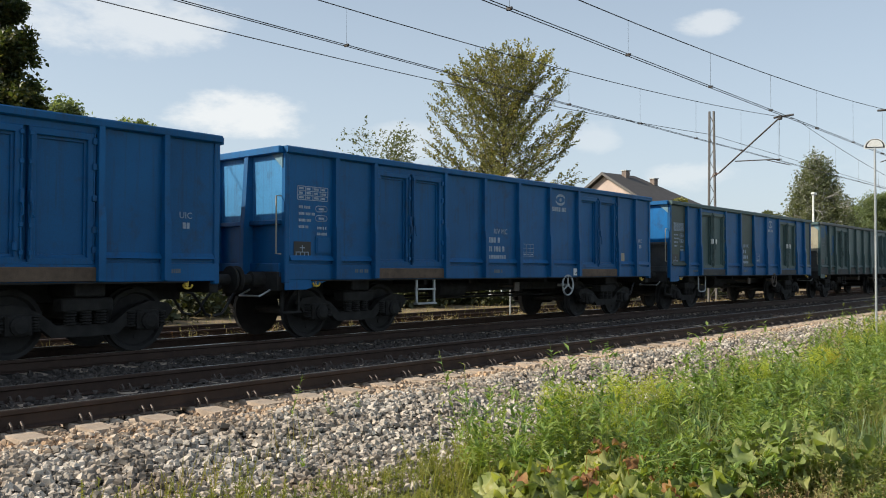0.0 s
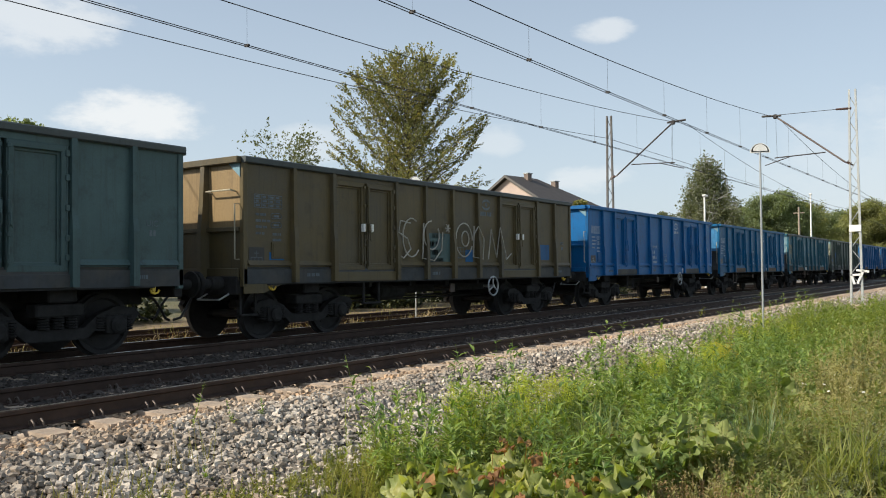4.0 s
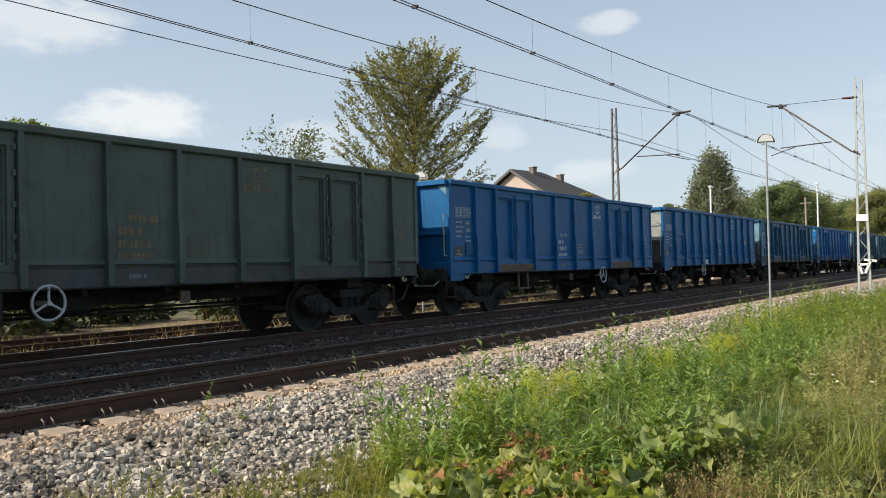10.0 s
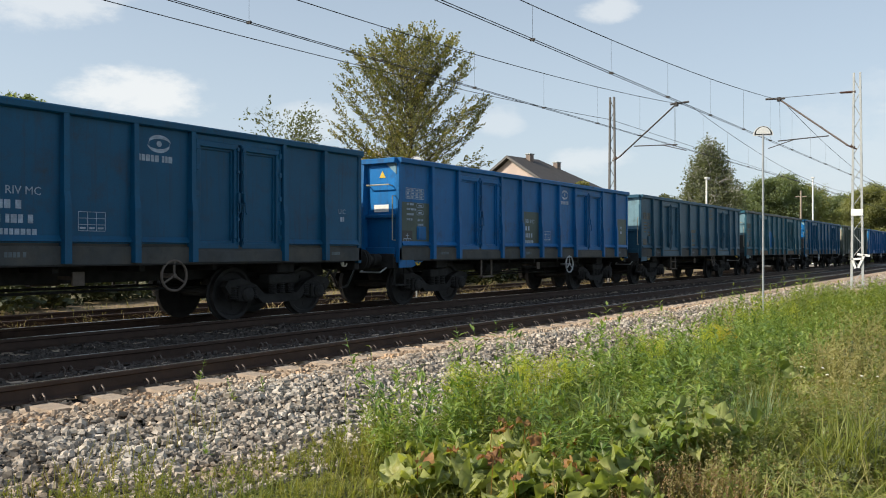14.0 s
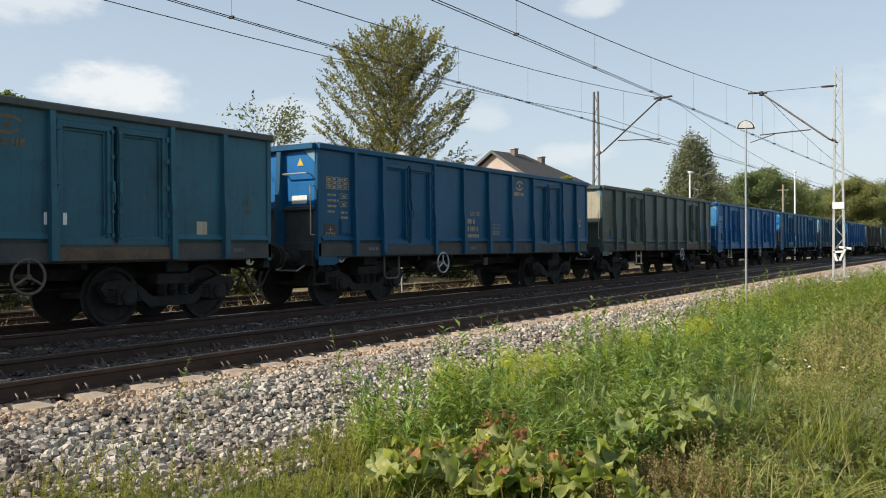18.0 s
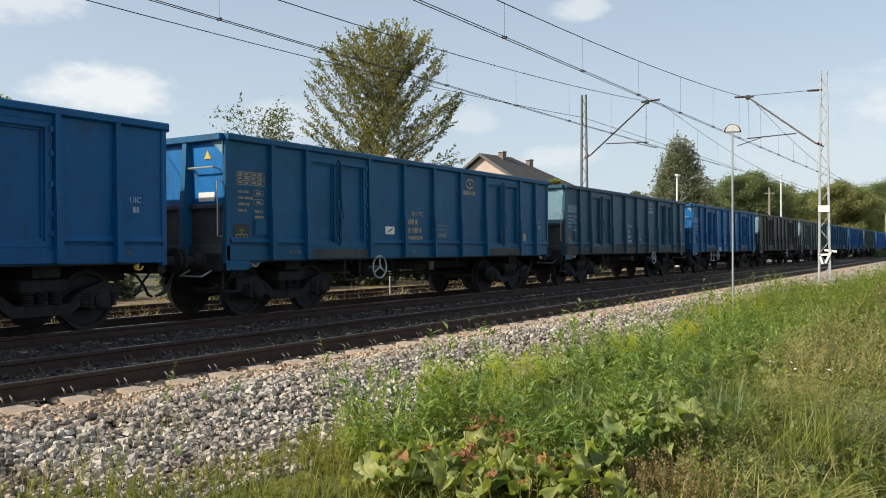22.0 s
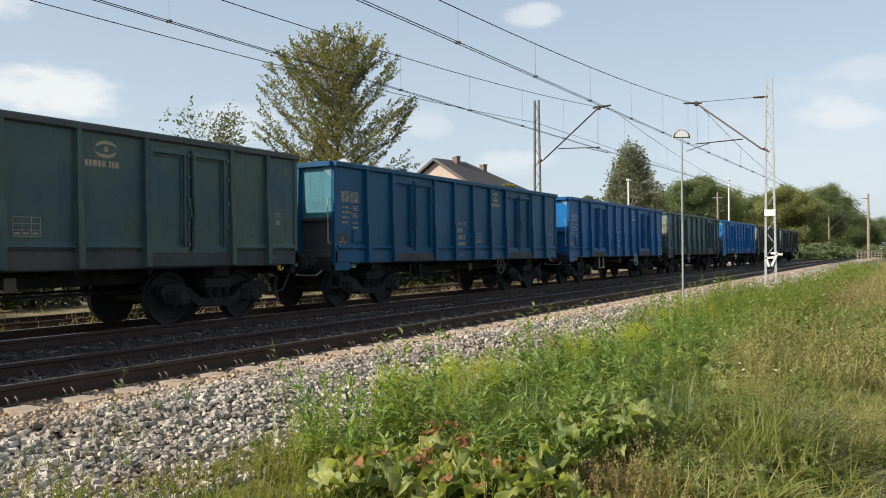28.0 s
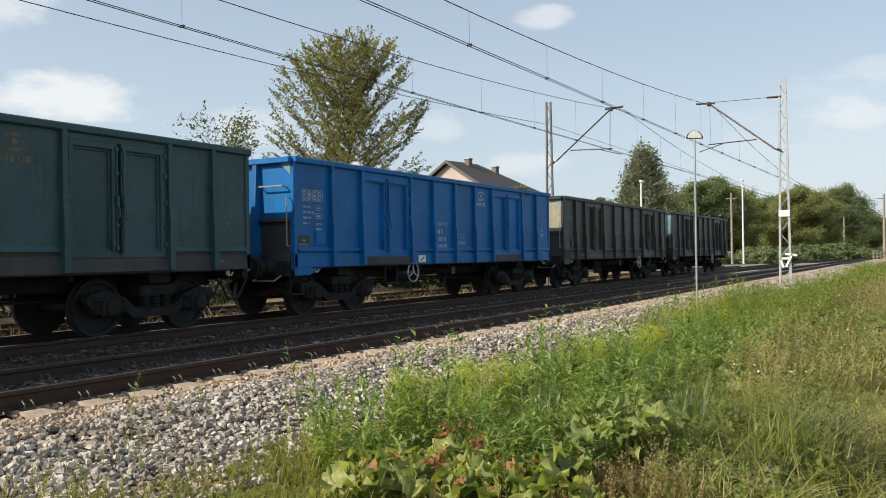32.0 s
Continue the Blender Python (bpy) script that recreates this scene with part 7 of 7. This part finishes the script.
verge("goldenrod", "yellow goldenrod heads among the weeds", M["rod"], *tufts([(7.35, 4.0, 0.12), (7.9, 3.95, 0.13), (6.55, 4.15, 0.08), (10.3, 3.85, 0.2), (13.0, 3.9, 0.2), (17.5, 4.2, 0.8), (20.0, 4.6, 0.9)], 40, 0.62, 0.84))
verge("faded_goldenrod", "orange-yellow fading flower heads", M["amber"], *tufts([(13.75, 3.88, 0.10)], 18, 0.62, 0.78))
# a grey-green bush of fine leaves, upright blue-green grass, and red-brown seed stalks beside the burdock
q1, _ = stems(np.concatenate([ring_spots(6.75, 1.06, 0.20, 0.13, 120), ring_spots(7.5, 0.75, 0.25, 0.14, 70), ring_spots(8.6, 2.35, 0.2, 0.14, 70), ring_spots(13.0, 1.9, 0.5, 0.2, 110)]), 0.30, 0.62, 46, 0.040, 1.0, 0.7, 0.15, 0.2, 0.015)
verge("grey_bushes", "fine-leaved grey-green bushes", M["mugwort"], q1)
q2 = blades(tufts_of(((7.6, 1.95), (7.8, 1.80), (6.35, 2.75), (6.0, 3.3), (8.9, 2.9), (10.6, 3.0)), 120, 0.10), 0.42, 0.68, 0.0060, 0.8, 0.1)
verge("reed_grass", "upright blue-green grass in tufts", M["reed"], q2)
q3, _ = stems(np.concatenate([ring_spots(5.45, 2.02, 0.22, 0.12, 80), ring_spots(5.65, 1.55, 0.3, 0.14, 100), ring_spots(6.2, 1.25, 0.3, 0.14, 60)]), 0.22, 0.44, 40, 0.020, 1.5, 0.9, 0.35, 0.2, 0.008)
verge("seed_stalks", "red-brown seed stalks beside the burdock", M["seed"], q3)
# white flower heads
daisies = np.concatenate([ring_spots(9.9, 1.75, 0.35, 0.2, 9), ring_spots(9.3, 1.15, 0.25, 0.15, 4), ring_spots(15.5, 1.4, 1.5, 0.6, 12), ring_spots(8.0, 4.4, 0.8, 0.2, 8), ring_spots(22, 2.0, 3.0, 0.7, 20)])
disc = np.array([(math.cos(k * math.tau / 8) * (1.0 if k % 2 else 0.8), math.sin(k * math.tau / 8) * (1.0 if k % 2 else 0.8), -0.12) for k in range(8)] + [(0, 0, 0.1)])
fan = np.array([(k, (k + 1) % 8, 8) for k in range(8)])
dv, df = strew(disc, fan, np.column_stack([daisies, ground_height(daisies[:, 0], daisies[:, 1]) + VERGE.uniform(0.42, 0.60, len(daisies))]), turns(len(daisies), VERGE, 0.7), VERGE.uniform(0.011, 0.021, (len(daisies), 1)))
n = len(daisies)
foot = np.column_stack([daisies, ground_height(daisies[:, 0], daisies[:, 1])])
stalk_v = np.stack([foot, foot + (0.006, 0, 0), foot + (0.003, 0, 0.58)], 1).reshape(-1, 3)
verge("white_flowers", "small white flower heads on thin stalks", M["petal"], (dv, df), (stalk_v, np.arange(n * 3).reshape(-1, 3)))


def crumpled_leaf(rng):
    """One broad heart-shaped leaf: lobed margin, raised ribs, folded along the midrib and crumpled."""
    rim, rows = 26, (1.0, 0.84, 0.62, 0.38, 0.15)
    p = rng.uniform(0, math.tau, 6)
    fold, curl, ruffle = rng.uniform(-0.25, 0.55), rng.uniform(-0.45, 0.25), rng.uniform(0.07, 0.15)
    v = []
    for q in rows:
        for k in range(rim):
            a = k * math.tau / rim
            r = 0.55 * (1 + 0.22 * math.cos(a)) * (1.0 - 0.45 * math.exp(-((a - math.pi) / 0.35) ** 2))
            r *= 1 + q ** 3 * (0.05 * math.sin(5 * a + p[0]) + 0.045 * math.sin(9 * a + p[1]) + 0.035 * math.sin(13 * a))
            x, y = r * q * math.sin(a) * 0.85, r * q * math.cos(a)
            z = ruffle * q ** 2 * (math.sin(4 * a + p[2]) + 0.8 * math.sin(7 * a + p[3])) + 0.045 * q * math.cos(rim / 2 * a) + fold * abs(x) + curl * y * y
            z += 0.06 * math.sin(9 * x + p[4]) * math.sin(8 * y + p[5])
            v.append((x, 0.45 + y, z))
    v.append((0, 0.45, -0.03))
    f = []
    for i in range(len(rows) - 1):
        for k in range(rim):
            j = (k + 1) % rim
            f += [(i * rim + k, i * rim + j, i * rim + rim + j), (i * rim + k, i * rim + rim + j, i * rim + rim + k)]
    last = (len(rows) - 1) * rim
    return np.array(v), np.array(f + [(last + k, last + (k + 1) % rim, len(v) - 1) for k in range(rim)])


def big_leaves(p, lo, hi, mat, name, label, tall=(0.06, 0.30)):
    """Broad crumpled leaves on stalks."""
    n = len(p)
    place = np.column_stack([p, ground_height(p[:, 0], p[:, 1]) + VERGE.uniform(*tall, n)])
    t, size = turns(n, VERGE, 1.0), VERGE.uniform(lo, hi, n)[:, None] * VERGE.uniform((0.75, 0.85, 0.8), (1.15, 1.15, 1.5), (n, 3))
    groups = []
    for k in range(7):
        v, f = crumpled_leaf(VERGE)
        groups.append(strew(v, f, place[k::7], t[k::7], size[k::7]))
    foot = np.column_stack([p + VERGE.normal(0, 0.05, (n, 2)), ground_height(p[:, 0], p[:, 1])])
    w = 0.005
    sv = np.stack([foot + (-w, 0, 0), foot + (w, 0, 0), place + (w, 0, 0), place + (-w, 0, 0)], 1).reshape(-1, 3)
    sf = (np.array([(0, 1, 2), (0, 2, 3)])[None] + (np.arange(n) * 4)[:, None, None]).reshape(-1, 3)
    a, b = joined(groups + [(sv, sf)])
    soup(name, a, b, mat, label, "broad-leaved plants", smooth=True)


big_leaves(np.concatenate([ring_spots(4.75, 3.5, 0.22, 0.20, 22), ring_spots(5.2, 3.0, 0.30, 0.30, 84), ring_spots(5.25, 2.5, 0.28, 0.24, 80), ring_spots(5.75, 2.75, 0.2, 0.25, 22)]),
           0.13, 0.25, M["burdock"], "burdock_leaves", "broad wavy burdock leaves low on the verge")
big_leaves(np.concatenate([ring_spots(6.15, 2.32, 0.16, 0.14, 26), ring_spots(6.45, 1.98, 0.2, 0.14, 30), ring_spots(7.1, 2.5, 0.22, 0.16, 14), ring_spots(10.2, 2.32, 0.22, 0.14, 20), ring_spots(9.9, 1.9, 0.15, 0.10, 12), ring_spots(12.6, 2.7, 0.4, 0.2, 20)]),
           0.13, 0.24, M["pale_burdock"], "young_burdock_leaves", "broad pale burdock leaves among the weeds", (0.20, 0.46))
big_leaves(np.concatenate([ring_spots(5.1, 3.1, 0.4, 0.35, 7), ring_spots(5.6, 3.2, 0.2, 0.15, 5), ring_spots(4.95, 2.6, 0.25, 0.25, 6), ring_spots(6.6, 2.75, 0.15, 0.1, 2)]), 0.08, 0.14, M["sorrel"], "withered_leaves", "withered reddish leaves among the burdock", (0.30, 0.44))
# scrub and dry stalks between the train's track and the siding
y1 = blades(np.column_stack([VERGE.uniform(2, 45, 9000), VERGE.uniform(13.7, 20.5, 9000)]), 0.08, 0.35, 0.008, 0.9)
heaps = [(x + VERGE.normal(0, 0.7), 14.7 + VERGE.normal(0, 0.35)) for x in np.arange(3, 44, 1.3)]
y3 = blades(tufts_of(heaps, 260, 0.26), 0.20, 0.62, 0.007, 1.9, 0.3)
verge("straw_litter", "flattened straw heaps beside the siding", M["straw"], y3)
y4, _ = stems(np.concatenate([ring_spots(x + 0.6, 15.0, 0.4, 0.25, 14) for x in np.arange(3, 44, 2.1)]), 0.10, 0.30, 20, 0.075, 1.4, 0.2)
verge("rusty_litter", "rust-brown withered plants beside the siding", M["sorrel"], y4)
verge("siding_grass", "straw-coloured grass round the siding", M["dry"], y1)
y2, _ = stems(np.column_stack([VERGE.uniform(2, 45, 1100), VERGE.uniform(14.2, 21.5, 1100)]), 0.12, 0.42, 16, 0.07, 1.0)
verge("siding_weeds", "withered weeds round the siding", M["dry_herb"], y2)

motions()
